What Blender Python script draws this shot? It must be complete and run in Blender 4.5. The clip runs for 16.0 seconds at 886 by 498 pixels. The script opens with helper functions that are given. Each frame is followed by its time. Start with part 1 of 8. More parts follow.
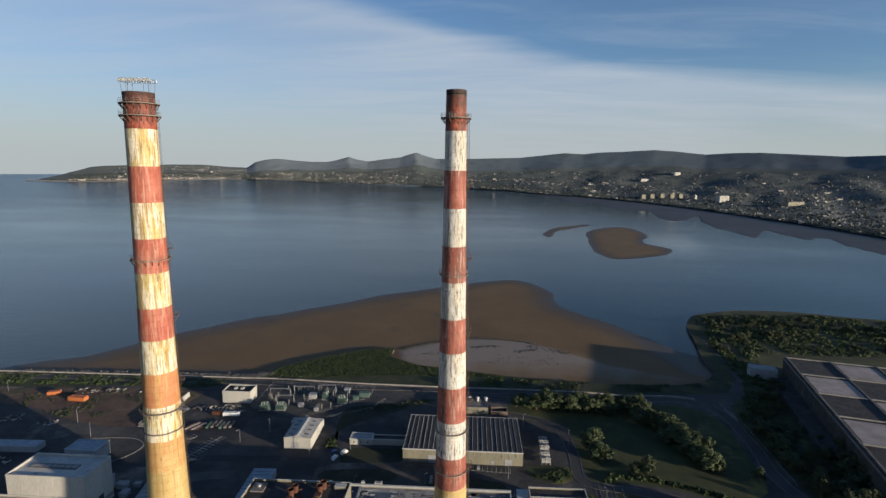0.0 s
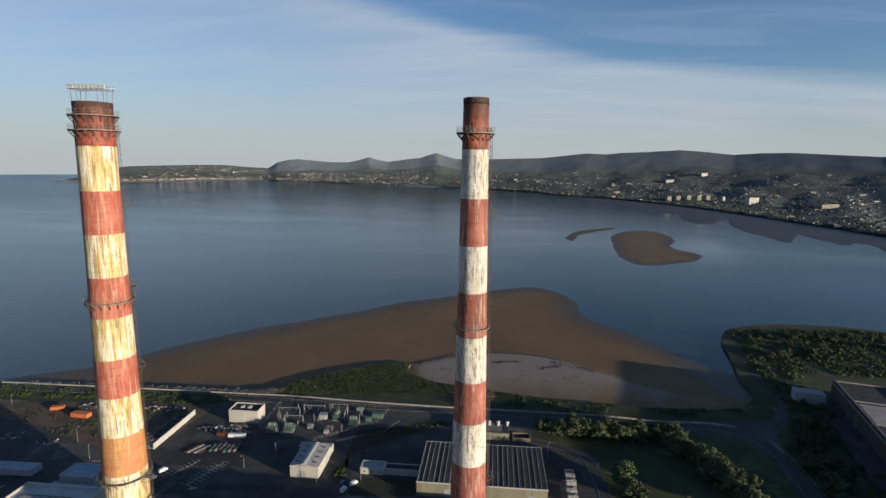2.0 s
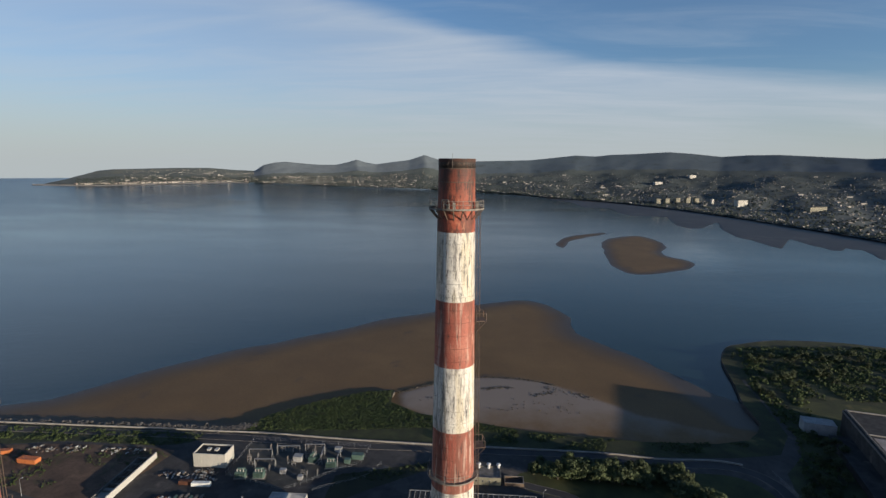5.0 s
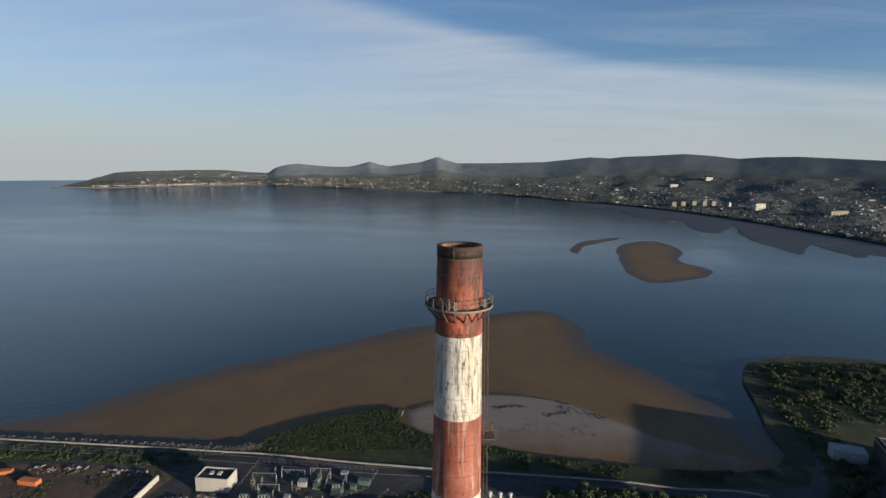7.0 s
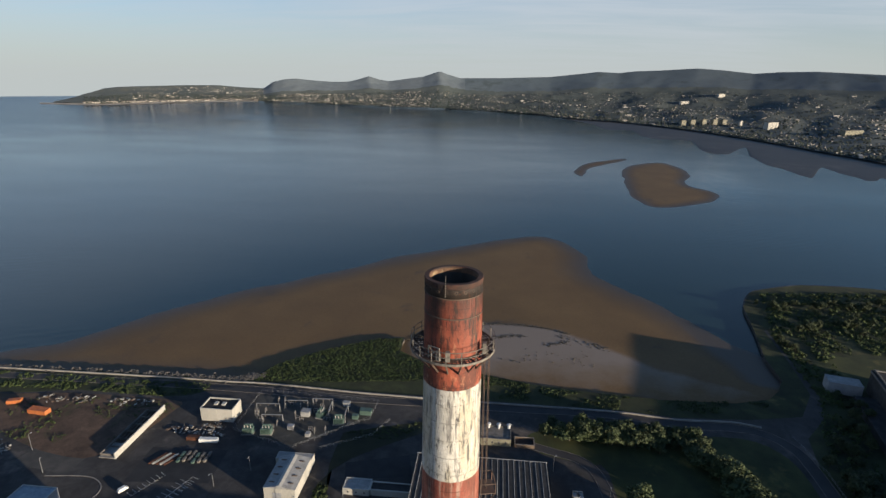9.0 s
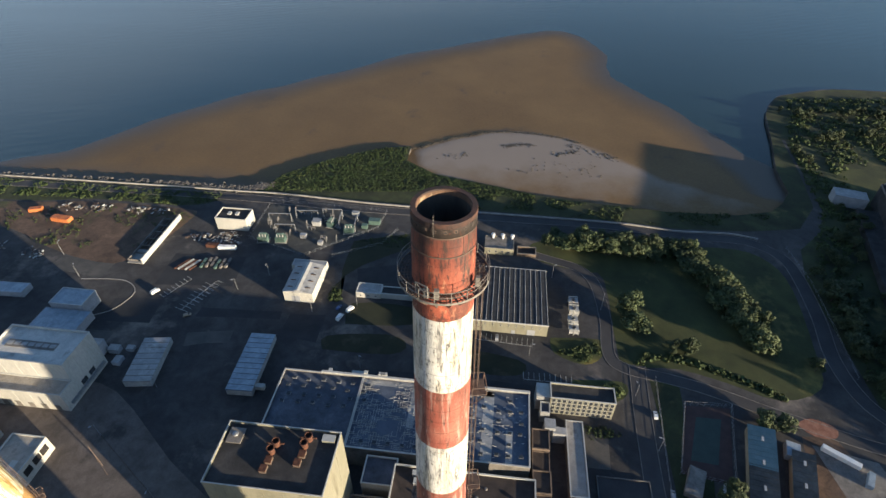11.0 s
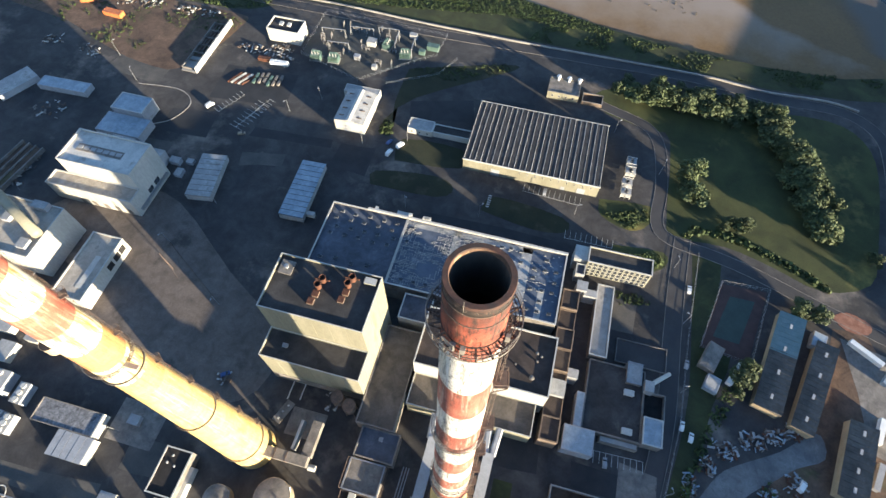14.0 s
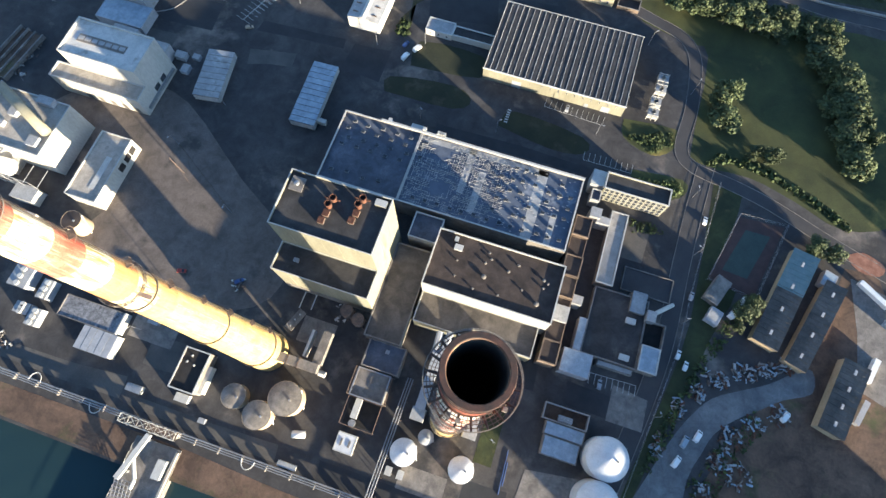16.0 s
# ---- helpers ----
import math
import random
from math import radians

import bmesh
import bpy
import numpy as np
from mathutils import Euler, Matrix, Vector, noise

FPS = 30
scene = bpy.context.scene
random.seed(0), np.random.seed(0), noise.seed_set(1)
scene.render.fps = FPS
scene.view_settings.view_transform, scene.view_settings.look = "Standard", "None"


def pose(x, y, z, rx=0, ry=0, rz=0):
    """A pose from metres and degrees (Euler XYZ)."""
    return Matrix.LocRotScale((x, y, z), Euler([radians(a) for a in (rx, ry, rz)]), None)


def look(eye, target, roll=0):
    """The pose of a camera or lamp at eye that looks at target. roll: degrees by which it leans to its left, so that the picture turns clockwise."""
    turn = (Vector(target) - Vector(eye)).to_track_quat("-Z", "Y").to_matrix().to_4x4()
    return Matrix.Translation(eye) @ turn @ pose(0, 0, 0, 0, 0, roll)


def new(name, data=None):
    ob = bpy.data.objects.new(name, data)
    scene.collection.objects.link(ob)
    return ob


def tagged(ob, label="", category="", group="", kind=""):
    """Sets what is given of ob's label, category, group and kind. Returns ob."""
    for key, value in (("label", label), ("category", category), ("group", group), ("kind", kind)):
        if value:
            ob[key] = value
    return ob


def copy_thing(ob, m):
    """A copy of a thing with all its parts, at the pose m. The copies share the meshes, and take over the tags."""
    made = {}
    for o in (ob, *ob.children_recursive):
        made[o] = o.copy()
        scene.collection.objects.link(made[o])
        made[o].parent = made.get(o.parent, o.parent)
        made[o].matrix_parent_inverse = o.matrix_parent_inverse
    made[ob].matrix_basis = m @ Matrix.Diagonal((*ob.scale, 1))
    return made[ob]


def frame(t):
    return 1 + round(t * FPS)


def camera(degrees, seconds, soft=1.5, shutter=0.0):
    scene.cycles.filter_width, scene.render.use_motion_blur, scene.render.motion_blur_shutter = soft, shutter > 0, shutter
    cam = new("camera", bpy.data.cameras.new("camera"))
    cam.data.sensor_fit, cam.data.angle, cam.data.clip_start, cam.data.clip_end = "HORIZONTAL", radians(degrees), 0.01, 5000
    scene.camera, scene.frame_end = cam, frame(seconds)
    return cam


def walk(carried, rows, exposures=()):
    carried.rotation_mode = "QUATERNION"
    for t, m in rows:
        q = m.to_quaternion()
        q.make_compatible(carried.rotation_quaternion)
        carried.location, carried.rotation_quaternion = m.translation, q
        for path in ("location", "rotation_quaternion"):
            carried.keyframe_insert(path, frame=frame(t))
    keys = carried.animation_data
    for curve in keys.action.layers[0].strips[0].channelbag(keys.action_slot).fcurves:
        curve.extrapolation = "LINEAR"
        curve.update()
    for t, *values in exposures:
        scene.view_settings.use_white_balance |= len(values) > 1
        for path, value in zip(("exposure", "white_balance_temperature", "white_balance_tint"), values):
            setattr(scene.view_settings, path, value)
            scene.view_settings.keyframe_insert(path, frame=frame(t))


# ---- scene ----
cam = camera(79.6, 16.0)
PATH = [
    (0, (4.467, -139.262, 189.108), (4.362, -137.29, 188.791), 0.7),
    (0.5, (4.222, -131.801, 190.577), (4.131, -129.828, 190.262), 0.7),
    (1, (4.08, -124.561, 191.828), (3.999, -122.588, 191.512), 0.7),
    (1.5, (4.161, -117.002, 193.231), (4.024, -115.032, 192.912), 0.7),
    (2, (3.792, -110.673, 194.543), (3.611, -108.707, 194.224), 0.7),
    (2.5, (3.76, -103.87, 196.658), (3.582, -101.903, 196.339), 0.6),
    (3, (3.829, -98.423, 198.381), (3.662, -96.456, 198.064), 0.6),
    (3.5, (3.698, -92.709, 200.443), (3.557, -90.74, 200.126), 0.6),
    (4, (3.763, -87.268, 202.612), (3.634, -85.297, 202.296), 0.7),
    (4.5, (3.719, -81.984, 204.61), (3.592, -80.014, 204.293), 0.6),
    (5, (3.553, -75.641, 206.751), (3.412, -73.671, 206.435), 0.6),
    (7.5, (3.784, -54.932, 218.298), (3.593, -52.966, 217.984), 0.6),
    (8, (3.451, -49.396, 219.814), (3.26, -47.439, 219.448), 0.6),
    (10.3, (3.291, -38.264, 229.005), (3.114, -36.566, 227.962), 0.6),
    (10.5, (3.839, -36.319, 229.376), (3.662, -34.665, 228.266), 0.5),
    (11, (3.702, -33.325, 230.685), (3.529, -31.79, 229.414), 0.5),
    (11.5, (3.587, -30.544, 232.047), (3.406, -29.143, 230.631), 0.6),
    (12, (3.568, -28.348, 233.599), (3.36, -27.101, 232.049), 0.6),
    (12.5, (3.313, -25.963, 235.315), (3.096, -24.878, 233.65), 0.6),
    (13, (2.995, -23.505, 236.973), (2.777, -22.512, 235.25), 0.7),
    (13.5, (2.448, -20.296, 238.467), (2.21, -19.31, 236.743), 0.7),
    (14, (1.742, -17.098, 239.797), (1.49, -16.115, 238.074), 0.8),
    (14.5, (0.979, -13.664, 241.042), (0.722, -12.728, 239.294), 0.8),
    (15, (0.252, -10.394, 242.562), (0.009, -9.561, 240.76), 0.8),
    (15.5, (-0.421, -7.381, 243.409), (-0.644, -6.655, 241.559), 0.9),
    (16, (-1.242, -4.308, 243.3), (-1.434, -3.693, 241.407), 1.0),
]
EXPOSURES = ((0, 0.64, 6000, 10), (8, 0.66, 6100, 10), (10.5, 1.38, 6300, 8), (12.5, 2.08, 6300, 6), (16, 2.62, 6120, 6))
walk(cam, [(t, look(eye, target, roll)) for t, eye, target, roll in PATH], EXPOSURES)

# ---- world and sun ----
SUN_EL, SUN_AZ = 7.0, 118.5          # degrees above the horizon, and clockwise from +y
sun_data = bpy.data.lights.new("sun", "SUN")
sun_data.energy, sun_data.angle, sun_data.color = 5.0, radians(0.6), (1.0, 0.82, 0.59)
sun = new("sun", sun_data)
_d = Vector((math.sin(radians(SUN_AZ)) * math.cos(radians(SUN_EL)), math.cos(radians(SUN_AZ)) * math.cos(radians(SUN_EL)), math.sin(radians(SUN_EL))))
sun.matrix_world = look(_d * 900, (0, 0, 0))

world = bpy.data.worlds.new("world")
scene.world = world
world.use_nodes = True
wn, wl = world.node_tree.nodes, world.node_tree.links
wn.clear()
w_out, w_bg, w_sky = wn.new("ShaderNodeOutputWorld"), wn.new("ShaderNodeBackground"), wn.new("ShaderNodeTexSky")
w_sky.sky_type, w_sky.sun_disc = "NISHITA", False
w_sky.sun_elevation, w_sky.sun_rotation = radians(SUN_EL), radians(SUN_AZ)
w_sky.altitude, w_sky.air_density, w_sky.dust_density, w_sky.ozone_density = 200, 0.9, 0.4, 2.5
w_bg.inputs["Strength"].default_value = 0.081
w_co, w_sep = wn.new("ShaderNodeTexCoord"), wn.new("ShaderNodeSeparateXYZ")
wl.new(w_co.outputs["Generated"], w_sep.inputs[0])
# a flat cloud deck: direction divided by its height gives the place on the deck
w_z = wn.new("ShaderNodeMath"); w_z.operation = "ADD"; w_z.inputs[1].default_value = 0.10
w_zm = wn.new("ShaderNodeMath"); w_zm.operation = "MAXIMUM"; w_zm.inputs[1].default_value = 0.06
wl.new(w_sep.outputs["Z"], w_z.inputs[0]); wl.new(w_z.outputs[0], w_zm.inputs[0])
w_div = wn.new("ShaderNodeVectorMath"); w_div.operation = "DIVIDE"
w_zz = wn.new("ShaderNodeCombineXYZ")
for k in range(3):
    wl.new(w_zm.outputs[0], w_zz.inputs[k])
wl.new(w_co.outputs["Generated"], w_div.inputs[0]); wl.new(w_zz.outputs[0], w_div.inputs[1])


def sky_noise(scale, turn, stretch, place, detail, rough, warp):
    mp, t = wn.new("ShaderNodeMapping"), wn.new("ShaderNodeTexNoise")
    mp.inputs["Rotation"].default_value, mp.inputs["Scale"].default_value, mp.inputs["Location"].default_value = (0, 0, radians(turn)), stretch, place
    t.inputs["Scale"].default_value, t.inputs["Detail"].default_value, t.inputs["Roughness"].default_value, t.inputs["Distortion"].default_value = scale, detail, rough, warp
    wl.new(w_div.outputs[0], mp.inputs[0]); wl.new(mp.outputs[0], t.inputs["Vector"])
    return t.outputs["Fac"]


def sky_math(op, a, b, c=None):
    m = wn.new("ShaderNodeMath"); m.operation = op
    for k, v in enumerate((a, b, c)):
        if v is None:
            continue
        if isinstance(v, (int, float)):
            m.inputs[k].default_value = v
        else:
            wl.new(v, m.inputs[k])
    return m.outputs[0]


def sky_range(v, f0, f1, t0, t1):
    r = wn.new("ShaderNodeMapRange")
    r.interpolation_type = "SMOOTHSTEP"
    for key, val in (("From Min", f0), ("From Max", f1), ("To Min", t0), ("To Max", t1)):
        r.inputs[key].default_value = val
    wl.new(v, r.inputs[0])
    return r.outputs[0]


def sky_mix(fac, a, colour, blend="MIX"):
    m = wn.new("ShaderNodeMixRGB"); m.blend_type = blend
    if isinstance(fac, float):
        m.inputs["Fac"].default_value = fac
    else:
        wl.new(fac, m.inputs["Fac"])
    wl.new(a, m.inputs["Color1"])
    m.inputs["Color2"].default_value = (*colour, 1)
    return m.outputs[0]


# clear sky, a bank of thin high cloud with a slanting upper edge, faint wisps over it, haze low down
w_blue = sky_mix(1.0, w_sky.outputs[0], (1.0, 1.06, 1.16), "MULTIPLY")
w_big = sky_noise(0.9, -10, (0.30, 0.75, 0.0), (0.4, 0.7, 0), 7, 0.55, 0.5)
w_fine = sky_noise(2.1, 12, (0.35, 1.2, 0.0), (1.9, 0.2, 0), 9, 0.58, 0.7)
w_edge = sky_math("MULTIPLY_ADD", w_sep.outputs["X"], 0.215, w_sep.outputs["Z"])
w_edge = sky_math("MULTIPLY_ADD", w_big, -0.12, w_edge)
w_bank = sky_range(w_edge, 0.135, 0.190, 1.0, 0.0)
w_thick = sky_math("MULTIPLY", sky_range(w_fine, 0.22, 0.78, 0.56, 0.90), sky_range(w_sep.outputs["X"], -0.65, 0.15, 0.66, 1.0))
w_clear = sky_math("MULTIPLY", sky_range(w_sep.outputs["X"], 0.30, 0.62, 0.0, 0.7), sky_range(w_edge, 0.105, 0.150, 1.0, 0.0))   # blue gap under the bank
w_veil = sky_math("MULTIPLY", sky_math("MULTIPLY", w_bank, w_thick), sky_math("SUBTRACT", 1.0, w_clear))
w_wisp = sky_math("MULTIPLY", sky_range(w_fine, 0.42, 0.85, 0.06, 0.30), sky_range(w_sep.outputs["Z"], 0.30, 0.62, 1.0, 0.0))
w_col = sky_mix(sky_math("MAXIMUM", w_veil, w_wisp), w_blue, (4.05, 4.35, 4.65))
w_col = sky_mix(sky_range(w_sep.outputs["Z"], -0.03, 0.17, 0.93, 0.0), w_col, (3.75, 3.90, 3.72))
wl.new(w_col, w_bg.inputs["Color"])
wl.new(w_bg.outputs[0], w_out.inputs[0])


# ---- materials ----
def material(name, low, high, scale=0.2, fine=3.0, rough=0.85, bump=0.15, metal=0.0, stain=None, stain_scale=0.05, stain_at=0.6,
             stretch=(1, 1, 1), by_piece=0.0, fine_mix=0.35, spec=0.5):
    """A worn surface: two colours mixed by broad and fine noise, a stain of a third colour, and relief."""
    m = bpy.data.materials.new(name)
    m.use_nodes = True
    n, l = m.node_tree.nodes, m.node_tree.links
    p = n["Principled BSDF"]
    p.inputs["Roughness"].default_value, p.inputs["Metallic"].default_value = rough, metal
    p.inputs["Specular IOR Level"].default_value = spec
    co, mp = n.new("ShaderNodeTexCoord"), n.new("ShaderNodeMapping")
    mp.inputs["Scale"].default_value = stretch
    l.new(co.outputs["Object"], mp.inputs[0])

    def noise_tex(s, detail=6, roughness=0.6):
        t = n.new("ShaderNodeTexNoise")
        t.inputs["Scale"].default_value, t.inputs["Detail"].default_value, t.inputs["Roughness"].default_value = s, detail, roughness
        l.new(mp.outputs[0], t.inputs["Vector"])
        return t

    broad, small = noise_tex(scale), noise_tex(fine, 4, 0.7)
    ramp = n.new("ShaderNodeValToRGB")
    ramp.color_ramp.elements[0].position, ramp.color_ramp.elements[1].position = 0.36, 0.66
    ramp.color_ramp.elements[0].color, ramp.color_ramp.elements[1].color = (*low, 1), (*high, 1)
    l.new(broad.outputs["Fac"], ramp.inputs[0])
    over = n.new("ShaderNodeMixRGB"); over.blend_type = "OVERLAY"
    over.inputs["Fac"].default_value = fine_mix
    l.new(ramp.outputs[0], over.inputs["Color1"]); l.new(small.outputs["Fac"], over.inputs["Color2"])
    col = over.outputs[0]
    if stain:
        st = noise_tex(stain_scale, 8, 0.65)
        sr = n.new("ShaderNodeValToRGB")
        sr.color_ramp.elements[0].position, sr.color_ramp.elements[1].position = stain_at, min(1, stain_at + 0.12)
        l.new(st.outputs["Fac"], sr.inputs[0])
        mx = n.new("ShaderNodeMixRGB")
        mx.inputs["Color2"].default_value = (*stain, 1)
        l.new(sr.outputs[0], mx.inputs["Fac"]); l.new(col, mx.inputs["Color1"])
        col = mx.outputs[0]
    if by_piece:
        info = n.new("ShaderNodeObjectInfo")
        isl = n.new("ShaderNodeNewGeometry")
        add = n.new("ShaderNodeMath"); add.operation = "ADD"
        l.new(info.outputs["Random"], add.inputs[0]); l.new(isl.outputs["Random Per Island"], add.inputs[1])
        rng = n.new("ShaderNodeMapRange")
        rng.inputs["From Max"].default_value = 2.0
        rng.inputs["To Min"].default_value, rng.inputs["To Max"].default_value = 1 - by_piece, 1 + by_piece
        l.new(add.outputs[0], rng.inputs[0])
        mul = n.new("ShaderNodeVectorMath"); mul.operation = "SCALE"
        l.new(col, mul.inputs[0]); l.new(rng.outputs[0], mul.inputs["Scale"])
        col = mul.outputs[0]
    l.new(col, p.inputs["Base Color"])
    if bump:
        b = n.new("ShaderNodeBump")
        b.inputs["Strength"].default_value, b.inputs["Distance"].default_value = bump, 0.3
        l.new(small.outputs["Fac"], b.inputs["Height"]); l.new(b.outputs[0], p.inputs["Normal"])
    return m


def paint(name, base, worn, runs, joints=0.0, soot=None):
    """Weathered masonry paint with vertical runs; runs: (colour, threshold, width scale, length scale, strength) rows.
    joints: spacing of the casting joints up the shaft; soot: (from, to) heights over which smoke has blackened it."""
    m = material(name, base, worn, 0.25, 2.5, 0.7, 0.25, fine_mix=0.4)
    n, l = m.node_tree.nodes, m.node_tree.links
    p = n["Principled BSDF"]
    col = p.inputs["Base Color"].links[0].from_socket
    co = n.new("ShaderNodeTexCoord")

    def streak(wide, tall, k):
        mp, t = n.new("ShaderNodeMapping"), n.new("ShaderNodeTexNoise")
        mp.inputs["Scale"].default_value, mp.inputs["Location"].default_value = (wide, wide, tall), (7.3 * k, 3.1 * k, 0)
        t.inputs["Scale"].default_value, t.inputs["Detail"].default_value, t.inputs["Roughness"].default_value, t.inputs["Distortion"].default_value = 1.0, 8, 0.7, 0.3
        l.new(co.outputs["Object"], mp.inputs[0]); l.new(mp.outputs[0], t.inputs["Vector"])
        return t.outputs["Fac"]

    def blend(fac, colour):
        mx = n.new("ShaderNodeMixRGB")
        mx.inputs["Color2"].default_value = (*colour, 1)
        l.new(fac, mx.inputs["Fac"]); l.new(col, mx.inputs["Color1"])
        return mx.outputs[0]

    def math_node(op, x, y):
        q = n.new("ShaderNodeMath"); q.operation = op
        for s, v in enumerate((x, y)):
            if isinstance(v, float):
                q.inputs[s].default_value = v
            else:
                l.new(v, q.inputs[s])
        return q.outputs[0]
    for k, (colour, at, wide, tall, most) in enumerate(runs):
        r = n.new("ShaderNodeValToRGB")
        r.color_ramp.elements[0].position, r.color_ramp.elements[1].position = at, at + 0.08
        r.color_ramp.elements[1].color = (most, most, most, 1)
        l.new(streak(wide, tall, k), r.inputs[0])
        col = blend(r.outputs[0], colour)
    sep = n.new("ShaderNodeSeparateXYZ")
    l.new(co.outputs["Object"], sep.inputs[0])
    if joints:
        line = math_node("LESS_THAN", math_node("FRACT", math_node("DIVIDE", sep.outputs["Z"], joints), 0.0), 0.045)
        patchy = math_node("GREATER_THAN", streak(1.1, 1.1, 9), 0.47)
        col = blend(math_node("MULTIPLY", math_node("MULTIPLY", line, patchy), 0.65), tuple(0.3 * v for v in base))
    if soot:
        r = n.new("ShaderNodeMapRange")
        r.inputs["From Min"].default_value, r.inputs["From Max"].default_value = soot
        l.new(math_node("ADD", sep.outputs["Z"], math_node("MULTIPLY", math_node("SUBTRACT", streak(0.8, 0.12, 4), 0.5), 14.0)), r.inputs[0])
        col = blend(math_node("MULTIPLY", r.outputs[0], 0.9), (0.022, 0.016, 0.013))
    l.new(col, p.inputs["Base Color"])
    return m


ASPHALT = material("asphalt", (0.024, 0.023, 0.024), (0.055, 0.050, 0.047), 0.035, 1.2, 0.9, 0.1, stain=(0.151, 0.124, 0.102), stain_scale=0.022, stain_at=0.56)
def mottle(m, scale, low, high, detail=9):
    """Blotches of wear over a surface: its colour is multiplied by a broken noise."""
    n, l = m.node_tree.nodes, m.node_tree.links
    p = n["Principled BSDF"]
    col = p.inputs["Base Color"].links[0].from_socket
    co, t, r, x = n.new("ShaderNodeTexCoord"), n.new("ShaderNodeTexNoise"), n.new("ShaderNodeMapRange"), n.new("ShaderNodeVectorMath")
    t.inputs["Scale"].default_value, t.inputs["Detail"].default_value, t.inputs["Roughness"].default_value, t.inputs["Distortion"].default_value = scale, detail, 0.72, 0.6
    r.inputs["From Min"].default_value, r.inputs["From Max"].default_value, r.inputs["To Min"].default_value, r.inputs["To Max"].default_value = 0.32, 0.68, low, high
    x.operation = "SCALE"
    l.new(co.outputs["Object"], t.inputs["Vector"]); l.new(t.outputs["Fac"], r.inputs[0])
    l.new(col, x.inputs[0]); l.new(r.outputs[0], x.inputs["Scale"]); l.new(x.outputs[0], p.inputs["Base Color"])
    return m


mottle(ASPHALT, 0.11, 0.62, 1.5)
ROAD = material("road_asphalt", (0.030, 0.029, 0.031), (0.050, 0.047, 0.047), 0.06, 2.0, 0.85, 0.08)
GRASS = material("grass", (0.016, 0.022, 0.007), (0.036, 0.042, 0.012), 0.045, 0.9, 0.95, 0.5, stain=(0.115, 0.095, 0.030), stain_scale=0.03, stain_at=0.6)
ROUGH_GRASS = material("rough_dark_grass", (0.015, 0.018, 0.007), (0.027, 0.030, 0.012), 0.06, 1.0, 0.95, 0.5, stain=(0.065, 0.052, 0.030), stain_scale=0.04, stain_at=0.56)
LAWN = material("lawn", (0.026, 0.034, 0.009), (0.048, 0.053, 0.014), 0.05, 1.1, 0.95, 0.4, stain=(0.172, 0.137, 0.037), stain_scale=0.02, stain_at=0.57)
SCRUB = material("scrub_leaves", (0.022, 0.037, 0.008), (0.056, 0.077, 0.022), 0.09, 0.8, 0.9, 0.2, by_piece=0.4)
LEAVES = material("tree_leaves", (0.026, 0.042, 0.013), (0.064, 0.080, 0.026), 0.3, 1.5, 0.8, 0.1, by_piece=0.45)
BARK = material("bark", (0.05, 0.04, 0.03), (0.10, 0.08, 0.06), 1.5, 8, 0.95, 0.4)
ROOF_DARK = material("dark_ribbed_roof", (0.018, 0.018, 0.019), (0.034, 0.032, 0.032), 0.15, 1.5, 0.85, 0.1, stain=(0.060, 0.054, 0.048), stain_scale=0.2, stain_at=0.62)
SOIL = material("bare_soil", (0.064, 0.039, 0.026), (0.116, 0.072, 0.047), 0.05, 0.8, 0.95, 0.35, stain=(0.049, 0.053, 0.018), stain_scale=0.04, stain_at=0.56)
GRAVEL = material("pale_gravel", (0.090, 0.094, 0.098), (0.150, 0.150, 0.150), 0.06, 1.6, 0.95, 0.3, stain=(0.056, 0.053, 0.049), stain_scale=0.05, stain_at=0.6)
DARK_GRAVEL = material("dark_gravel", (0.038, 0.038, 0.035), (0.072, 0.069, 0.061), 0.08, 1.6, 0.95, 0.3, stain=(0.132, 0.129, 0.114), stain_scale=0.06, stain_at=0.6)
SHINGLE = material("rock_armour", (0.07, 0.065, 0.06), (0.15, 0.135, 0.12), 0.5, 2.0, 0.95, 0.5, by_piece=0.3)
CONCRETE = material("concrete", (0.230, 0.212, 0.191), (0.323, 0.302, 0.272), 0.15, 2, 0.9, 0.12, stain=(0.162, 0.145, 0.128), stain_scale=0.12, stain_at=0.6)
OLD_CONCRETE = material("weathered_concrete", (0.120, 0.108, 0.096), (0.192, 0.172, 0.152), 0.2, 2, 0.92, 0.15, stain=(0.064, 0.056, 0.048), stain_scale=0.1, stain_at=0.58)
CREAM = material("cream_cladding", (0.175, 0.164, 0.115), (0.232, 0.216, 0.158), 0.08, 1.5, 0.7, 0.05, stain=(0.136, 0.124, 0.083), stain_scale=0.1, stain_at=0.58, stretch=(1, 1, 0.25))
WHITE = material("white_cladding", (0.351, 0.341, 0.306), (0.437, 0.417, 0.372), 0.08, 1.5, 0.6, 0.05, stain=(0.305, 0.290, 0.256), stain_scale=0.12, stain_at=0.63, stretch=(1, 1, 0.25))
GREY_METAL = material("grey_sheet_metal", (0.239, 0.246, 0.259), (0.318, 0.324, 0.338), 0.2, 2, 0.55, 0.05, stain=(0.179, 0.165, 0.153), stain_scale=0.15, stain_at=0.62)
PALE_ROOF = material("pale_roof_sheet", (0.231, 0.234, 0.234), (0.326, 0.323, 0.316), 0.12, 1.5, 0.7, 0.06, stain=(0.184, 0.177, 0.163), stain_scale=0.1, stain_at=0.58)
FELT = material("dark_roofing_felt", (0.021, 0.020, 0.020), (0.041, 0.038, 0.037), 0.08, 1.4, 0.9, 0.1, stain=(0.098, 0.085, 0.075), stain_scale=0.06, stain_at=0.6)
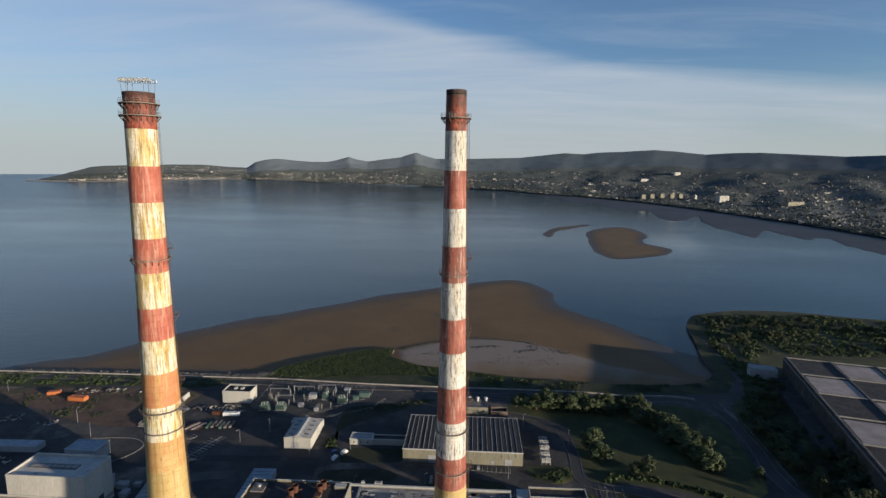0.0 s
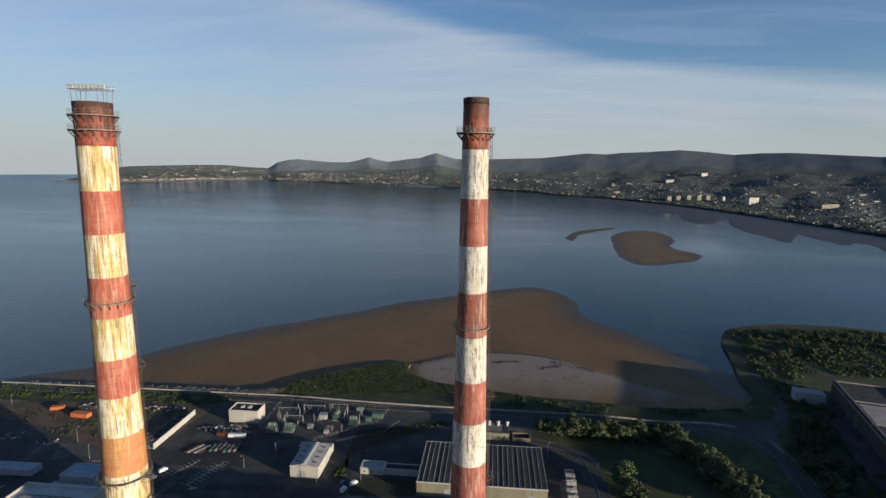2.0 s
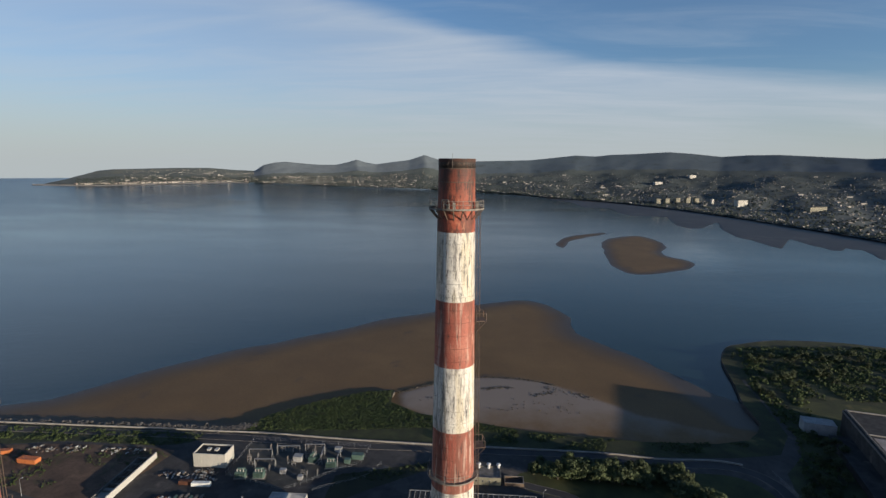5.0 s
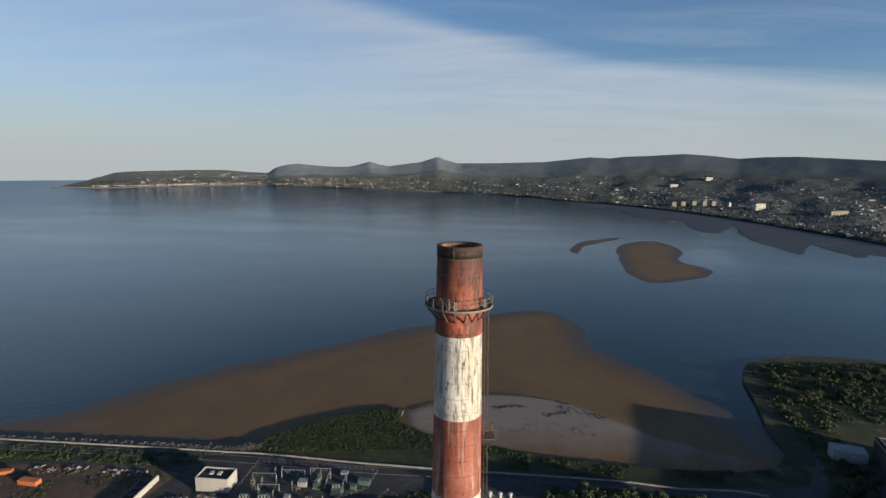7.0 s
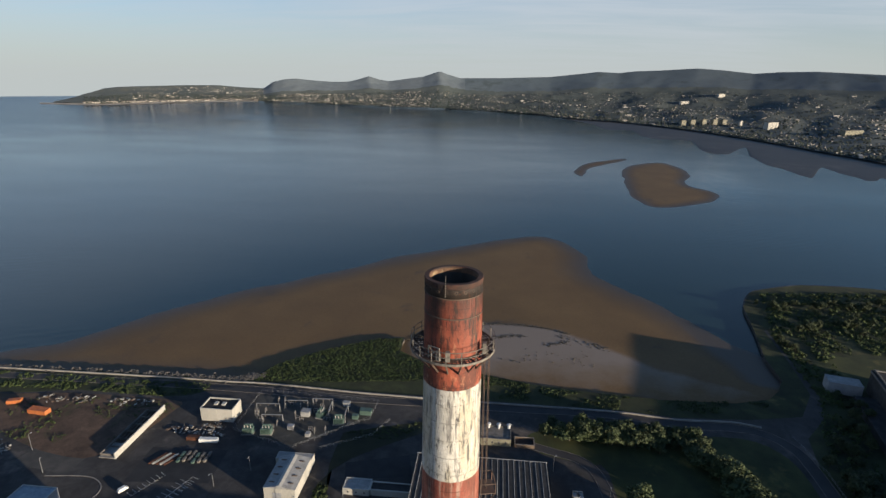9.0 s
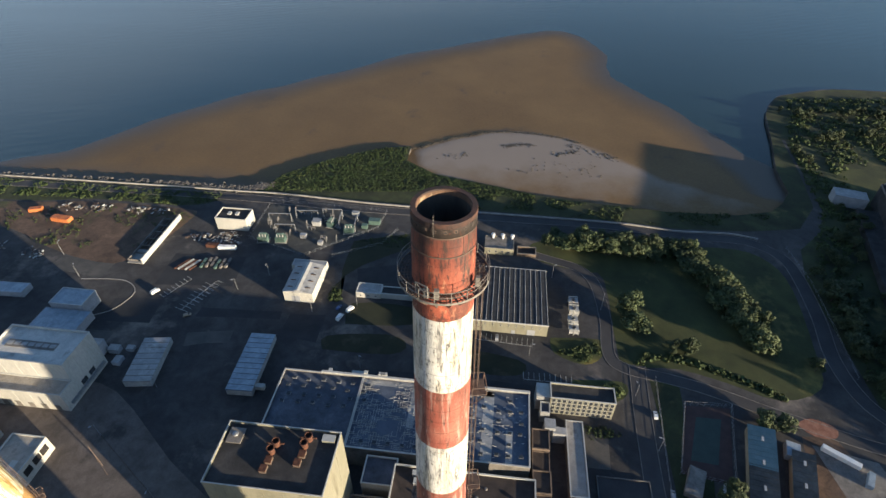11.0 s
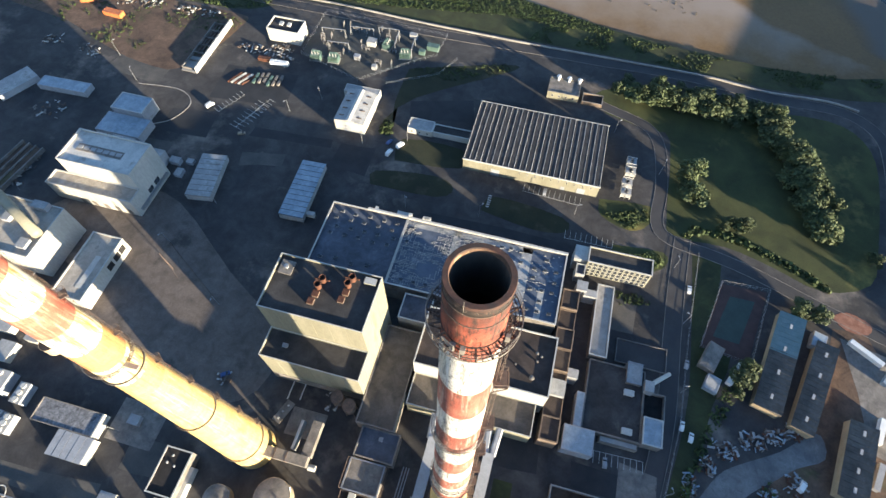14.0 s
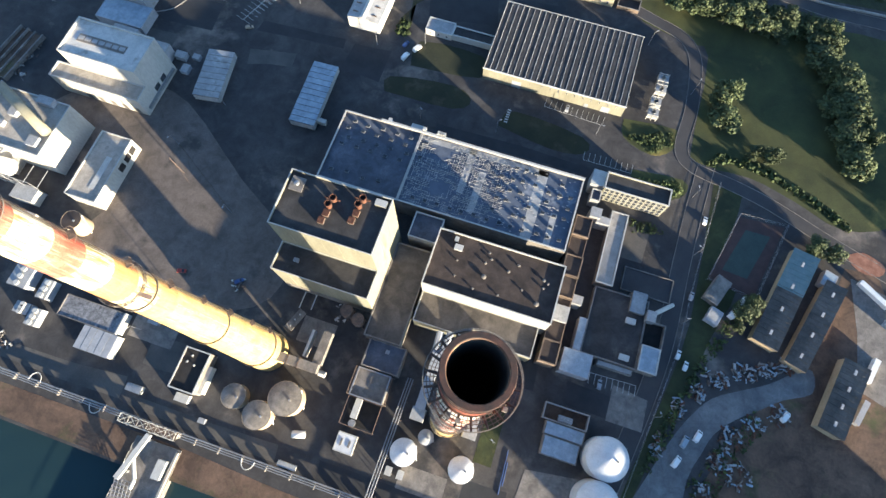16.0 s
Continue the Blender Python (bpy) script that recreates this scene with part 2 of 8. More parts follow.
BROWN_FELT = material("brown_roofing_felt", (0.026, 0.018, 0.015), (0.046, 0.033, 0.027), 0.1, 1.4, 0.9, 0.1, stain=(0.068, 0.054, 0.048), stain_scale=0.08, stain_at=0.62)
BLUE_ROOF = material("blue_grey_roof", (0.048, 0.062, 0.090), (0.092, 0.112, 0.150), 0.12, 1.2, 0.75, 0.08, stain=(0.230, 0.250, 0.285), stain_scale=0.09, stain_at=0.58)
NAVY_ROOF = material("slate_blue_roof", (0.041, 0.050, 0.068), (0.072, 0.081, 0.104), 0.1, 1.2, 0.8, 0.08, stain=(0.154, 0.162, 0.181), stain_scale=0.07, stain_at=0.6)
TRIM = material("white_trim", (0.36, 0.352, 0.325), (0.44, 0.432, 0.398), 0.5, 3, 0.6, 0.03)
GALV = material("galvanised_steel", (0.231, 0.238, 0.245), (0.322, 0.322, 0.329), 0.6, 4, 0.5, 0.03, metal=0.6)
DARK_STEEL = material("rusted_dark_steel", (0.055, 0.042, 0.036), (0.13, 0.085, 0.06), 0.6, 4, 0.8, 0.1)
RUST = material("rusty_steel", (0.050, 0.019, 0.011), (0.109, 0.040, 0.019), 0.5, 3, 0.85, 0.15)
GLASS = material("window_glass", (0.03, 0.035, 0.04), (0.055, 0.06, 0.07), 0.3, 1, 0.12, 0.0)
BLACK = material("soot_black", (0.010, 0.009, 0.009), (0.022, 0.019, 0.018), 0.3, 2, 0.95, 0.1)
GREEN_PAINT = material("green_painted_steel", (0.055, 0.095, 0.08), (0.095, 0.145, 0.12), 0.4, 3, 0.6, 0.05)
ORANGE = material("orange_painted_steel", (0.36, 0.11, 0.035), (0.47, 0.16, 0.05), 0.4, 3, 0.6, 0.05, stain=(0.24, 0.09, 0.04), stain_scale=0.4)
BLUE_PAINT = material("pale_blue_sheet", (0.201, 0.252, 0.296), (0.279, 0.335, 0.384), 0.2, 2, 0.6, 0.04)
TEAL_ROOF = material("teal_sheet_roof", (0.100, 0.150, 0.150), (0.150, 0.200, 0.200), 0.2, 2, 0.7, 0.05)
TAN_WALL = material("ochre_render", (0.264, 0.200, 0.120), (0.344, 0.264, 0.168), 0.2, 2, 0.9, 0.08)
BRICK_RED = material("red_clay_surface", (0.044, 0.025, 0.022), (0.066, 0.036, 0.031), 0.2, 2, 0.9, 0.08)
COURT = material("court_green", (0.028, 0.046, 0.040), (0.038, 0.058, 0.050), 0.2, 2, 0.9, 0.05)
TANK_WHITE = material("white_tank_paint", (0.464, 0.464, 0.464), (0.576, 0.576, 0.568), 0.2, 2, 0.45, 0.03, stain=(0.352, 0.344, 0.328), stain_scale=0.2)
TANK_TAN = material("tan_tank_paint", (0.272, 0.216, 0.148), (0.352, 0.280, 0.192), 0.2, 2, 0.7, 0.05, stain=(0.216, 0.160, 0.108), stain_scale=0.2)
PAINT_RED = paint("red_band_paint", (0.30, 0.066, 0.040), (0.38, 0.125, 0.082), (((0.15, 0.045, 0.028), 0.53, 0.7, 0.05, 0.6), ((0.48, 0.30, 0.20), 0.515, 1.6, 0.12, 0.6), ((0.08, 0.032, 0.024), 0.585, 3.0, 0.25, 0.8)), 1.9)
PAINT_WHITE = paint("white_band_paint", (0.62, 0.56, 0.42), (0.74, 0.68, 0.54), (((0.44, 0.33, 0.09), 0.47, 0.5, 0.06, 0.85), ((0.30, 0.18, 0.045), 0.505, 1.3, 0.10, 0.9), ((0.10, 0.075, 0.045), 0.545, 3.0, 0.20, 0.9), ((0.16, 0.12, 0.07), 0.60, 3.0, 1.2, 0.8)), 1.9)
PAINT_WHITE_SOOTY = paint("sooty_white_band_paint", (0.53, 0.50, 0.44), (0.65, 0.62, 0.56), (((0.40, 0.34, 0.22), 0.49, 0.6, 0.06, 0.6), ((0.12, 0.115, 0.115), 0.51, 1.2, 0.14, 0.75), ((0.05, 0.05, 0.055), 0.535, 3.2, 0.40, 0.9), ((0.06, 0.055, 0.05), 0.575, 3.0, 1.6, 0.9), ((0.70, 0.67, 0.60), 0.59, 4.0, 1.0, 0.8)), 1.9)
STACK_CONCRETE = paint("ochre_stack_concrete", (0.40, 0.275, 0.095), (0.47, 0.35, 0.15), (((0.27, 0.165, 0.05), 0.54, 0.6, 0.03, 0.7), ((0.52, 0.46, 0.31), 0.56, 1.4, 0.05, 0.6), ((0.16, 0.11, 0.05), 0.60, 2.4, 0.10, 0.7)), 2.4)
PAINT_RED_SOOTY = paint("sooty_red_band_paint", (0.25, 0.062, 0.040), (0.32, 0.115, 0.078), (((0.13, 0.048, 0.032), 0.50, 0.6, 0.06, 0.75), ((0.42, 0.31, 0.25), 0.535, 1.5, 0.14, 0.65), ((0.055, 0.030, 0.024), 0.555, 2.6, 0.30, 0.85)), 1.9)
# red band burnt out by strong sun: the overexposed orange is its base colour
RED_OVEREXPOSED = paint("overexposed_red_band_paint", (0.40, 0.15, 0.062), (0.46, 0.21, 0.09), (((0.44, 0.28, 0.10), 0.49, 0.6, 0.05, 0.8), ((0.20, 0.075, 0.035), 0.54, 1.4, 0.10, 0.7), ((0.10, 0.05, 0.03), 0.59, 3.0, 0.25, 0.8)), 1.9)
OCHRE_FADED = paint("washed_out_band_paint", (0.42, 0.235, 0.085), (0.48, 0.32, 0.13), (((0.40, 0.14, 0.06), 0.55, 0.7, 0.06, 0.6), ((0.30, 0.165, 0.05), 0.52, 1.0, 0.06, 0.7), ((0.14, 0.09, 0.045), 0.58, 2.6, 0.15, 0.8)), 2.1)
SOOTED_RED = paint("sooted_red_paint", (0.25, 0.048, 0.026), (0.33, 0.085, 0.045), (((0.085, 0.030, 0.020), 0.48, 0.5, 0.16, 0.85), ((0.46, 0.20, 0.11), 0.575, 1.6, 0.5, 0.7), ((0.030, 0.019, 0.016), 0.54, 1.4, 0.30, 0.92), ((0.022, 0.016, 0.014), 0.56, 4.0, 0.9, 0.85), ((0.38, 0.27, 0.20), 0.63, 3.0, 2.0, 0.7)), 1.9, (198.5, 207.5))
SOOT_CROWN = paint("sooted_crown", (0.020, 0.015, 0.013), (0.045, 0.030, 0.023), (((0.012, 0.010, 0.009), 0.50, 0.9, 0.5, 0.8), ((0.13, 0.050, 0.030), 0.59, 1.6, 0.6, 0.7)))
FLUE_LINING = material("sooted_flue_lining", (0.035, 0.034, 0.030), (0.075, 0.070, 0.060), 0.4, 3, 0.95, 0.2, stretch=(1, 1, 0.2))
RIM_RUST = material("rusted_rim", (0.035, 0.019, 0.015), (0.085, 0.036, 0.023), 0.8, 4, 0.85, 0.2, stain=(0.03, 0.02, 0.017), stain_scale=0.6, stain_at=0.5)
# wooded land greyed towards blue: haze over the bay is mixed into its colour
FAR_LAND = material("haze_tinted_wooded_land", (0.050, 0.065, 0.065), (0.090, 0.103, 0.095), 0.006, 0.05, 0.95, 0.0, stain=(0.106, 0.106, 0.083), stain_scale=0.004, stain_at=0.6)
# skyline hills: the blue-grey of distance haze is put into the base colour
HILLS = material("haze_tinted_hills", (0.060, 0.084, 0.108), (0.082, 0.106, 0.126), 0.0016, 0.006, 0.95, 0.0, stain=(0.050, 0.068, 0.078), stain_scale=0.006, stain_at=0.54, stretch=(1, 1, 2))
# farther hills: a paler colour, so thicker haze is painted in
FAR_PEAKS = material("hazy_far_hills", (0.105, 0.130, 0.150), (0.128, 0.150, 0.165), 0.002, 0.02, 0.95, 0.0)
FAR_WOODS = material("far_tree_leaves", (0.022, 0.031, 0.026), (0.040, 0.050, 0.040), 0.02, 0.2, 0.95, 0.0, by_piece=0.4)
SAND_FLAT = material("pale_far_sand", (0.270, 0.240, 0.200), (0.400, 0.360, 0.310), 0.003, 0.03, 0.85, 0.0, stain=(0.070, 0.075, 0.070), stain_scale=0.002, stain_at=0.52)
HOUSES = material("far_house_walls", (0.220, 0.204, 0.188), (0.439, 0.413, 0.372), 0.01, 0.2, 0.8, 0.0, by_piece=0.5)
HOUSE_ROOFS = material("far_house_roofs", (0.07, 0.062, 0.06), (0.13, 0.105, 0.095), 0.01, 0.2, 0.85, 0.0, by_piece=0.4)


def shore_sand():
    """Tidal sand: ochre and damp low down, pale and dry on top, with ripple marks."""
    m = material("tidal_sand", (0.124, 0.072, 0.027), (0.164, 0.098, 0.038), 0.012, 0.4, 0.8, 0.12, fine_mix=0.35, stain=(0.070, 0.048, 0.032), stain_scale=0.018, stain_at=0.60)
    n, l = m.node_tree.nodes, m.node_tree.links
    p = n["Principled BSDF"]
    col = p.inputs["Base Color"].links[0].from_socket
    co, sep = n.new("ShaderNodeTexCoord"), n.new("ShaderNodeSeparateXYZ")
    l.new(co.outputs["Object"], sep.inputs[0])
    for lo, hi, colour in ((-2.12, -1.75, (0.225, 0.182, 0.148)),):
        rng, mx, t, ad = n.new("ShaderNodeMapRange"), n.new("ShaderNodeMixRGB"), n.new("ShaderNodeTexNoise"), n.new("ShaderNodeMath")
        t.inputs["Scale"].default_value, t.inputs["Detail"].default_value = 0.05, 6
        l.new(co.outputs["Object"], t.inputs["Vector"])
        ad.operation = "MULTIPLY_ADD"; ad.inputs[1].default_value = 0.35
        l.new(t.outputs["Fac"], ad.inputs[0]); l.new(sep.outputs["Z"], ad.inputs[2])
        rng.inputs["From Min"].default_value, rng.inputs["From Max"].default_value = lo + 0.17, hi + 0.17
        l.new(ad.outputs[0], rng.inputs[0])
        mx.inputs["Color2"].default_value = (*colour, 1)
        l.new(rng.outputs[0], mx.inputs["Fac"]); l.new(col, mx.inputs["Color1"])
        col = mx.outputs[0]
    wet, mx = n.new("ShaderNodeMapRange"), n.new("ShaderNodeMixRGB")
    wet.inputs["From Min"].default_value, wet.inputs["From Max"].default_value = -3.0, -2.72
    wet.inputs["To Min"].default_value, wet.inputs["To Max"].default_value = 1.0, 0.0
    mx.inputs["Color2"].default_value = (0.060, 0.048, 0.038, 1)
    gloss = n.new("ShaderNodeMapRange")
    gloss.inputs["From Min"].default_value, gloss.inputs["From Max"].default_value, gloss.inputs["To Min"].default_value, gloss.inputs["To Max"].default_value = -3.0, -2.80, 0.48, 0.8
    l.new(sep.outputs["Z"], gloss.inputs[0]); l.new(gloss.outputs[0], p.inputs["Roughness"])
    l.new(sep.outputs["Z"], wet.inputs[0]); l.new(wet.outputs[0], mx.inputs["Fac"]); l.new(col, mx.inputs["Color1"])
    l.new(mx.outputs[0], p.inputs["Base Color"])
    return m


for m_, s_, a_, b_ in ((FELT, 0.16, 0.6, 1.55), (BROWN_FELT, 0.2, 0.6, 1.5), (ROOF_DARK, 0.3, 0.5, 1.7), (NAVY_ROOF, 0.22, 0.65, 1.5), (OLD_CONCRETE, 0.25, 0.7, 1.35), (SOIL, 0.12, 0.6, 1.5), (LAWN, 0.05, 0.75, 1.3), (GRASS, 0.08, 0.6, 1.5), (GRAVEL, 0.2, 0.7, 1.3), (PALE_ROOF, 0.35, 0.8, 1.2), (BLUE_PAINT, 0.4, 0.82, 1.15)):
    mottle(m_, s_, a_, b_)
TAN_FELT = mottle(material("tan_roofing_felt", (0.060, 0.052, 0.045), (0.105, 0.090, 0.076), 0.1, 1.4, 0.9, 0.1), 0.18, 0.7, 1.4)
BROKEN_ROOF = mottle(material("broken_slate_roof", (0.10, 0.10, 0.105), (0.24, 0.24, 0.25), 0.35, 1.6, 0.85, 0.2, stain=(0.05, 0.05, 0.055), stain_scale=0.3, stain_at=0.52), 0.6, 0.5, 1.5)
# rusty brick; its pale blotches paint the sun on the mouth's inner edge
LINER = material("rusty_sunlit_brick_liner", (0.075, 0.042, 0.026), (0.15, 0.085, 0.050), 0.8, 3, 0.9, 0.3, stain=(0.36, 0.28, 0.17), stain_scale=0.45, stain_at=0.57)
MEMBRANE = mottle(material("white_roof_membrane", (0.40, 0.39, 0.36), (0.52, 0.50, 0.46), 0.1, 1.4, 0.8, 0.06, stain=(0.27, 0.25, 0.22), stain_scale=0.12, stain_at=0.57), 0.3, 0.85, 1.12)
BEIGE_ROOF = mottle(material("beige_roof_sheet", (0.29, 0.255, 0.21), (0.38, 0.34, 0.285), 0.15, 1.5, 0.8, 0.06, stain=(0.20, 0.175, 0.145), stain_scale=0.15, stain_at=0.57), 0.3, 0.8, 1.15)
SAND = shore_sand()


def sea_water():
    m = bpy.data.materials.new("sea_water")
    m.use_nodes = True
    n, l = m.node_tree.nodes, m.node_tree.links
    p = n["Principled BSDF"]
    p.inputs["Base Color"].default_value = (0.016, 0.034, 0.037, 1)
    p.inputs["IOR"].default_value = 1.333
    co = n.new("ShaderNodeTexCoord")
    mp = n.new("ShaderNodeMapping")
    mp.inputs["Rotation"].default_value, mp.inputs["Scale"].default_value = (0, 0, radians(24)), (0.35, 1.0, 1.0)
    l.new(co.outputs["Object"], mp.inputs[0])
    last = None
    for s, strength, d in ((0.16, 0.14, 5), (0.012, 0.02, 3)):
        t, b = n.new("ShaderNodeTexNoise"), n.new("ShaderNodeBump")
        t.inputs["Scale"].default_value, t.inputs["Detail"].default_value = s, d
        b.inputs["Strength"].default_value, b.inputs["Distance"].default_value = strength, 0.16 / s
        l.new(mp.outputs[0], t.inputs["Vector"]); l.new(t.outputs["Fac"], b.inputs["Height"])
        if last:
            l.new(last.outputs[0], b.inputs["Normal"])
        last = b
    # trains of small waves
    turn, wave, wb = n.new("ShaderNodeMapping"), n.new("ShaderNodeTexWave"), n.new("ShaderNodeBump")
    turn.inputs["Rotation"].default_value = (0, 0, radians(-28))
    wave.wave_type, wave.bands_direction = "BANDS", "Y"
    for key, val in (("Scale", 0.024), ("Distortion", 5.0), ("Detail", 4.0), ("Detail Scale", 1.6)):
        wave.inputs[key].default_value = val
    wb.inputs["Distance"].default_value = 0.9
    gust, gr = n.new("ShaderNodeTexNoise"), n.new("ShaderNodeMapRange")
    gust.inputs["Scale"].default_value, gust.inputs["Detail"].default_value = 0.003, 3
    for key, val in (("From Min", 0.42), ("From Max", 0.66), ("To Min", 0.015), ("To Max", 0.10)):
        gr.inputs[key].default_value = val
    l.new(co.outputs["Object"], gust.inputs["Vector"]); l.new(gust.outputs["Fac"], gr.inputs[0]); l.new(gr.outputs[0], wb.inputs["Strength"])
    l.new(co.outputs["Object"], turn.inputs[0]); l.new(turn.outputs[0], wave.inputs["Vector"])
    l.new(wave.outputs["Fac"], wb.inputs["Height"]); l.new(last.outputs[0], wb.inputs["Normal"])
    l.new(wb.outputs[0], p.inputs["Normal"])
    # rippled water with slicks, and a calm shallow pool in the lee of the sandbank
    t, r = n.new("ShaderNodeTexNoise"), n.new("ShaderNodeMapRange")
    t.inputs["Scale"].default_value, t.inputs["Detail"].default_value = 0.004, 5
    l.new(mp.outputs[0], t.inputs["Vector"])
    r.inputs["From Min"].default_value, r.inputs["From Max"].default_value = 0.35, 0.65
    r.inputs["To Min"].default_value, r.inputs["To Max"].default_value = 0.15, 0.21
    l.new(t.outputs["Fac"], r.inputs[0])
    pool, far, calm, mul = n.new("ShaderNodeMapping"), n.new("ShaderNodeVectorMath"), n.new("ShaderNodeMapRange"), n.new("ShaderNodeMath")
    pool.vector_type = "TEXTURE"
    pool.inputs["Location"].default_value, pool.inputs["Scale"].default_value, pool.inputs["Rotation"].default_value = (515, 1210, -3), (95, 330, 50), (0, 0, radians(-16))
    far.operation, mul.operation = "LENGTH", "MULTIPLY"
    calm.interpolation_type = "SMOOTHSTEP"
    calm.inputs["From Min"].default_value, calm.inputs["From Max"].default_value, calm.inputs["To Min"].default_value = 0.1, 1.0, 0.40
    l.new(co.outputs["Object"], pool.inputs[0]); l.new(pool.outputs[0], far.inputs[0]); l.new(far.outputs["Value"], calm.inputs[0])
    l.new(r.outputs[0], mul.inputs[0]); l.new(calm.outputs[0], mul.inputs[1]); l.new(mul.outputs[0], p.inputs["Roughness"])
    return m


SEA = sea_water()


# ---- building blocks ----
def mesh_from(verts, faces, name):
    me = bpy.data.meshes.new(name)
    me.from_pydata([tuple(v) for v in verts], [], faces)
    me.validate()
    return me


class Shape:
    """Gathers plain solids into one mesh."""

    def __init__(self):
        self.v, self.f = [], []

    def add(self, verts, faces):
        k = len(self.v)
        self.v += [tuple(p) for p in verts]
        self.f += [tuple(i + k for i in q) for q in faces]
        return self

    def box(self, x0, x1, y0, y1, z0, z1):
        return self.add([(x0, y0, z0), (x1, y0, z0), (x1, y1, z0), (x0, y1, z0), (x0, y0, z1), (x1, y0, z1), (x1, y1, z1), (x0, y1, z1)],
                        [(0, 3, 2, 1), (4, 5, 6, 7), (0, 1, 5, 4), (1, 2, 6, 5), (2, 3, 7, 6), (3, 0, 4, 7)])

    def prism(self, pts, z0, z1):
        n = len(pts)
        area = sum(pts[i][0] * pts[(i + 1) % n][1] - pts[(i + 1) % n][0] * pts[i][1] for i in range(n))
        pts = pts if area > 0 else pts[::-1]
        return self.add([(x, y, z0) for x, y in pts] + [(x, y, z1) for x, y in pts],
                        [tuple(range(n - 1, -1, -1)), tuple(range(n, 2 * n))] + [(i, (i + 1) % n, n + (i + 1) % n, n + i) for i in range(n)])

    def frustum(self, x, y, z0, z1, r0, r1, seg=24, caps=True):
        a = [2 * math.pi * i / seg for i in range(seg)]
        self.add([(x + r0 * math.cos(t), y + r0 * math.sin(t), z0) for t in a] + [(x + r1 * math.cos(t), y + r1 * math.sin(t), z1) for t in a],
                 [(i, (i + 1) % seg, seg + (i + 1) % seg, seg + i) for i in range(seg)] + ([tuple(range(seg - 1, -1, -1)), tuple(range(seg, 2 * seg))] if caps else []))
        return self

    def lathe(self, profile, seg=32, close=False):
        """profile: (r, z) rows from bottom to top, outside to inside."""
        k, n = len(self.v), len(profile)
        for r, z in profile:
            for i in range(seg):
                t = 2 * math.pi * i / seg
                self.v.append((r * math.cos(t), r * math.sin(t), z))
        for j in range(n if close else n - 1):
            a, b = k + j * seg, k + ((j + 1) % n) * seg
            for i in range(seg):
                self.f.append((a + i, a + (i + 1) % seg, b + (i + 1) % seg, b + i))
        return self

    def bar(self, p, q, r=0.1, seg=5):
        p, q = Vector(p), Vector(q)
        d = q - p
        if d.length < 1e-6:
            return self
        m = d.to_track_quat("Z", "Y").to_matrix()
        ring = [m @ Vector((r * math.cos(2 * math.pi * i / seg), r * math.sin(2 * math.pi * i / seg), 0)) for i in range(seg)]
        return self.add([p + c for c in ring] + [q + c for c in ring], [(i, (i + 1) % seg, seg + (i + 1) % seg, seg + i) for i in range(seg)] + [tuple(range(seg - 1, -1, -1)), tuple(range(seg, 2 * seg))])

    def gable(self, x0, x1, y0, y1, z0, z1, along="x"):
        if along == "x":
            ym = (y0 + y1) / 2
            return self.add([(x0, y0, z0), (x1, y0, z0), (x1, y1, z0), (x0, y1, z0), (x0, ym, z1), (x1, ym, z1)], [(0, 1, 5, 4), (2, 3, 4, 5), (0, 4, 3), (1, 2, 5), (0, 3, 2, 1)])
        xm = (x0 + x1) / 2
        return self.add([(x0, y0, z0), (x1, y0, z0), (x1, y1, z0), (x0, y1, z0), (xm, y0, z1), (xm, y1, z1)], [(0, 4, 5, 3), (1, 2, 5, 4), (0, 1, 4), (2, 3, 5), (0, 3, 2, 1)])


def part(name, shape, mat, parent=None, label="", smooth=False, kind=""):
    me = mesh_from(shape.v, shape.f, name)
    me.materials.append(mat)
    if smooth:
        me.polygons.foreach_set("use_smooth", [True] * len(me.polygons))
    ob = new(name, me)
    if parent is not None:
        ob.parent = parent
    return tagged(ob, label=label, kind=kind)


def thing(name, place, label, category, group="", turn=0.0):
    ob = new(name)
    ob.matrix_world = pose(*place, 0, 0, turn)
    ob.empty_display_size = 1
    return tagged(ob, label, category, group)


def smooth_line(pts, steps=8):
    out, n = [], len(pts)
    for i in range(n - 1):
        p0, p1, p2, p3 = (Vector(pts[max(0, min(n - 1, i + k))]) for k in (-1, 0, 1, 2))
        for s in range(steps):
            t = s / steps
            out.append(0.5 * (2 * p1 + (p2 - p0) * t + (2 * p0 - 5 * p1 + 4 * p2 - p3) * t * t + (3 * p1 - p0 - 3 * p2 + p3) * t ** 3))
    out.append(Vector(pts[-1]))
    return out


def ribbon(pts, width, z0, z1, offset=0.0, steps=8):
    """A strip with thickness along a curved line, offset to its left."""
    line = smooth_line([(*p, 0) for p in pts], steps)
    sh, n = Shape(), len(line)
    for i, p in enumerate(line):
        d = (line[min(n - 1, i + 1)] - line[max(0, i - 1)]).normalized()
        side = Vector((-d.y, d.x, 0))
        a, b = p + side * (offset + width / 2), p + side * (offset - width / 2)
        sh.v += [(a.x, a.y, z0), (b.x, b.y, z0), (b.x, b.y, z1), (a.x, a.y, z1)]
    for i in range(n - 1):
        k = 4 * i
        sh.f += [(k + 2, k + 6, k + 7, k + 3), (k + 1, k + 5, k + 6, k + 2), (k, k + 3, k + 7, k + 4), (k, k + 4, k + 5, k + 1)]
    sh.f += [(0, 1, 2, 3), (4 * n - 4, 4 * n - 1, 4 * n - 2, 4 * n - 3)]
    return sh


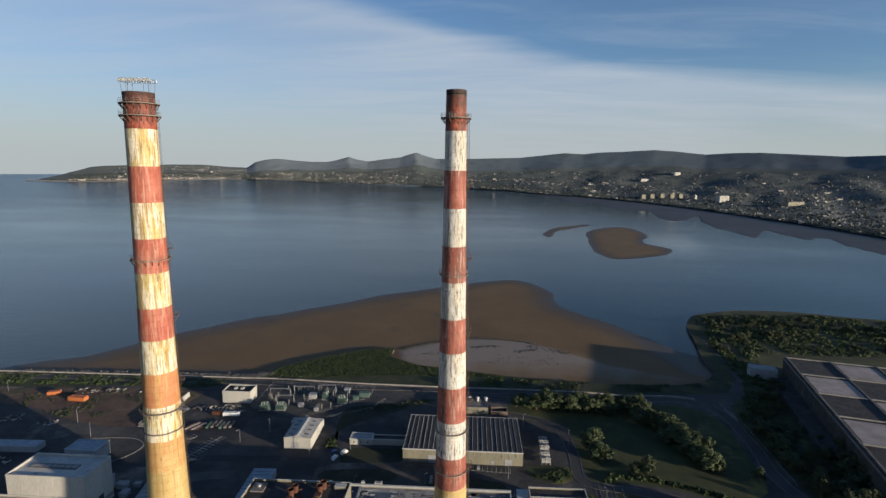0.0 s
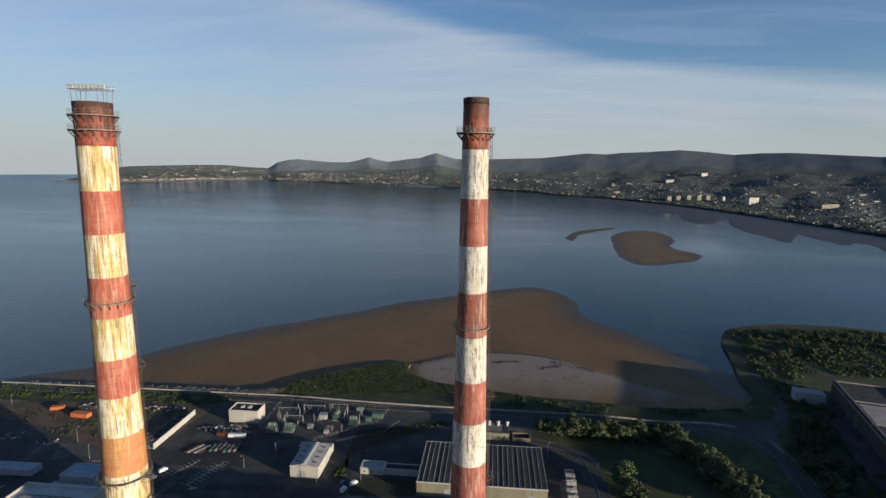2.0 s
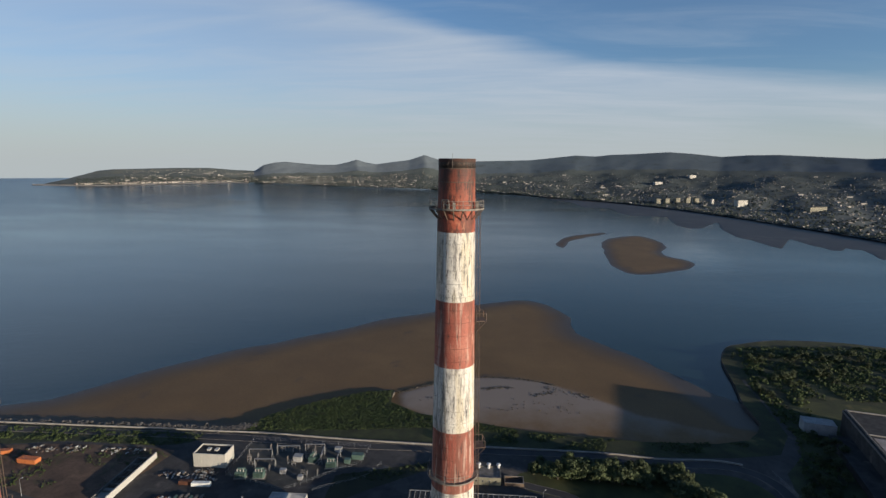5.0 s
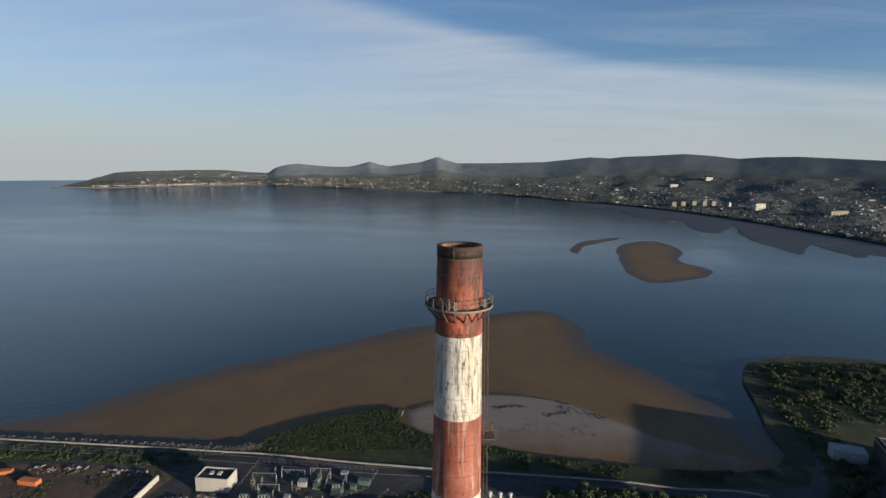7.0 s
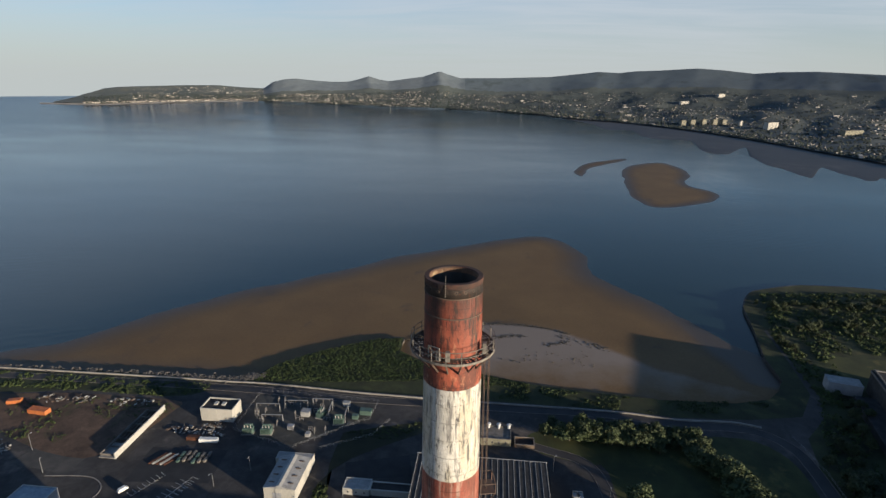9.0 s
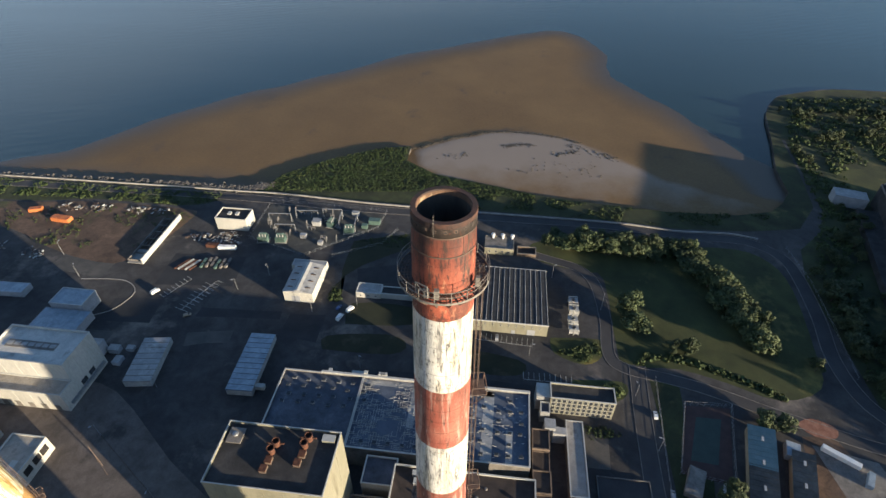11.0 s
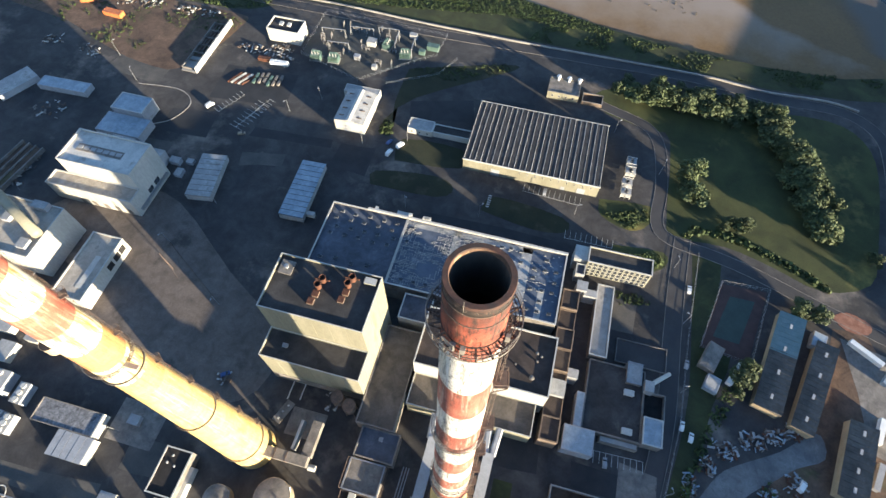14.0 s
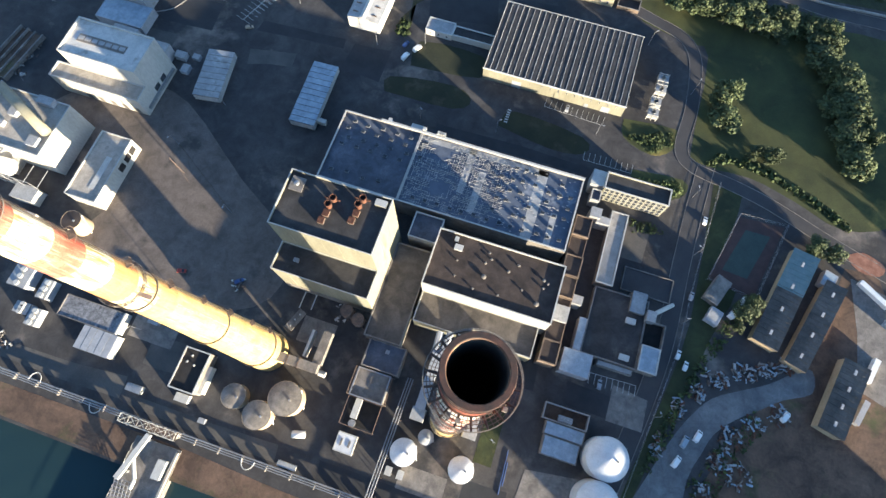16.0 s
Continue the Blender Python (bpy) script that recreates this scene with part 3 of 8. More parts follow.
# ---- ground, shore, sea and distance ----
SHORE = [(-900, 300), (-393, 296), (-251, 300), (-195, 300), (-177, 307), (-169, 325), (-147, 346), (-122, 364), (-95, 380), (-73, 385), (-72, 360), (-44, 340),
         (-7, 332), (38, 320), (81, 314), (131, 310), (185, 312), (212, 320), (224, 332), (235, 349), (238, 384), (252, 436), (267, 497), (290, 538), (313, 552),
         (361, 570), (435, 569), (494, 549), (536, 541), (900, 520)]
LAND = [(p.x, p.y) for p in smooth_line([(*p, 0) for p in SHORE], 4)] + [(900, -59), (-100, -59), (-128, -60), (-900, -57)]
ground = part("ground", Shape().prism(LAND, -6, 0), ASPHALT)
tagged(ground, "dark patched asphalt and concrete ground of the power station yard", "ground", kind="structure")

CENTRE = Vector((4, -95, 203))


def shell(x, y, z):
    """Far country drawn in along the line of sight from high over the yard, so that the horizon lies within 4.9 km."""
    d = Vector((x, y, z)) - CENTRE
    r = math.hypot(d.x, d.y)
    if r <= 2500:
        return (x, y, z)
    k = (2500 + (r - 2500) * 2400 / (r - 2500 + 2400)) / r
    return tuple(CENTRE + d * k)


def polar(az, r, z):
    return shell(CENTRE.x + r * math.sin(radians(az)), CENTRE.y + r * math.cos(radians(az)), z)


sea = Shape()
SEA_R = [0, 60, 150, 300, 500, 800, 1200, 1700, 2100] + list(range(2500, 5000, 50)) + list(range(5000, 7901, 100))
NA = 180
for r in SEA_R:
    for i in range(NA):
        sea.v.append(polar(360 * i / NA, r, -3.0))
for j in range(len(SEA_R) - 1):
    for i in range(NA):
        a, b = j * NA + i, j * NA + (i + 1) % NA
        sea.f.append((a, b, b + NA, a + NA))
sea_ob = part("sea", sea, SEA, smooth=True)
sea_ob.data.normals_split_custom_set_from_vertices([(0, 0, 1)] * len(sea_ob.data.vertices))   # level water
tagged(sea_ob, "calm grey-blue sea water of a wide bay", "sea", kind="structure")


def inside(poly, x, y):
    res = np.zeros(x.shape, bool)
    n = len(poly)
    for i in range(n):
        (x0, y0), (x1, y1) = poly[i], poly[(i + 1) % n]
        if y0 != y1:
            res ^= ((y0 > y) != (y1 > y)) & (x < (x1 - x0) * (y - y0) / (y1 - y0) + x0)
    return res


def depth_in(poly, x, y):
    """Signed distance to a polygon's rim, positive inside."""
    best = np.full(x.shape, 1e9)
    n = len(poly)
    for i in range(n):
        (x0, y0), (x1, y1) = poly[i], poly[(i + 1) % n]
        dx, dy = x1 - x0, y1 - y0
        t = np.clip(((x - x0) * dx + (y - y0) * dy) / (dx * dx + dy * dy + 1e-9), 0, 1)
        best = np.minimum(best, np.hypot(x - x0 - t * dx, y - y0 - t * dy))
    return np.where(inside(poly, x, y), best, -best)


def wobble(x, y, scale, seed=0.0):
    return np.array([noise.noise(Vector((a * scale + seed, b * scale, seed))) for a, b in zip(x.ravel(), y.ravel())]).reshape(x.shape)


def sand_flat(name, outline, step, rise, top, label, upper=None, upper_rise=0.02, upper_top=1.2, steps=4):
    """A bank of sand that rises out of the water, as a height field over its outline."""
    poly = [(p.x, p.y) for p in smooth_line([(*p, 0) for p in outline + outline[:1]], steps)][:-1]
    px, py = [p[0] for p in poly], [p[1] for p in poly]
    gx, gy = np.meshgrid(np.arange(min(px) - 12, max(px) + 12, step), np.arange(min(py) - 12, max(py) + 12, step))
    d = depth_in(poly, gx, gy) + 5 * wobble(gx, gy, 0.02) + 2.0 * wobble(gx, gy, 0.09, 3)
    z = -3.0 + np.clip(d * rise, -1.0, top) + np.clip(d / 40, 0, 1) * 0.05 * wobble(gx, gy, 0.015, 5)
    if upper:
        z = np.maximum(np.minimum(z, -2.97), z - np.clip((gx - 200 + 0.12 * (gy - 330)) / 45, 0, 1) * 0.5)   # the eastern side stays wet
        u = depth_in([(p.x, p.y) for p in smooth_line([(*p, 0) for p in upper + upper[:1]], 4)][:-1], gx, gy) + 4 * wobble(gx, gy, 0.04, 9)
        z = z + np.clip(u * upper_rise, 0, upper_top)
    keep = d > -9
    h, w = gx.shape
    index, sh = -np.ones((h, w), int), Shape()
    for j in range(h):
        for i in range(w):
            if keep[j, i]:
                index[j, i] = len(sh.v)
                sh.v.append((gx[j, i], gy[j, i], z[j, i]))
    for j in range(h - 1):
        for i in range(w - 1):
            q = (index[j, i], index[j, i + 1], index[j + 1, i + 1], index[j + 1, i])
            if min(q) >= 0:
                sh.f.append(tuple(int(k) for k in q))
    return tagged(part(name, sh, SAND, smooth=True), label, "sandbank", kind="structure")


BEACH = [(-440, 302), (-416, 317), (-380, 339), (-350, 376), (-320, 422), (-281, 466), (-235, 509), (-184, 557), (-127, 610), (-73, 652), (-27, 686), (25, 722), (71, 740),
         (108, 714), (125, 671), (131, 642), (126, 585), (153, 540), (184, 494), (199, 465), (210, 440), (222, 410), (238, 390), (250, 340), (215, 300), (0, 290), (-300, 285)]
DRY = [(-76, 360), (-72, 392), (-38, 418), (3, 438), (46, 437), (77, 426), (103, 408), (132, 384), (160, 366), (192, 354), (222, 346), (236, 328), (200, 300), (0, 310), (-60, 340)]
sand_flat("sandbank_1", BEACH, 4.0, 0.006, 0.55, "broad ochre tidal sand flat with a paler dry upper beach", DRY, 0.045, 0.75)
sand_flat("sandbank_2", [(336, 1409), (286, 1107), (291, 992), (321, 968), (391, 1005), (461, 1075), (467, 1150), (440, 1227), (500, 1380), (487, 1557), (402, 1517)], 9.0, 0.008, 0.45,
          "brown sandbank standing clear of the shallow bay")
sand_flat("sandbank_3", [(200, 1330), (216, 1290), (232, 1350), (265, 1440), (384, 1588), (380, 1622), (255, 1500)], 7.0, 0.012, 0.3, "thin hooked sand spit in the bay", steps=3)

WRACK = material("dark_sea_wrack", (0.035, 0.030, 0.022), (0.075, 0.060, 0.042), 0.5, 3.0, 0.9, 0.3, by_piece=0.4)


def wrack(line, count, spread, seed):
    """Weed and drift left by the tide, past counting."""
    rr, sh = random.Random(seed), Shape()
    pts = smooth_line([(*p, 0) for p in line], 30)
    for i in range(count):
        p = pts[rr.randrange(len(pts))]
        x, y, s, a = p.x + rr.gauss(0, spread), p.y + rr.gauss(0, spread * .7), rr.uniform(.25, 1.1), rr.uniform(0, 3.14)
        c, q = math.cos(a), math.sin(a)
        sh.add([(x + s * (u * c - .5 * v * q), y + s * (u * q + .5 * v * c), z) for z in (-2.6, -1.42) for u, v in ((-1, -.6), (.2, -1), (1, .1), (-.1, 1))],
               [(0, 1, 5, 4), (1, 2, 6, 5), (2, 3, 7, 6), (3, 0, 4, 7), (4, 5, 6, 7)])
    return sh


drift = wrack([(-70, 384), (-36, 408), (3, 426), (46, 425), (76, 414)], 260, 1.6, 5)
for (x0, y0), (x1, y1), n, w in (((10, 398), (34, 404), 90, 2.5), ((54, 388), (72, 396), 70, 2.5), ((66, 408), (104, 388), 70, 3.0), ((-40, 372), (-20, 380), 30, 4), ((20, 360), (90, 368), 40, 9)):
    extra = wrack([(x0, y0), ((x0 + x1) / 2, (y0 + y1) / 2 + 2), (x1, y1)], n, w, n)
    drift.add(extra.v, extra.f)
tagged(part("sea_wrack", drift, WRACK, kind="stuff"), "dark scattered weed and driftwood on the dry upper beach", "drift")

COAST = [(-46, 6300), (-43, 5850), (-40, 5600), (-37.3, 5470), (-34.6, 5724), (-30.4, 6207), (-25.4, 6037), (-20, 5554), (-14.3, 4896), (-8.3, 4506), (-3.4, 4284), (4, 3825), (7, 3400), (9.3, 3120),
         (10.8, 2772), (13.0, 2762), (14.2, 2489), (15.8, 2403), (17.4, 2410), (18.5, 2392), (19.2, 2160), (19.9, 2036), (21.6, 2019), (22.2, 2110), (22.8, 2240), (23.2, 2247), (23.5, 2010), (24.9, 1827), (26.8, 1721), (28.2, 1638), (28.6, 1720),
         (28.9, 1850), (29.6, 1823), (30.7, 1744), (32.6, 1690), (33.1, 1750), (34.3, 1728), (35.4, 1594), (36, 1590), (38.3, 1500), (50, 1350), (75, 1250), (105, 1250)]
INLAND = [(-46, 6300), (-37.3, 5490), (-25.4, 6060), (-14.3, 4915), (-3.4, 4300), (4, 3850), (7, 3480), (12.9, 3221), (18.5, 2888), (23.8, 2548), (28.7, 2262), (33.1, 2062), (37.9, 1863), (50, 1600), (75, 1450), (105, 1450)]
SKYLINE = [(-46, -1.57), (-42.8, -1.5), (-39.8, -1.28), (-37.5, -0.97), (-35.7, -0.76), (-33, -0.67), (-30.2, -0.59), (-27.5, -0.58), (-25.2, -0.77), (-23.4, -0.84), (-22.6, -0.27), (-21.5, 0.0), (-20.4, 0.1), (-18.5, -0.07), (-17, -0.17), (-15.3, -0.15), (-14.2, 0.1), (-13.2, 0.4), (-12.3, 0.11), (-11.2, -0.06), (-9.2, 0.23), (-7.8, 0.4), (-6.9, 0.7), (-6.1, 0.95), (-5.3, 0.67), (-4.0, 0.31), (0, 0.36), (5.0, 0.52), (7.5, 0.8), (9.6, 1.04), (11.5, 0.95), (13, 1.12), (15.5, 1.22), (18.4, 1.4), (20.5, 1.25), (23.0, 0.97), (25.2, 1.12), (27.6, 1.16), (31, 0.98), (33.9, 0.82), (36.4, 0.93), (50, 0.8), (75, 0.3), (105, -1.0)]


COAST = [tuple(p)[:2] for p in smooth_line([(*p, 0) for p in COAST], 5)]


def along(rows, az):
    a = [p[0] for p in rows]
    return float(np.interp(az, a, [p[1] for p in rows]))


SKY_R = 9500.0


def land_height(az, r):
    r0 = along(INLAND, az)
    top = max(6.0, CENTRE.z + math.tan(radians(along(SKYLINE, az))) * SKY_R)
    t = max(0.0, min(1.0, (r - r0) / (SKY_R - r0)))
    bumps = max(0.0, min(1.0, (az + 38) / 8)) * noise.fractal(Vector((az * 0.30, r * 0.0008, 1.7)), 1.0, 2.0, 3)
    fade = min(1.0, (r - r0) / 500) if r > r0 else 0
    steep = 1.7 + 0.9 * max(0.0, min(1.0, (az + 6) / 6))
    return 2.0 + (top - 2) * (t ** steep) + fade * (1 - t) * t * 1.7 * max(8.0, top * 0.12) * bumps + fade * (1 - 0.8 * t) * 6 * (bumps + 0.4)


def strip_mesh(az0, az1, step, radii_of, height_of):
    sh = Shape()
    azs = np.arange(az0, az1 + step / 2, step)
    m = None
    for az in azs:
        rr = radii_of(az)
        m = len(rr)
        for r in rr:
            sh.v.append(polar(az, r, height_of(az, r)))
    for i in range(len(azs) - 1):
        for j in range(m - 1):
            a = i * m + j
            sh.f.append((a, a + m, a + m + 1, a + 1))
    return sh


flats = strip_mesh(-2, 105, 0.2, lambda az: np.linspace(along(COAST, az) - 40, along(INLAND, az) + 60, 22), lambda az, r: min(-2.2, -3.4 + 0.02 * max(0, r - along(COAST, az) + 5 + 25 * noise.noise(Vector((az * 0.7, r * 0.01, 2))) + 30 * noise.noise(Vector((az * 2.2, r * 0.006, 7)))) - 0.9 * max(0.0, noise.noise(Vector((az * 1.1, r * 0.011, 11))) - 0.22)))
MUD = material("dark_tidal_mud", (0.030, 0.028, 0.026), (0.052, 0.047, 0.042), 0.006, 0.05, 0.55, 0.0, stain=(0.085, 0.074, 0.060), stain_scale=0.008, stain_at=0.55)
tagged(part("mudflat", flats, MUD, smooth=True), "dark wet mudflats along the far shore", "mudflat", kind="structure")
spit = strip_mesh(-41.5, -24, 0.25, lambda az: np.linspace(along(INLAND, az) - 260, along(INLAND, az) + 60, 6), lambda az, r: -2.4)
tagged(part("far_sand_spit", spit, SAND_FLAT, smooth=True), "pale low sand spit at the far end of the bay", "land", kind="structure")
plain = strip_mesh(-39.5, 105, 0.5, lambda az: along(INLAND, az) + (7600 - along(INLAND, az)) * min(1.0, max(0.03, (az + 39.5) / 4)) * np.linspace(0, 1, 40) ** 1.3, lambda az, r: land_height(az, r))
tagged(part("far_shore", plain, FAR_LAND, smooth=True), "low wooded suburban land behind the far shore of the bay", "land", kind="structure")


def headland_height(az, r):
    """Rises from the water's edge to the skyline, and dips under the sea at its western tip."""
    up = max(0.0, min(1.0, (r - along(INLAND, az) - 150) / (SKY_R - 150 - along(INLAND, az))))
    top = max(6.0, CENTRE.z + math.tan(radians(along(SKYLINE, az))) * SKY_R)
    lumps = 9 * noise.noise(Vector((az * 0.9, r * 0.0012, 6))) + 7 * noise.noise(Vector((az * 2.6, r * 0.002, 3)))
    return -5 + min(1.0, (az + 41) / 1.5) * (5 + 2 + top * up ** 0.9 + lumps * up * (1 - up) * 3) - max(0, r - SKY_R) * 0.05


def headland_radii(az):
    """The point narrows to the west."""
    r0 = along(INLAND, az) + 120
    far = r0 + 40 + (SKY_R - r0 - 40) * max(0.0, min(1.0, (az + 41) / 4.2)) ** 1.3
    return np.concatenate([np.linspace(r0, far, 24), [far + 300]])


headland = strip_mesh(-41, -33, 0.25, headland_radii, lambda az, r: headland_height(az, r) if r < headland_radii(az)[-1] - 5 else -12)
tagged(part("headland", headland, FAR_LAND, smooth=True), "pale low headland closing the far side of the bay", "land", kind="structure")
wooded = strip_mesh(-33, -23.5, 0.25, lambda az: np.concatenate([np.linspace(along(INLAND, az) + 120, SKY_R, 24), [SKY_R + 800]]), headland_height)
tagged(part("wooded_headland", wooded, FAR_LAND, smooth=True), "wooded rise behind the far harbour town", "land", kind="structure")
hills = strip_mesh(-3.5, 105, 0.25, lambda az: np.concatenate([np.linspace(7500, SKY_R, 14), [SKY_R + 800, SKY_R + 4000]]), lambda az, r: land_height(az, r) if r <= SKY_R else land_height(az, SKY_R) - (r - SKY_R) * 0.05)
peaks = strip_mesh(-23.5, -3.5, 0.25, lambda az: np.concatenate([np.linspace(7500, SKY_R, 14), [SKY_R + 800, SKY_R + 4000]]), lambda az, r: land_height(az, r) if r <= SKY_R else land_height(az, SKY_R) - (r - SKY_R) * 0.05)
tagged(part("peaks", peaks, FAR_PEAKS, smooth=True), "hills and twin peaks beyond the far town, paled by painted haze", "hills", kind="structure")
tagged(part("hills", hills, HILLS, smooth=True), "blue-grey hills along the skyline with haze in their colour", "hills", kind="structure")

# the far town: houses and trees past counting
rng = random.Random(4)
walls, roofs, woods = Shape(), Shape(), Shape()


def far_box(sh, az, r, w, d, h, z, roof=None, turn=0.0):
    k = Vector(polar(az, r, z))
    s = (k - CENTRE).xy.length / r
    c, q = math.cos(turn), math.sin(turn)
    pts = [(k.x + s * (a * w * c - b * d * q), k.y + s * (a * w * q + b * d * c)) for a, b in ((-.5, -.5), (.5, -.5), (.5, .5), (-.5, .5))]
    sh.add([(x, y, k.z - 2 * s) for x, y in pts] + [(x, y, k.z + h * s) for x, y in pts], [(0, 1, 5, 4), (1, 2, 6, 5), (2, 3, 7, 6), (3, 0, 4, 7), (4, 5, 6, 7)])
    if roof:
        e = [((pts[0][0] + pts[3][0]) / 2, (pts[0][1] + pts[3][1]) / 2), ((pts[1][0] + pts[2][0]) / 2, (pts[1][1] + pts[2][1]) / 2)]
        z1, z2 = k.z + h * s, k.z + (h + 0.32 * d) * s
        roofs.add([(x, y, z1) for x, y in pts] + [(x, y, z2) for x, y in e], [(0, 1, 5, 4), (2, 3, 4, 5), (0, 4, 3), (1, 2, 5)])


for i in range(9000):
    az = rng.uniform(-38.5, 60) if i % 4 else rng.uniform(-38.5, -8)
    r0 = along(INLAND, az)
    r = r0 + 25 + ((9000 if az < -23.5 else 7000) - r0) * rng.random() ** (1.6 if az < 3 else 1.5)
    if noise.noise(Vector((az * 0.5, r * 0.0015, 4))) < -0.18 and r > r0 + 250:
        continue
    if az < -35 and (rng.random() < 0.45 or r > r0 + 25 + (7000 - r0) * max(0.0, (az + 39) / 4)):
        continue
    if az < -24 and i % 2:
        r = r0 + 20 + 420 * rng.random() ** 1.5
    big = rng.random() < 0.035
    w, d, h = (rng.uniform(14, 40), rng.uniform(8, 13), rng.uniform(4, 8)) if big else (rng.uniform(4, 8.5), rng.uniform(3.5, 5), rng.uniform(2.2, 3.6))
    if az < -24 and r < r0 + 160 and i % 3 == 0:
        w, d, h = rng.uniform(14, 44), 9, rng.uniform(5, 10)
    far_box(walls, az, r, w, d, h, land_height(az, r) if az > -23.5 else max(land_height(az, min(r, 7600)), headland_height(az, r)), roof=not big, turn=rng.choice((0, 0.5, 1.2, 2.1)) + rng.uniform(-0.15, 0.15))
for i in range(16000):
    az = rng.uniform(-38.5, 60)
    r0 = along(INLAND, az)
    r = r0 + 15 + (7000 - r0) * rng.random() ** 1.8
    k = Vector(polar(az, r, land_height(az, r) if az > -23.5 else max(land_height(az, min(r, 7600)), headland_height(az, r))))
    s = (k - CENTRE).xy.length / r * rng.uniform(3, 7.5)
    woods.add([k + Vector((s * rng.uniform(.7, 1.3) * math.cos(a), s * rng.uniform(.7, 1.3) * math.sin(a), s * rng.uniform(0, .5))) for a in (0, 1.3, 2.5, 3.8, 5.0)] + [k + Vector((rng.uniform(-.3, .3) * s, rng.uniform(-.3, .3) * s, s * rng.uniform(.9, 1.6)))],
              [(0, 1, 5), (1, 2, 5), (2, 3, 5), (3, 4, 5), (4, 0, 5)])
town = tagged(part("town_houses", walls, HOUSES, kind="stuff"), "pale suburban houses scattered along the far shore", "houses")
part("roofs", roofs, HOUSE_ROOFS, town)
tagged(part("far_woods", woods, FAR_WOODS, kind="stuff"), "dark trees between the far houses", "trees")


def far_block(name, x, y, w, d, h, mat, label, floors=6, cols=8, turn=0.0, group=""):
    """A block seen far across the bay, with its rows of windows."""
    r = math.hypot(x - CENTRE.x, y - CENTRE.y)
    az = math.degrees(math.atan2(x - CENTRE.x, y - CENTRE.y))
    z = land_height(az, r)
    k = Vector(polar(az, r, z))
    s = (k - CENTRE).xy.length / r
    ob = thing(name, tuple(k), label, "building", group, turn)
    ob.scale = (s, s, s)
    part("wall", Shape().box(-w / 2, w / 2, -d / 2, d / 2, -4, h), mat, ob)
    part("roof", Shape().box(-w / 2 + .4, w / 2 - .4, -d / 2 + .4, d / 2 - .4, h + .004, h + 0.5).box(-w * .12, w * .1, -d * .2, d * .2, h + .4, h + 3), FELT, ob)
    for f in range(floors):
        sh = Shape()
        for c in range(cols):
            x0 = -w / 2 + w * (c + .2) / cols
            sh.box(x0, x0 + w * .6 / cols, -d / 2 - .06, -d / 2 + .1, h * (f + .3) / floors, h * (f + .8) / floors)
        part("window_row", sh, GLASS, ob, kind="stuff")
    return ob


for x, y in ((971, 2941), (1023, 2954), (1086, 2971), (1146, 2986), (1199, 3000)):
    far_block("apartment_tower", x, y, 26, 20, 27, CREAM, "grey concrete apartment tower among trees on the far shore", 8, 5, 20, "apartment towers on the far shore")
far_block("hotel", 1353, 2811, 66, 26, 32, WHITE, "white slab block with dark window rows on the far shore", 6, 9, 24)
far_block("office_block", 1534, 2481, 120, 26, 22, CREAM, "long cream block with window rows on the far shore", 4, 16, 28)
far_block("office_block", 1290, 3010, 14, 14, 26, WHITE, "narrow white tower on the far shore", 7, 3, 20)
far_block("hospital", 1700, 5250, 80, 30, 26, WHITE, "large white block high in the far town", 6, 12, 18)
far_block("hospital", 2260, 5900, 76, 30, 30, WHITE, "large white block high in the far town", 6, 10, 20)
far_block("office_block", 1190, 1520, 70, 22, 10, CREAM, "low cream block beside the far mudflats", 3, 9, -35)

# ---- surfaces of the site ----
CLAY = material("broken_brick", (0.16, 0.065, 0.042), (0.25, 0.12, 0.08), 0.4, 3.0, 0.95, 0.5)
def surface(name, pts, mat, label, category, z=0.03, curve=3):
    line = [(p.x, p.y) for p in smooth_line([(*p, 0) for p in pts + pts[:1]], curve)][:-1] if curve else pts
    return tagged(part(name, Shape().prism(line, -0.3, z), mat), label, category, kind="structure")


surface("grass_verge", [(-900, 299)] + SHORE[1:-1] + [(520, 420), (320, 470), (262, 440), (255, 380), (246, 330), (225, 300), (186, 292), (136, 289), (93, 293), (-14, 294), (-96, 295), (-390, 293)], GRASS, "rough green grass between the sea wall and the beach", "grass", 0.02, 0)
surface("lawn_1", [(39, 240), (64, 233), (78, 228), (79, 164), (86, 159), (110, 160), (133, 154), (157, 146), (181, 156), (188, 180), (195, 232), (190, 258), (171, 270), (128, 268), (80, 268), (48, 266), (30, 255)], LAWN, "mown green park lawn inside the perimeter road", "grass", 0.035)
surface("field", [(-381, 259), (-342, 262), (-300, 268), (-224, 268), (-214, 257), (-232, 208), (-262, 205), (-295, 214), (-333, 229), (-395, 240)], SOIL, "bare brown disturbed soil with tufts of weed", "soil", 0.03)
surface("verge_2", [(-420, 262), (-342, 264), (-300, 272), (-228, 272), (-205, 282), (-205, 291), (-420, 289)], GRASS, "strip of overgrown weeds along the sea wall", "grass", 0.045)
surface("gravel_yard_1", [(-163, 284), (-75, 281), (-78, 262), (-119, 228), (-163, 240)], DARK_GRAVEL, "grey gravel of the outdoor electrical substation", "gravel", 0.03, 0)
surface("lawn_2", [(-90, 246), (-32, 266), (-24, 262), (-78, 222), (-93, 193), (-84, 188), (-90, 215)], ROUGH_GRASS, "curved strip of rough grass beside the yard road", "grass", 0.03)
surface("lawn_3", [(-84, 150), (-84, 160), (-50, 165), (-38, 159), (-46, 151)], ROUGH_GRASS, "oval grass island in front of the turbine hall", "grass", 0.04)
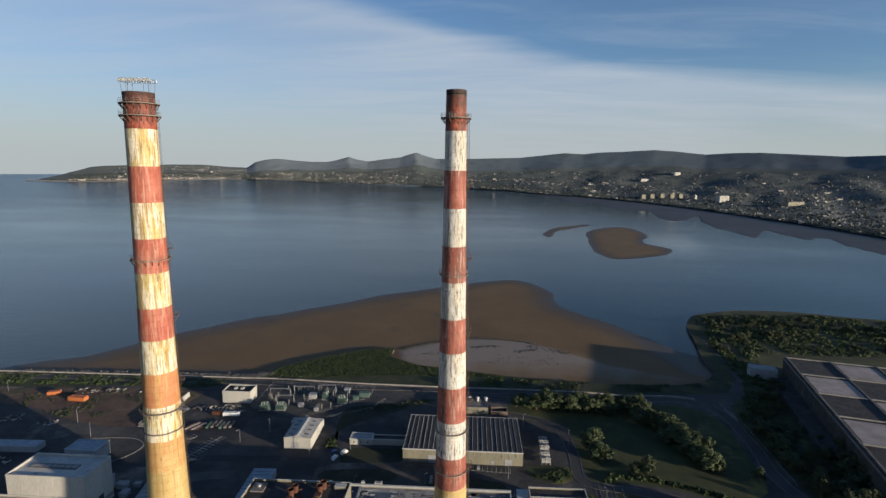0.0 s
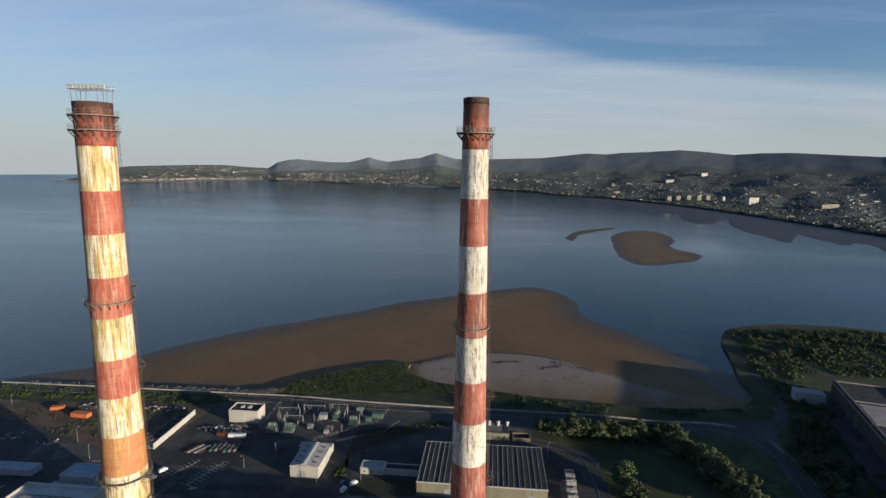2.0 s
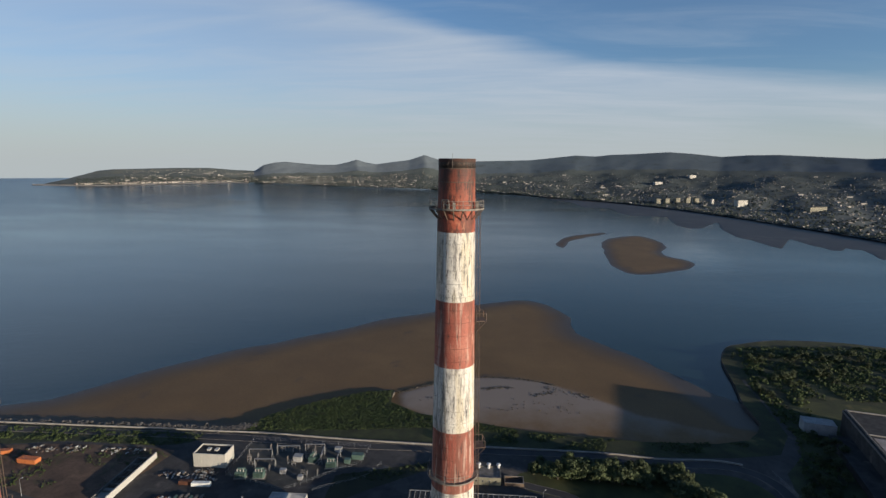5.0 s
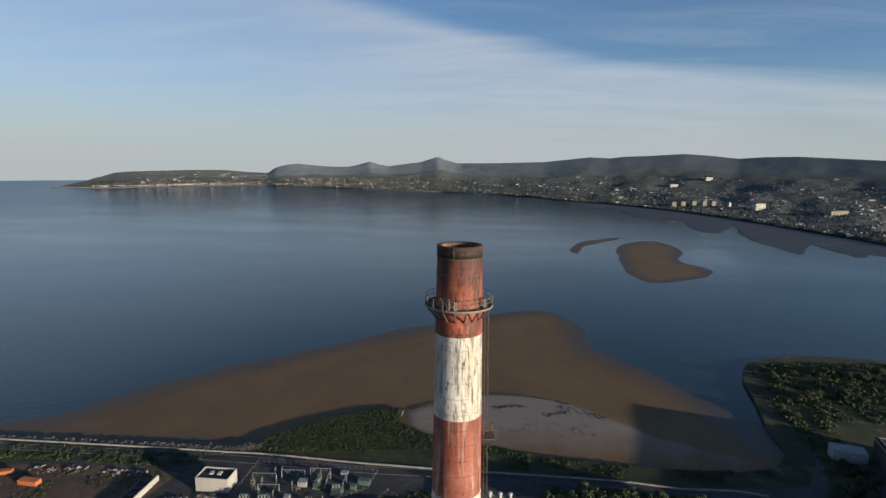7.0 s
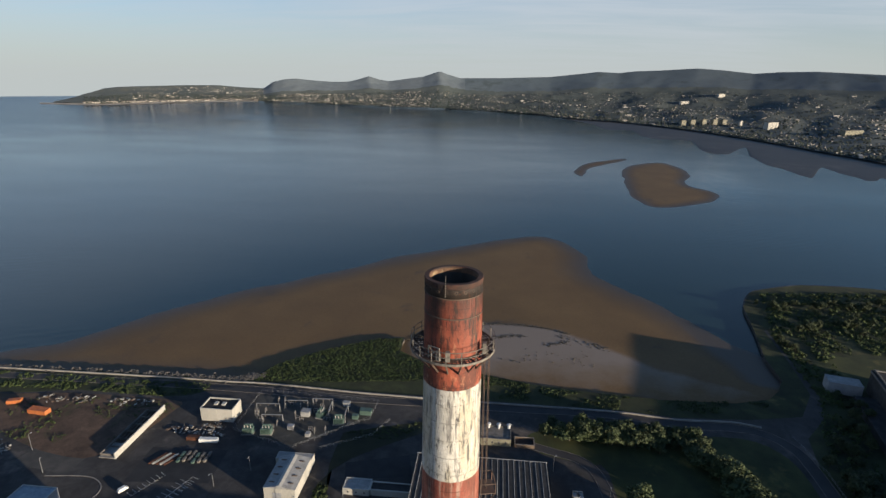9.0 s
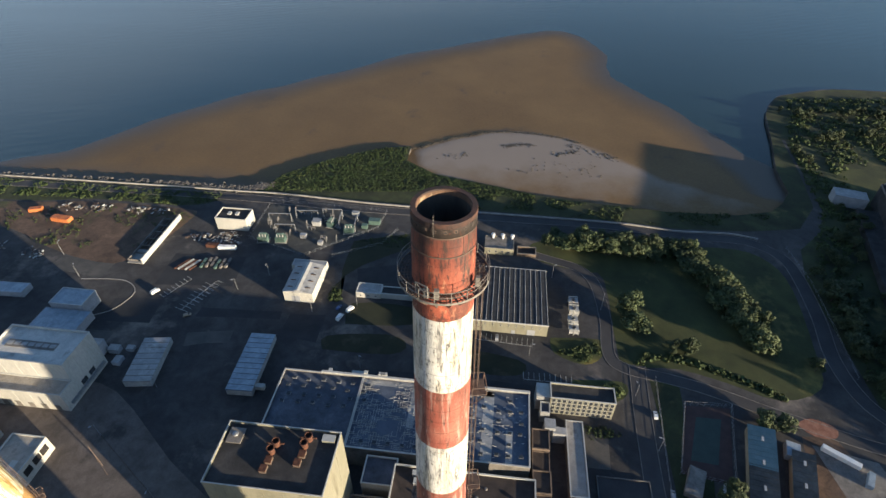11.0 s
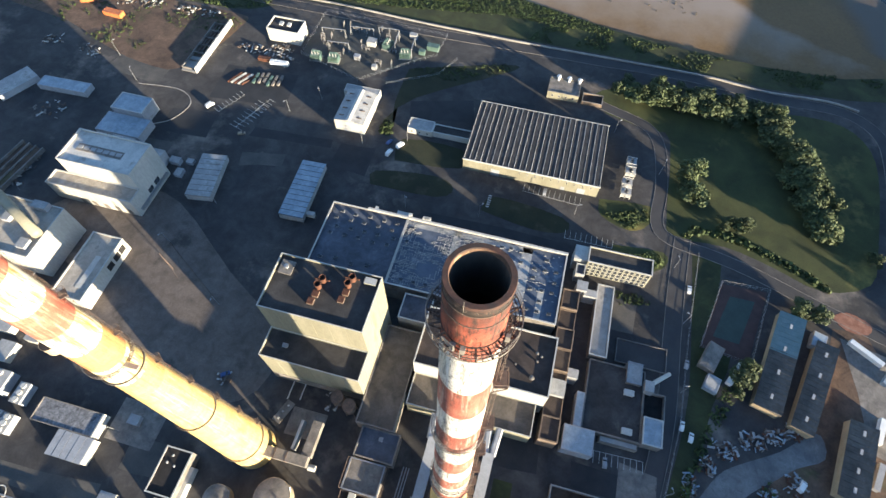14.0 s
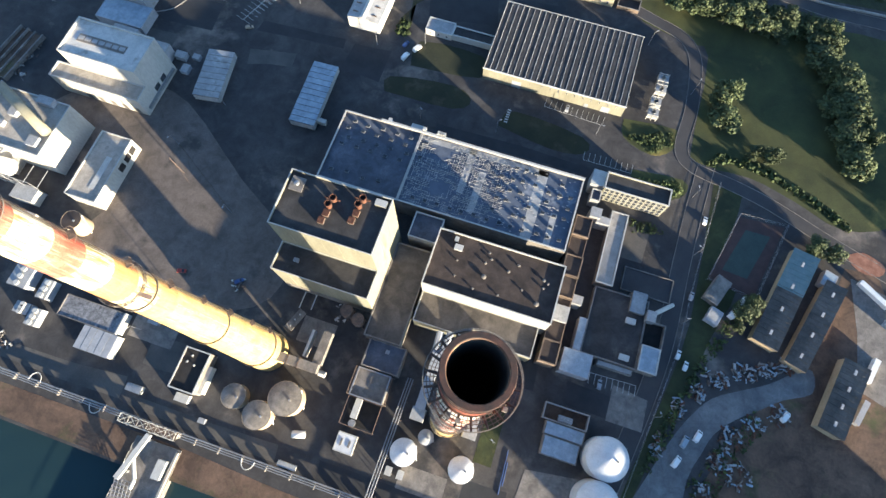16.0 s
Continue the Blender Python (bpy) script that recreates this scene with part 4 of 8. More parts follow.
surface("lawn_4", [(-76, 170), (-76, 187), (-40, 188), (-38, 174)], ROUGH_GRASS, "shaded lawn beside the white shed", "grass", 0.03)
surface("lawn_5", [(-20, 149), (-14, 160), (24, 156), (27, 147), (10, 144)], ROUGH_GRASS, "oval grass island in front of the turbine hall", "grass", 0.04)
surface("lawn_6", [(42, 174), (70, 176), (70, 164), (60, 157), (44, 163)], LAWN, "planted grass island by the car park", "grass", 0.05)
surface("lawn_7", [(52, 146), (78, 148), (80, 140), (70, 134), (54, 140)], LAWN, "planted grass island by the office", "grass", 0.05)
surface("lawn_8", [(93, 153), (108, 152), (103, 108), (112, 98), (104, 72), (98, 45), (90, 20), (82, -10), (78, -10), (92, 60), (94, 100)], GRASS, "rough grass strip along the works road", "grass", 0.03)
surface("park_land", [(206, 110), (206, 240), (216, 275), (240, 300), (252, 330), (262, 420), (275, 500), (300, 540), (340, 560), (440, 560), (520, 535), (890, 505), (890, 60), (206, 60)], GRASS, "dark green rough grassland and scrub beyond the road", "grass", 0.03, 0)
surface("meadow", [(275, 372), (292, 395), (420, 380), (420, 345), (310, 345)], LAWN, "bright mown grass beyond the large works building", "grass", 0.06)
surface("gravel_yard_2", [(76, -24), (84, -4), (91, 14), (96, 26), (102, 37), (109, 46), (120, 53), (132, 60), (143, 69), (150, 72), (151, 62), (139, 55), (129, 47), (120, 40), (112, 31), (108, 21), (104, 9), (100, -24)], GRAVEL, "pale blue-grey gravel track between scrap heaps", "gravel", 0.05)
surface("works_yard", [(100, -20), (200, -20), (205, 60), (175, 128), (160, 126), (150, 80), (118, 30)], SOIL, "brown works yard of trodden earth", "ground", 0.025, 0)
surface("yard_slab", [(163, 122), (190, 116), (196, 84), (182, 66), (170, 70), (168, 96)], OLD_CONCRETE, "pale concrete slab of the works yard", "slab", 0.045, 0)
surface("brick_rubble", [(160, 133), (168, 137), (178, 133), (176, 127), (166, 127)], CLAY, "spread of broken red brick beside the road", "rubble", 0.12)
surface("slab_1", [(38, -8), (66, -4), (62, -50), (34, -50)], OLD_CONCRETE, "grey concrete slab", "slab", 0.066, 0)
surface("slab_2", [(66, 22), (82, 22), (82, 36), (66, 38)], OLD_CONCRETE, "grey concrete slab with patches", "slab", 0.062, 0)
surface("quay_bank", [(-420, -46), (-100, -46), (-60, -48), (60, -50), (60, -58), (-128, -59), (-420, -56)], SOIL, "brown earth bank above the dock", "bank", 0.03, 0)
surface("court_surround", [(108, 137), (130, 138), (120, 97), (98, 100)], BRICK_RED, "dark red surround of a tarmac ball court", "court", 0.06, 0)
surface("court", [(112, 131), (124, 131), (116, 106), (104, 107)], COURT, "green tarmac ball court", "court", 0.075, 0)

ROAD_LINE = [(-420, 284), (-200, 288), (-100, 285), (-22, 286), (25, 286), (63, 287), (100, 286), (136, 281), (172, 281), (189, 276), (200, 264), (203, 247), (201, 210), (196, 177), (200, 150), (215, 130), (240, 90), (262, 40)]
tagged(part("road", ribbon(ROAD_LINE, 8.0, -0.2, 0.07), ROAD), "grey asphalt coast road bending round the park", "road", kind="structure")
for off in (4.1, -4.1):
    tagged(part("kerb", ribbon(ROAD_LINE, 0.3, -0.2, 0.2, off), OLD_CONCRETE), "worn concrete kerb along the coast road", "kerb", kind="structure")
ACCESS = [(30, 248), (45, 243), (63, 236), (72, 222), (75, 192), (74, 166), (82, 157), (103, 153), (123, 148), (150, 138), (168, 132), (190, 125), (205, 122)]
tagged(part("access_road", ribbon(ACCESS, 6.5, -0.2, 0.055), ROAD), "asphalt works road past the park", "road", kind="structure")
YARD_ROAD = [(88, 160), (86, 130), (85, 100), (84, 60), (78, 20), (70, -20), (66, -50)]
tagged(part("works_road", ribbon(YARD_ROAD, 8, -0.2, 0.05), ROAD), "asphalt road beside the power station", "road", kind="structure")
for line, off in ((ACCESS, 3.4), (ACCESS, -3.4), (YARD_ROAD, 4.2), (YARD_ROAD, -4.2)):
    tagged(part("kerb", ribbon(line, 0.28, -0.2, 0.16, off), OLD_CONCRETE), "worn concrete kerb along the works road", "kerb", kind="structure")
# patches of newer and older surfacing about the yards
PATCH_DARK = material("fresh_asphalt_patch", (0.014, 0.015, 0.017), (0.027, 0.027, 0.029), 0.1, 2.0, 0.85, 0.08)
PATCH_PALE = material("bleached_asphalt_patch", (0.050, 0.048, 0.046), (0.090, 0.082, 0.072), 0.08, 1.5, 0.92, 0.1, stain=(0.045, 0.043, 0.042), stain_scale=0.06, stain_at=0.56)
# worn yard surface in a lighter brown: low sun on the ground painted in
SUNLIT_YARD = mottle(material("worn_sunlit_yard", (0.085, 0.070, 0.060), (0.135, 0.110, 0.094), 0.05, 1.2, 0.92, 0.1, stain=(0.055, 0.047, 0.042), stain_scale=0.05, stain_at=0.55), 0.14, 0.7, 1.35)
surface("concrete_apron", [(-252, 84), (-232, 106), (-209, 114), (-180, 110), (-134, 78), (-97, 54), (-95, 26), (-120, 12), (-160, 14), (-196, 22), (-192, 48), (-228, 66)], SUNLIT_YARD, "worn brown-grey ground west of the chimneys with sunlight painted in", "ground", 0.0065)
rp = random.Random(77)
for i, (x, y, w, d, turn, pale) in enumerate(((-150, 150, 26, 9, 12, 1), (-205, 165, 30, 20, 4, 0), (-140, 170, 50, 6, 3, 0), (-100, 165, 22, 20, 0, 0), (-60, 215, 40, 18, 14, 0),
                                               (-20, 228, 30, 12, 5, 0), (30, 210, 14, 40, 4, 0), (-10, 138, 80, 5, 0, 0), (-90, 110, 14, 30, 0, 0), (-180, 205, 50, 30, 4, 0), (-260, 200, 40, 18, -6, 1), (60, 107, 14, 20, 0, 1), (62, 28, 30, 10, 0, 0), (20, 30, 24, 12, 0, 0),
                                               (-100, -35, 70, 6, 0, 1), (-170, -32, 60, 8, 1, 1), (-20, -36, 50, 8, 0, 0), (-130, -12, 16, 14, 0, 1), (24, -30, 18, 20, 0, 0), (-215, 140, 20, 16, 0, 1))):
    c, s = math.cos(radians(turn)), math.sin(radians(turn))
    pts = [(x + a * w / 2 * c - b * d / 2 * s + rp.uniform(-1, 1), y + a * w / 2 * s + b * d / 2 * c + rp.uniform(-1, 1)) for a, b in ((-1, -1), (0, -1), (1, -1), (1, 1), (0.1, 1), (-1, 1))]
    surface("asphalt_patch", pts, PATCH_PALE if pale else PATCH_DARK, "bleached worn patch of yard asphalt" if pale else "dark newer patch of yard asphalt", "ground", 0.008 + 0.0007 * i, 0)
WALL_LINE = [(-420, 293), (-251, 295.5), (-195, 295.5), (-156, 296), (-96, 292.5), (-61, 291.5), (-14, 290.5), (25, 290.5), (93, 290), (118, 287.5), (136, 285.5), (172, 287), (190, 283)]
tagged(part("sea_wall", ribbon(WALL_LINE, 0.8, -0.5, 1.1), CONCRETE), "long low pale concrete sea wall", "wall", kind="structure")
LOOP = [(-252, 187), (-225, 189), (-212, 180), (-216, 165), (-226, 158)]
tagged(part("kerb_loop", ribbon(LOOP, 0.5, -0.2, 0.15), CONCRETE), "curved concrete kerb in the yard", "kerb", kind="structure")


def rocks(name, line, count, spread, label, seed):
    """Boulders tipped along a line, past counting."""
    rr, sh = random.Random(seed), Shape()
    pts = smooth_line([(*p, 0) for p in line], 10)
    for i in range(count):
        p = pts[rr.randrange(len(pts))]
        x, y, s = p.x + rr.gauss(0, spread) + rr.uniform(-4, 4), p.y + rr.gauss(0, spread), rr.uniform(0.6, 1.7)
        v = [(x + s * rr.uniform(.5, 1) * math.cos(a), y + s * rr.uniform(.5, 1) * math.sin(a), z) for z in (-1.6, 0.25 * s) for a in (0.3, 1.6, 2.9, 4.2, 5.5)]
        v.append((x, y, 0.6 * s))
        sh.add(v, [(i, (i + 1) % 5, 5 + (i + 1) % 5, 5 + i) for i in range(5)] + [(5 + i, 5 + (i + 1) % 5, 10) for i in range(5)])
    return tagged(part(name, sh, SHINGLE, kind="stuff"), label, "rocks")


rocks("rock_armour", SHORE[1:5], 700, 2.0, "grey boulders along the foot of the sea wall", 3)


# ---- chimneys ----
BANDS = [207.5, 197.3, 187.4, 177.6, 167.7, 158.1, 148.1, 138.8, 129.0, 119.0, 108.6, 99.4]


RAIL = material("weathered_railing", (0.12, 0.105, 0.09), (0.22, 0.20, 0.17), 1.2, 5, 0.7, 0.05)


def ring_walk(parent, z, r_in, width, name="gallery", rail=1.15, posts=16, struts=True, mat=DARK_STEEL, low=1.0, rails=RAIL):
    """A steel gallery round a stack: deck, brackets, posts and rails."""
    deck = Shape().lathe([(r_in + .02, z - .10), (r_in + .12, z - .10), (r_in + .12, z + .01), (r_in + .02, z + .01)], 40, True)
    for k in range(1, 5):
        rk_ = r_in + .1 + (width - .14) * k / 4
        deck.lathe([(rk_ - .035, z - .06), (rk_ + .035, z - .06), (rk_ + .035, z + .01), (rk_ - .035, z + .01)], 40, True)
    for k in range(int(14 * (r_in + width))):
        t = 2 * math.pi * k / int(14 * (r_in + width))
        c, q = math.cos(t), math.sin(t)
        u, v, w_ = r_in + .05, r_in + width - .05, .03
        deck.add([(u * c + w_ * q, u * q - w_ * c, z - .05), (v * c + w_ * q, v * q - w_ * c, z - .05), (v * c - w_ * q, v * q + w_ * c, z - .05), (u * c - w_ * q, u * q + w_ * c, z - .05),
                  (u * c + w_ * q, u * q - w_ * c, z + .004), (v * c + w_ * q, v * q - w_ * c, z + .004), (v * c - w_ * q, v * q + w_ * c, z + .004), (u * c - w_ * q, u * q + w_ * c, z + .004)],
                 [(0, 3, 2, 1), (4, 5, 6, 7), (0, 1, 5, 4), (1, 2, 6, 5), (2, 3, 7, 6), (3, 0, 4, 7)])
    g = part(name, deck, mat, parent, "dark rusty steel grating gallery with a thin railing")
    ro = r_in + width - .06
    for h in ((rail, rail * .55) if rail > 0.6 else (rail,)):
        part("rail", Shape().lathe([(ro - .022, z + h - .022), (ro + .022, z + h - .022), (ro + .022, z + h + .022), (ro - .022, z + h + .022)], 40, True), rails, g)
    part("toe_board", Shape().lathe([(ro + .03, z - .12), (ro + .075, z - .12), (ro + .075, z + .10), (ro + .03, z + .10)], 40, True), rails, g)
    for i in range(posts):
        t = 2 * math.pi * (i + .3) / posts
        c, s = math.cos(t), math.sin(t)
        part("post", Shape().bar((ro * c, ro * s, z), (ro * c, ro * s, z + rail), .032, 4), rails, g)
        if struts:
            br = Shape().bar(((r_in + width * .95) * c, (r_in + width * .95) * s, z - .1), ((r_in + .05) * c, (r_in + .05) * s, z - 1.5 * low), .09, 4)
            br.bar((r_in * c, r_in * s, z - .1), ((r_in + width) * c, (r_in + width) * s, z - .1), .09, 4)
            part("bracket", br, mat, g)
    return g


def stack_ladder(parent, radius_at, z0, z1, ang, rest=20.0):
    """A caged ladder up the shaft with rest platforms."""
    c, s = math.cos(ang), math.sin(ang)
    side = Vector((-s, c, 0))
    lad, cage = Shape(), Shape()

    def at(z, out, off):
        r = radius_at(z) + out
        return Vector((r * c, r * s, z)) + side * off
    z = z0
    while z < z1:
        zn = min(z + 4, z1)
        for off in (-.28, .28):
            lad.bar(at(z, .35, off), at(zn, .35, off), .03, 4)
        for off in (-.35, 0.0, .35):
            cage.bar(at(z, .78, off), at(zn, .78, off), .02, 4)
        for k in range(2):
            zz = z + 2 * k
            if zz < z1:
                lad.bar(at(zz, .35, -.28), at(zz, .35, .28), .03, 4)
                cage.bar(at(zz, .3, -.5), at(zz, .65, -.45), .022, 4)
                cage.bar(at(zz, .65, -.45), at(zz, .85, 0), .022, 4)
                cage.bar(at(zz, .85, 0), at(zz, .65, .45), .022, 4)
                cage.bar(at(zz, .65, .45), at(zz, .3, .5), .022, 4)
        z = zn
    ladder = part("ladder", lad, DARK_STEEL, parent, "caged steel ladder")
    part("ladder_cage", cage, DARK_STEEL, ladder, kind="stuff")
    z = z0 + rest
    while z < z1 - 3:
        p = Shape()
        q = [at(z, .05, -1.0), at(z, 1.6, -1.0), at(z, 1.6, 1.0), at(z, .05, 1.0)]
        p.add([v for v in q] + [v + Vector((0, 0, .12)) for v in q], [(3, 2, 1, 0), (4, 5, 6, 7), (0, 1, 5, 4), (1, 2, 6, 5), (2, 3, 7, 6), (3, 0, 4, 7)])
        for k in (0, 1, 2, 3):
            p.bar(q[k], q[k] + Vector((0, 0, 1.2)), .05, 4)
        for k in ((0, 1), (1, 2), (2, 3)):
            p.bar(q[k[0]] + Vector((0, 0, 1.2)), q[k[1]] + Vector((0, 0, 1.2)), .05, 4)
        p.bar(q[1], at(z - 1.6, 0, -1.0), .06, 4); p.bar(q[2], at(z - 1.6, 0, 1.0), .06, 4)
        part("rest_platform", p, DARK_STEEL, parent, kind="stuff")
        z += rest


def chimney(name, x, y, radii, inner, top, label, band_white, crown=0.0, faded_and_overexposed=()):
    """A tapering concrete stack with painted bands; radii: (height, radius) rows from the ground up."""
    ob = thing(name, (x, y, 0), label, "chimney", "power station chimneys")
    hs, rs = [p[0] for p in radii], [p[1] for p in radii]

    def radius_at(z):
        return float(np.interp(z, hs, rs))
    edges = [top] + BANDS[1:]
    for k in range(len(edges) - 1):
        hi, lo = edges[k], edges[k + 1]
        mat = (SOOTED_RED if k == 0 else PAINT_RED_SOOTY if crown else PAINT_RED) if k % 2 == 0 else band_white
        mat = faded_and_overexposed[k - 8] if faded_and_overexposed and k in (8, 10) else mat
        prof = [(radius_at(lo + (hi - lo) * i / 4), lo + (hi - lo) * i / 4) for i in range(5)]
        if k == 0:
            prof = prof[:-1] + [(radius_at(hi) + 0.0, hi - max(1.0, crown))]
        part("painted_band", Shape().lathe(prof, 56), mat, ob, "red painted band with rust runs" if k % 2 == 0 else "white painted band with rust runs", smooth=True)
    rt = radius_at(top)
    if crown:
        part("sooty_crown", Shape().lathe([(rt, top - crown), (rt + .03, top - crown), (rt + .03, top - .5)], 56), SOOT_CROWN, ob, "soot-blackened top course", smooth=True)
        for i in range(20):
            t = 2 * math.pi * (i + .5) / 20
            d = Vector((math.cos(t), math.sin(t), 0))
            hole = Shape().bar(d * (rt - .1) + Vector((0, 0, top - .75)), d * (rt + .05) + Vector((0, 0, top - .75)), .10, 10)
            part("vent_hole", hole, BLACK, ob)
            part("hole_ring", Shape().bar(d * (rt - .1) + Vector((0, 0, top - .75)), d * (rt + .042) + Vector((0, 0, top - .75)), .15, 10), DARK_STEEL, ob)
    part("rim", Shape().lathe([(rt, top - max(.5, 1.0 - crown)), (rt + .05, top - max(.45, .95 - crown)), (rt + .06, top - .06), (rt + .03, top), (inner + .06, top), (inner + .02, top - .12)], 56), RIM_RUST, ob, "rusty rim of the mouth", smooth=False)
    part("liner_lip", Shape().lathe([(inner + .02, top - .12), (inner, top - .16), (inner - .005, top - .55)], 56), LINER, ob, "rusty brick lip of the flue liner with sunlit patches painted in", smooth=False)
    part("flue_lining", Shape().lathe([(inner - .005, top - .55), (inner - .03, top - 7)], 48), FLUE_LINING, ob, "grey sooted lining of the mouth", smooth=True)
    part("flue", Shape().lathe([(inner - .03, top - 7), (inner - .05, top - 25), (0.01, top - 25.2)], 48), BLACK, ob, "black sooty inside of the flue", smooth=True)
    n = 12
    prof = [(radius_at(BANDS[-1] * i / n), BANDS[-1] * i / n) for i in range(n + 1)]
    part("concrete_shaft", Shape().lathe(prof, 64), STACK_CONCRETE, ob, "ochre bare concrete lower shaft", smooth=True)
    return ob, radius_at


R_RADII = [(0, 6.9), (20, 6.45), (45, 5.9), (73, 5.25), (94.5, 4.6), (107, 4.28), (126, 3.88), (147.5, 3.42), (167, 3.12), (187.6, 2.85), (197, 2.73), (207.5, 2.57)]
slim, slim_r = chimney("chimney", 0, 0, R_RADII, 2.14, 207.5, "tall slim red and white banded concrete chimney, sooty at the top", PAINT_WHITE_SOOTY, 1.3)
ring_walk(slim, 200.6, slim_r(200.6), 1.25, posts=18)
ring_walk(slim, 160.0, slim_r(160), 0.7, "walkway", 1.1, 16, False, mat=OLD_CONCRETE)
ring_walk(slim, 116.0, slim_r(116), 0.7, "walkway", 1.1, 16, False, mat=OLD_CONCRETE)
ring_walk(slim, 104.0, slim_r(104), 0.5, "walkway", 0.5, 20, False, mat=OLD_CONCRETE)
ring_walk(slim, 56.0, slim_r(56), 0.6, "walkway", 0.5, 20)
for z in (206.15, 204.3):
    part("steel_band", Shape().lathe([(slim_r(z), z - .05), (slim_r(z) + .06, z - .05), (slim_r(z) + .06, z + .05), (slim_r(z), z + .05)], 48, True), DARK_STEEL, slim)
stack_ladder(slim, slim_r, 4, 201, radians(12))
part("lightning_rod", Shape().bar((-.5, -2.64, 206.3), (-.5, -2.62, 208.3), .018, 5), RAIL, slim, "thin steel lightning rod")
part("upper_ladder", Shape().bar((1.75, -1.95, 200.7), (1.72, -1.9, 207.2), .04, 4).bar((2.1, -1.6, 200.7), (2.06, -1.58, 207.2), .04, 4), DARK_STEEL, slim)
part("hanging_frame", Shape().bar((-1.9, -2.9, 200.7), (-1.9, -2.9, 201.9), .06, 4).bar((-.9, -3.4, 200.7), (-.9, -3.4, 201.9), .06, 4).bar((-1.9, -2.9, 201.9), (-.9, -3.4, 201.9), .06, 4).bar((-1.9, -2.9, 200.8), (-.9, -3.4, 201.9), .05, 4).bar((-1.9, -2.9, 201.9), (-.9, -3.4, 200.8), .05, 4), RAIL, slim, "small tilted steel frame on the gallery")
# boxes on the top gallery
for a, w, h in ((-108, .45, .7), (-93, .4, .9), (-25, .35, 1.0)):
    c, s = math.cos(radians(a)), math.sin(radians(a))
    rr = slim_r(200.6) + .6
    part("equipment_box", Shape().box(rr * c - w / 2, rr * c + w / 2, rr * s - w / 2, rr * s + w / 2, 200.64, 200.64 + h), RAIL, slim, "small rusty equipment box")

L_RADII = [(0, 9.0), (15, 8.5), (40, 7.5), (65, 6.5), (88, 5.65), (105, 5.2), (127, 4.8), (147, 4.45), (167, 4.2), (187, 4.0), (207.5, 3.9)]
stout, stout_r = chimney("chimney", -85.5, 3.5, L_RADII, 3.2, 206.9, "tall stout red and white banded chimney with ochre concrete below", PAINT_WHITE, faded_and_overexposed=(RED_OVEREXPOSED, None, OCHRE_FADED))
ring_walk(stout, 204.0, stout_r(204), 1.1, posts=18)
ring_walk(stout, 200.8, stout_r(200), 1.2, posts=18)
ring_walk(stout, 161.7, stout_r(161), 1.0, "walkway", 1.1, 18)
ring_walk(stout, 117.4, stout_r(117), 1.0, "walkway", 1.1, 18)
ring_walk(stout, 111.0, stout_r(111), 0.5, "walkway", 0.35, 24, False)
ring_walk(stout, 65.7, stout_r(65.7), 0.6, "walkway", 0.5, 26)
ring_walk(stout, 18.5, stout_r(18.5), 0.6, "walkway", 0.5, 30)
stack_ladder(stout, stout_r, 4, 204, radians(52))
part("side_platform", Shape().box(5.0, 8.6, -1.6, -.4, 117.3, 117.5).bar((8.5, -1.6, 117.4), (8.5, -1.6, 118.6), .06).bar((5, -1.6, 118.6), (8.6, -1.6, 118.6), .06).bar((5.2, -1, 115.4), (8.4, -1, 117.3), .08), GALV, stout, "pale steel side platform")
# the rack over the mouth: a long truss with hoods
rack = Shape()
for y in (-1.6, 1.6):
    for z in (209.7, 210.5):
        rack.bar((-4.4, y, z), (4.4, y, z - .1), .07, 4)
    for i in range(13):
        x = -4.3 + 8.6 * i / 12
        rack.bar((x, y, 209.7), (x, y, 210.5), .045, 4)
for i in range(7):
    x = -4.3 + 8.6 * i / 6
    rack.bar((x, -1.6, 209.7), (x, 1.6, 209.7), .05, 4)
for x in (-3.7, -2.4, 2.4, 3.7):
    for y in (-1.3, 1.3):
        if math.hypot(x, y) < 4.1:
            rack.bar((x, y, 206.8), (x * 1.05, y * 1.2, 209.7), .07, 4)
rk = part("roof_rack", rack, GALV, stout, "pale steel lattice rack over the chimney mouth")
for i in range(10):
    x = -4.1 + 8.2 * i / 9
    part("vane", Shape().box(x - .3, x + .3, -1.75, -1.45, 209.75, 210.45), TRIM, rk)


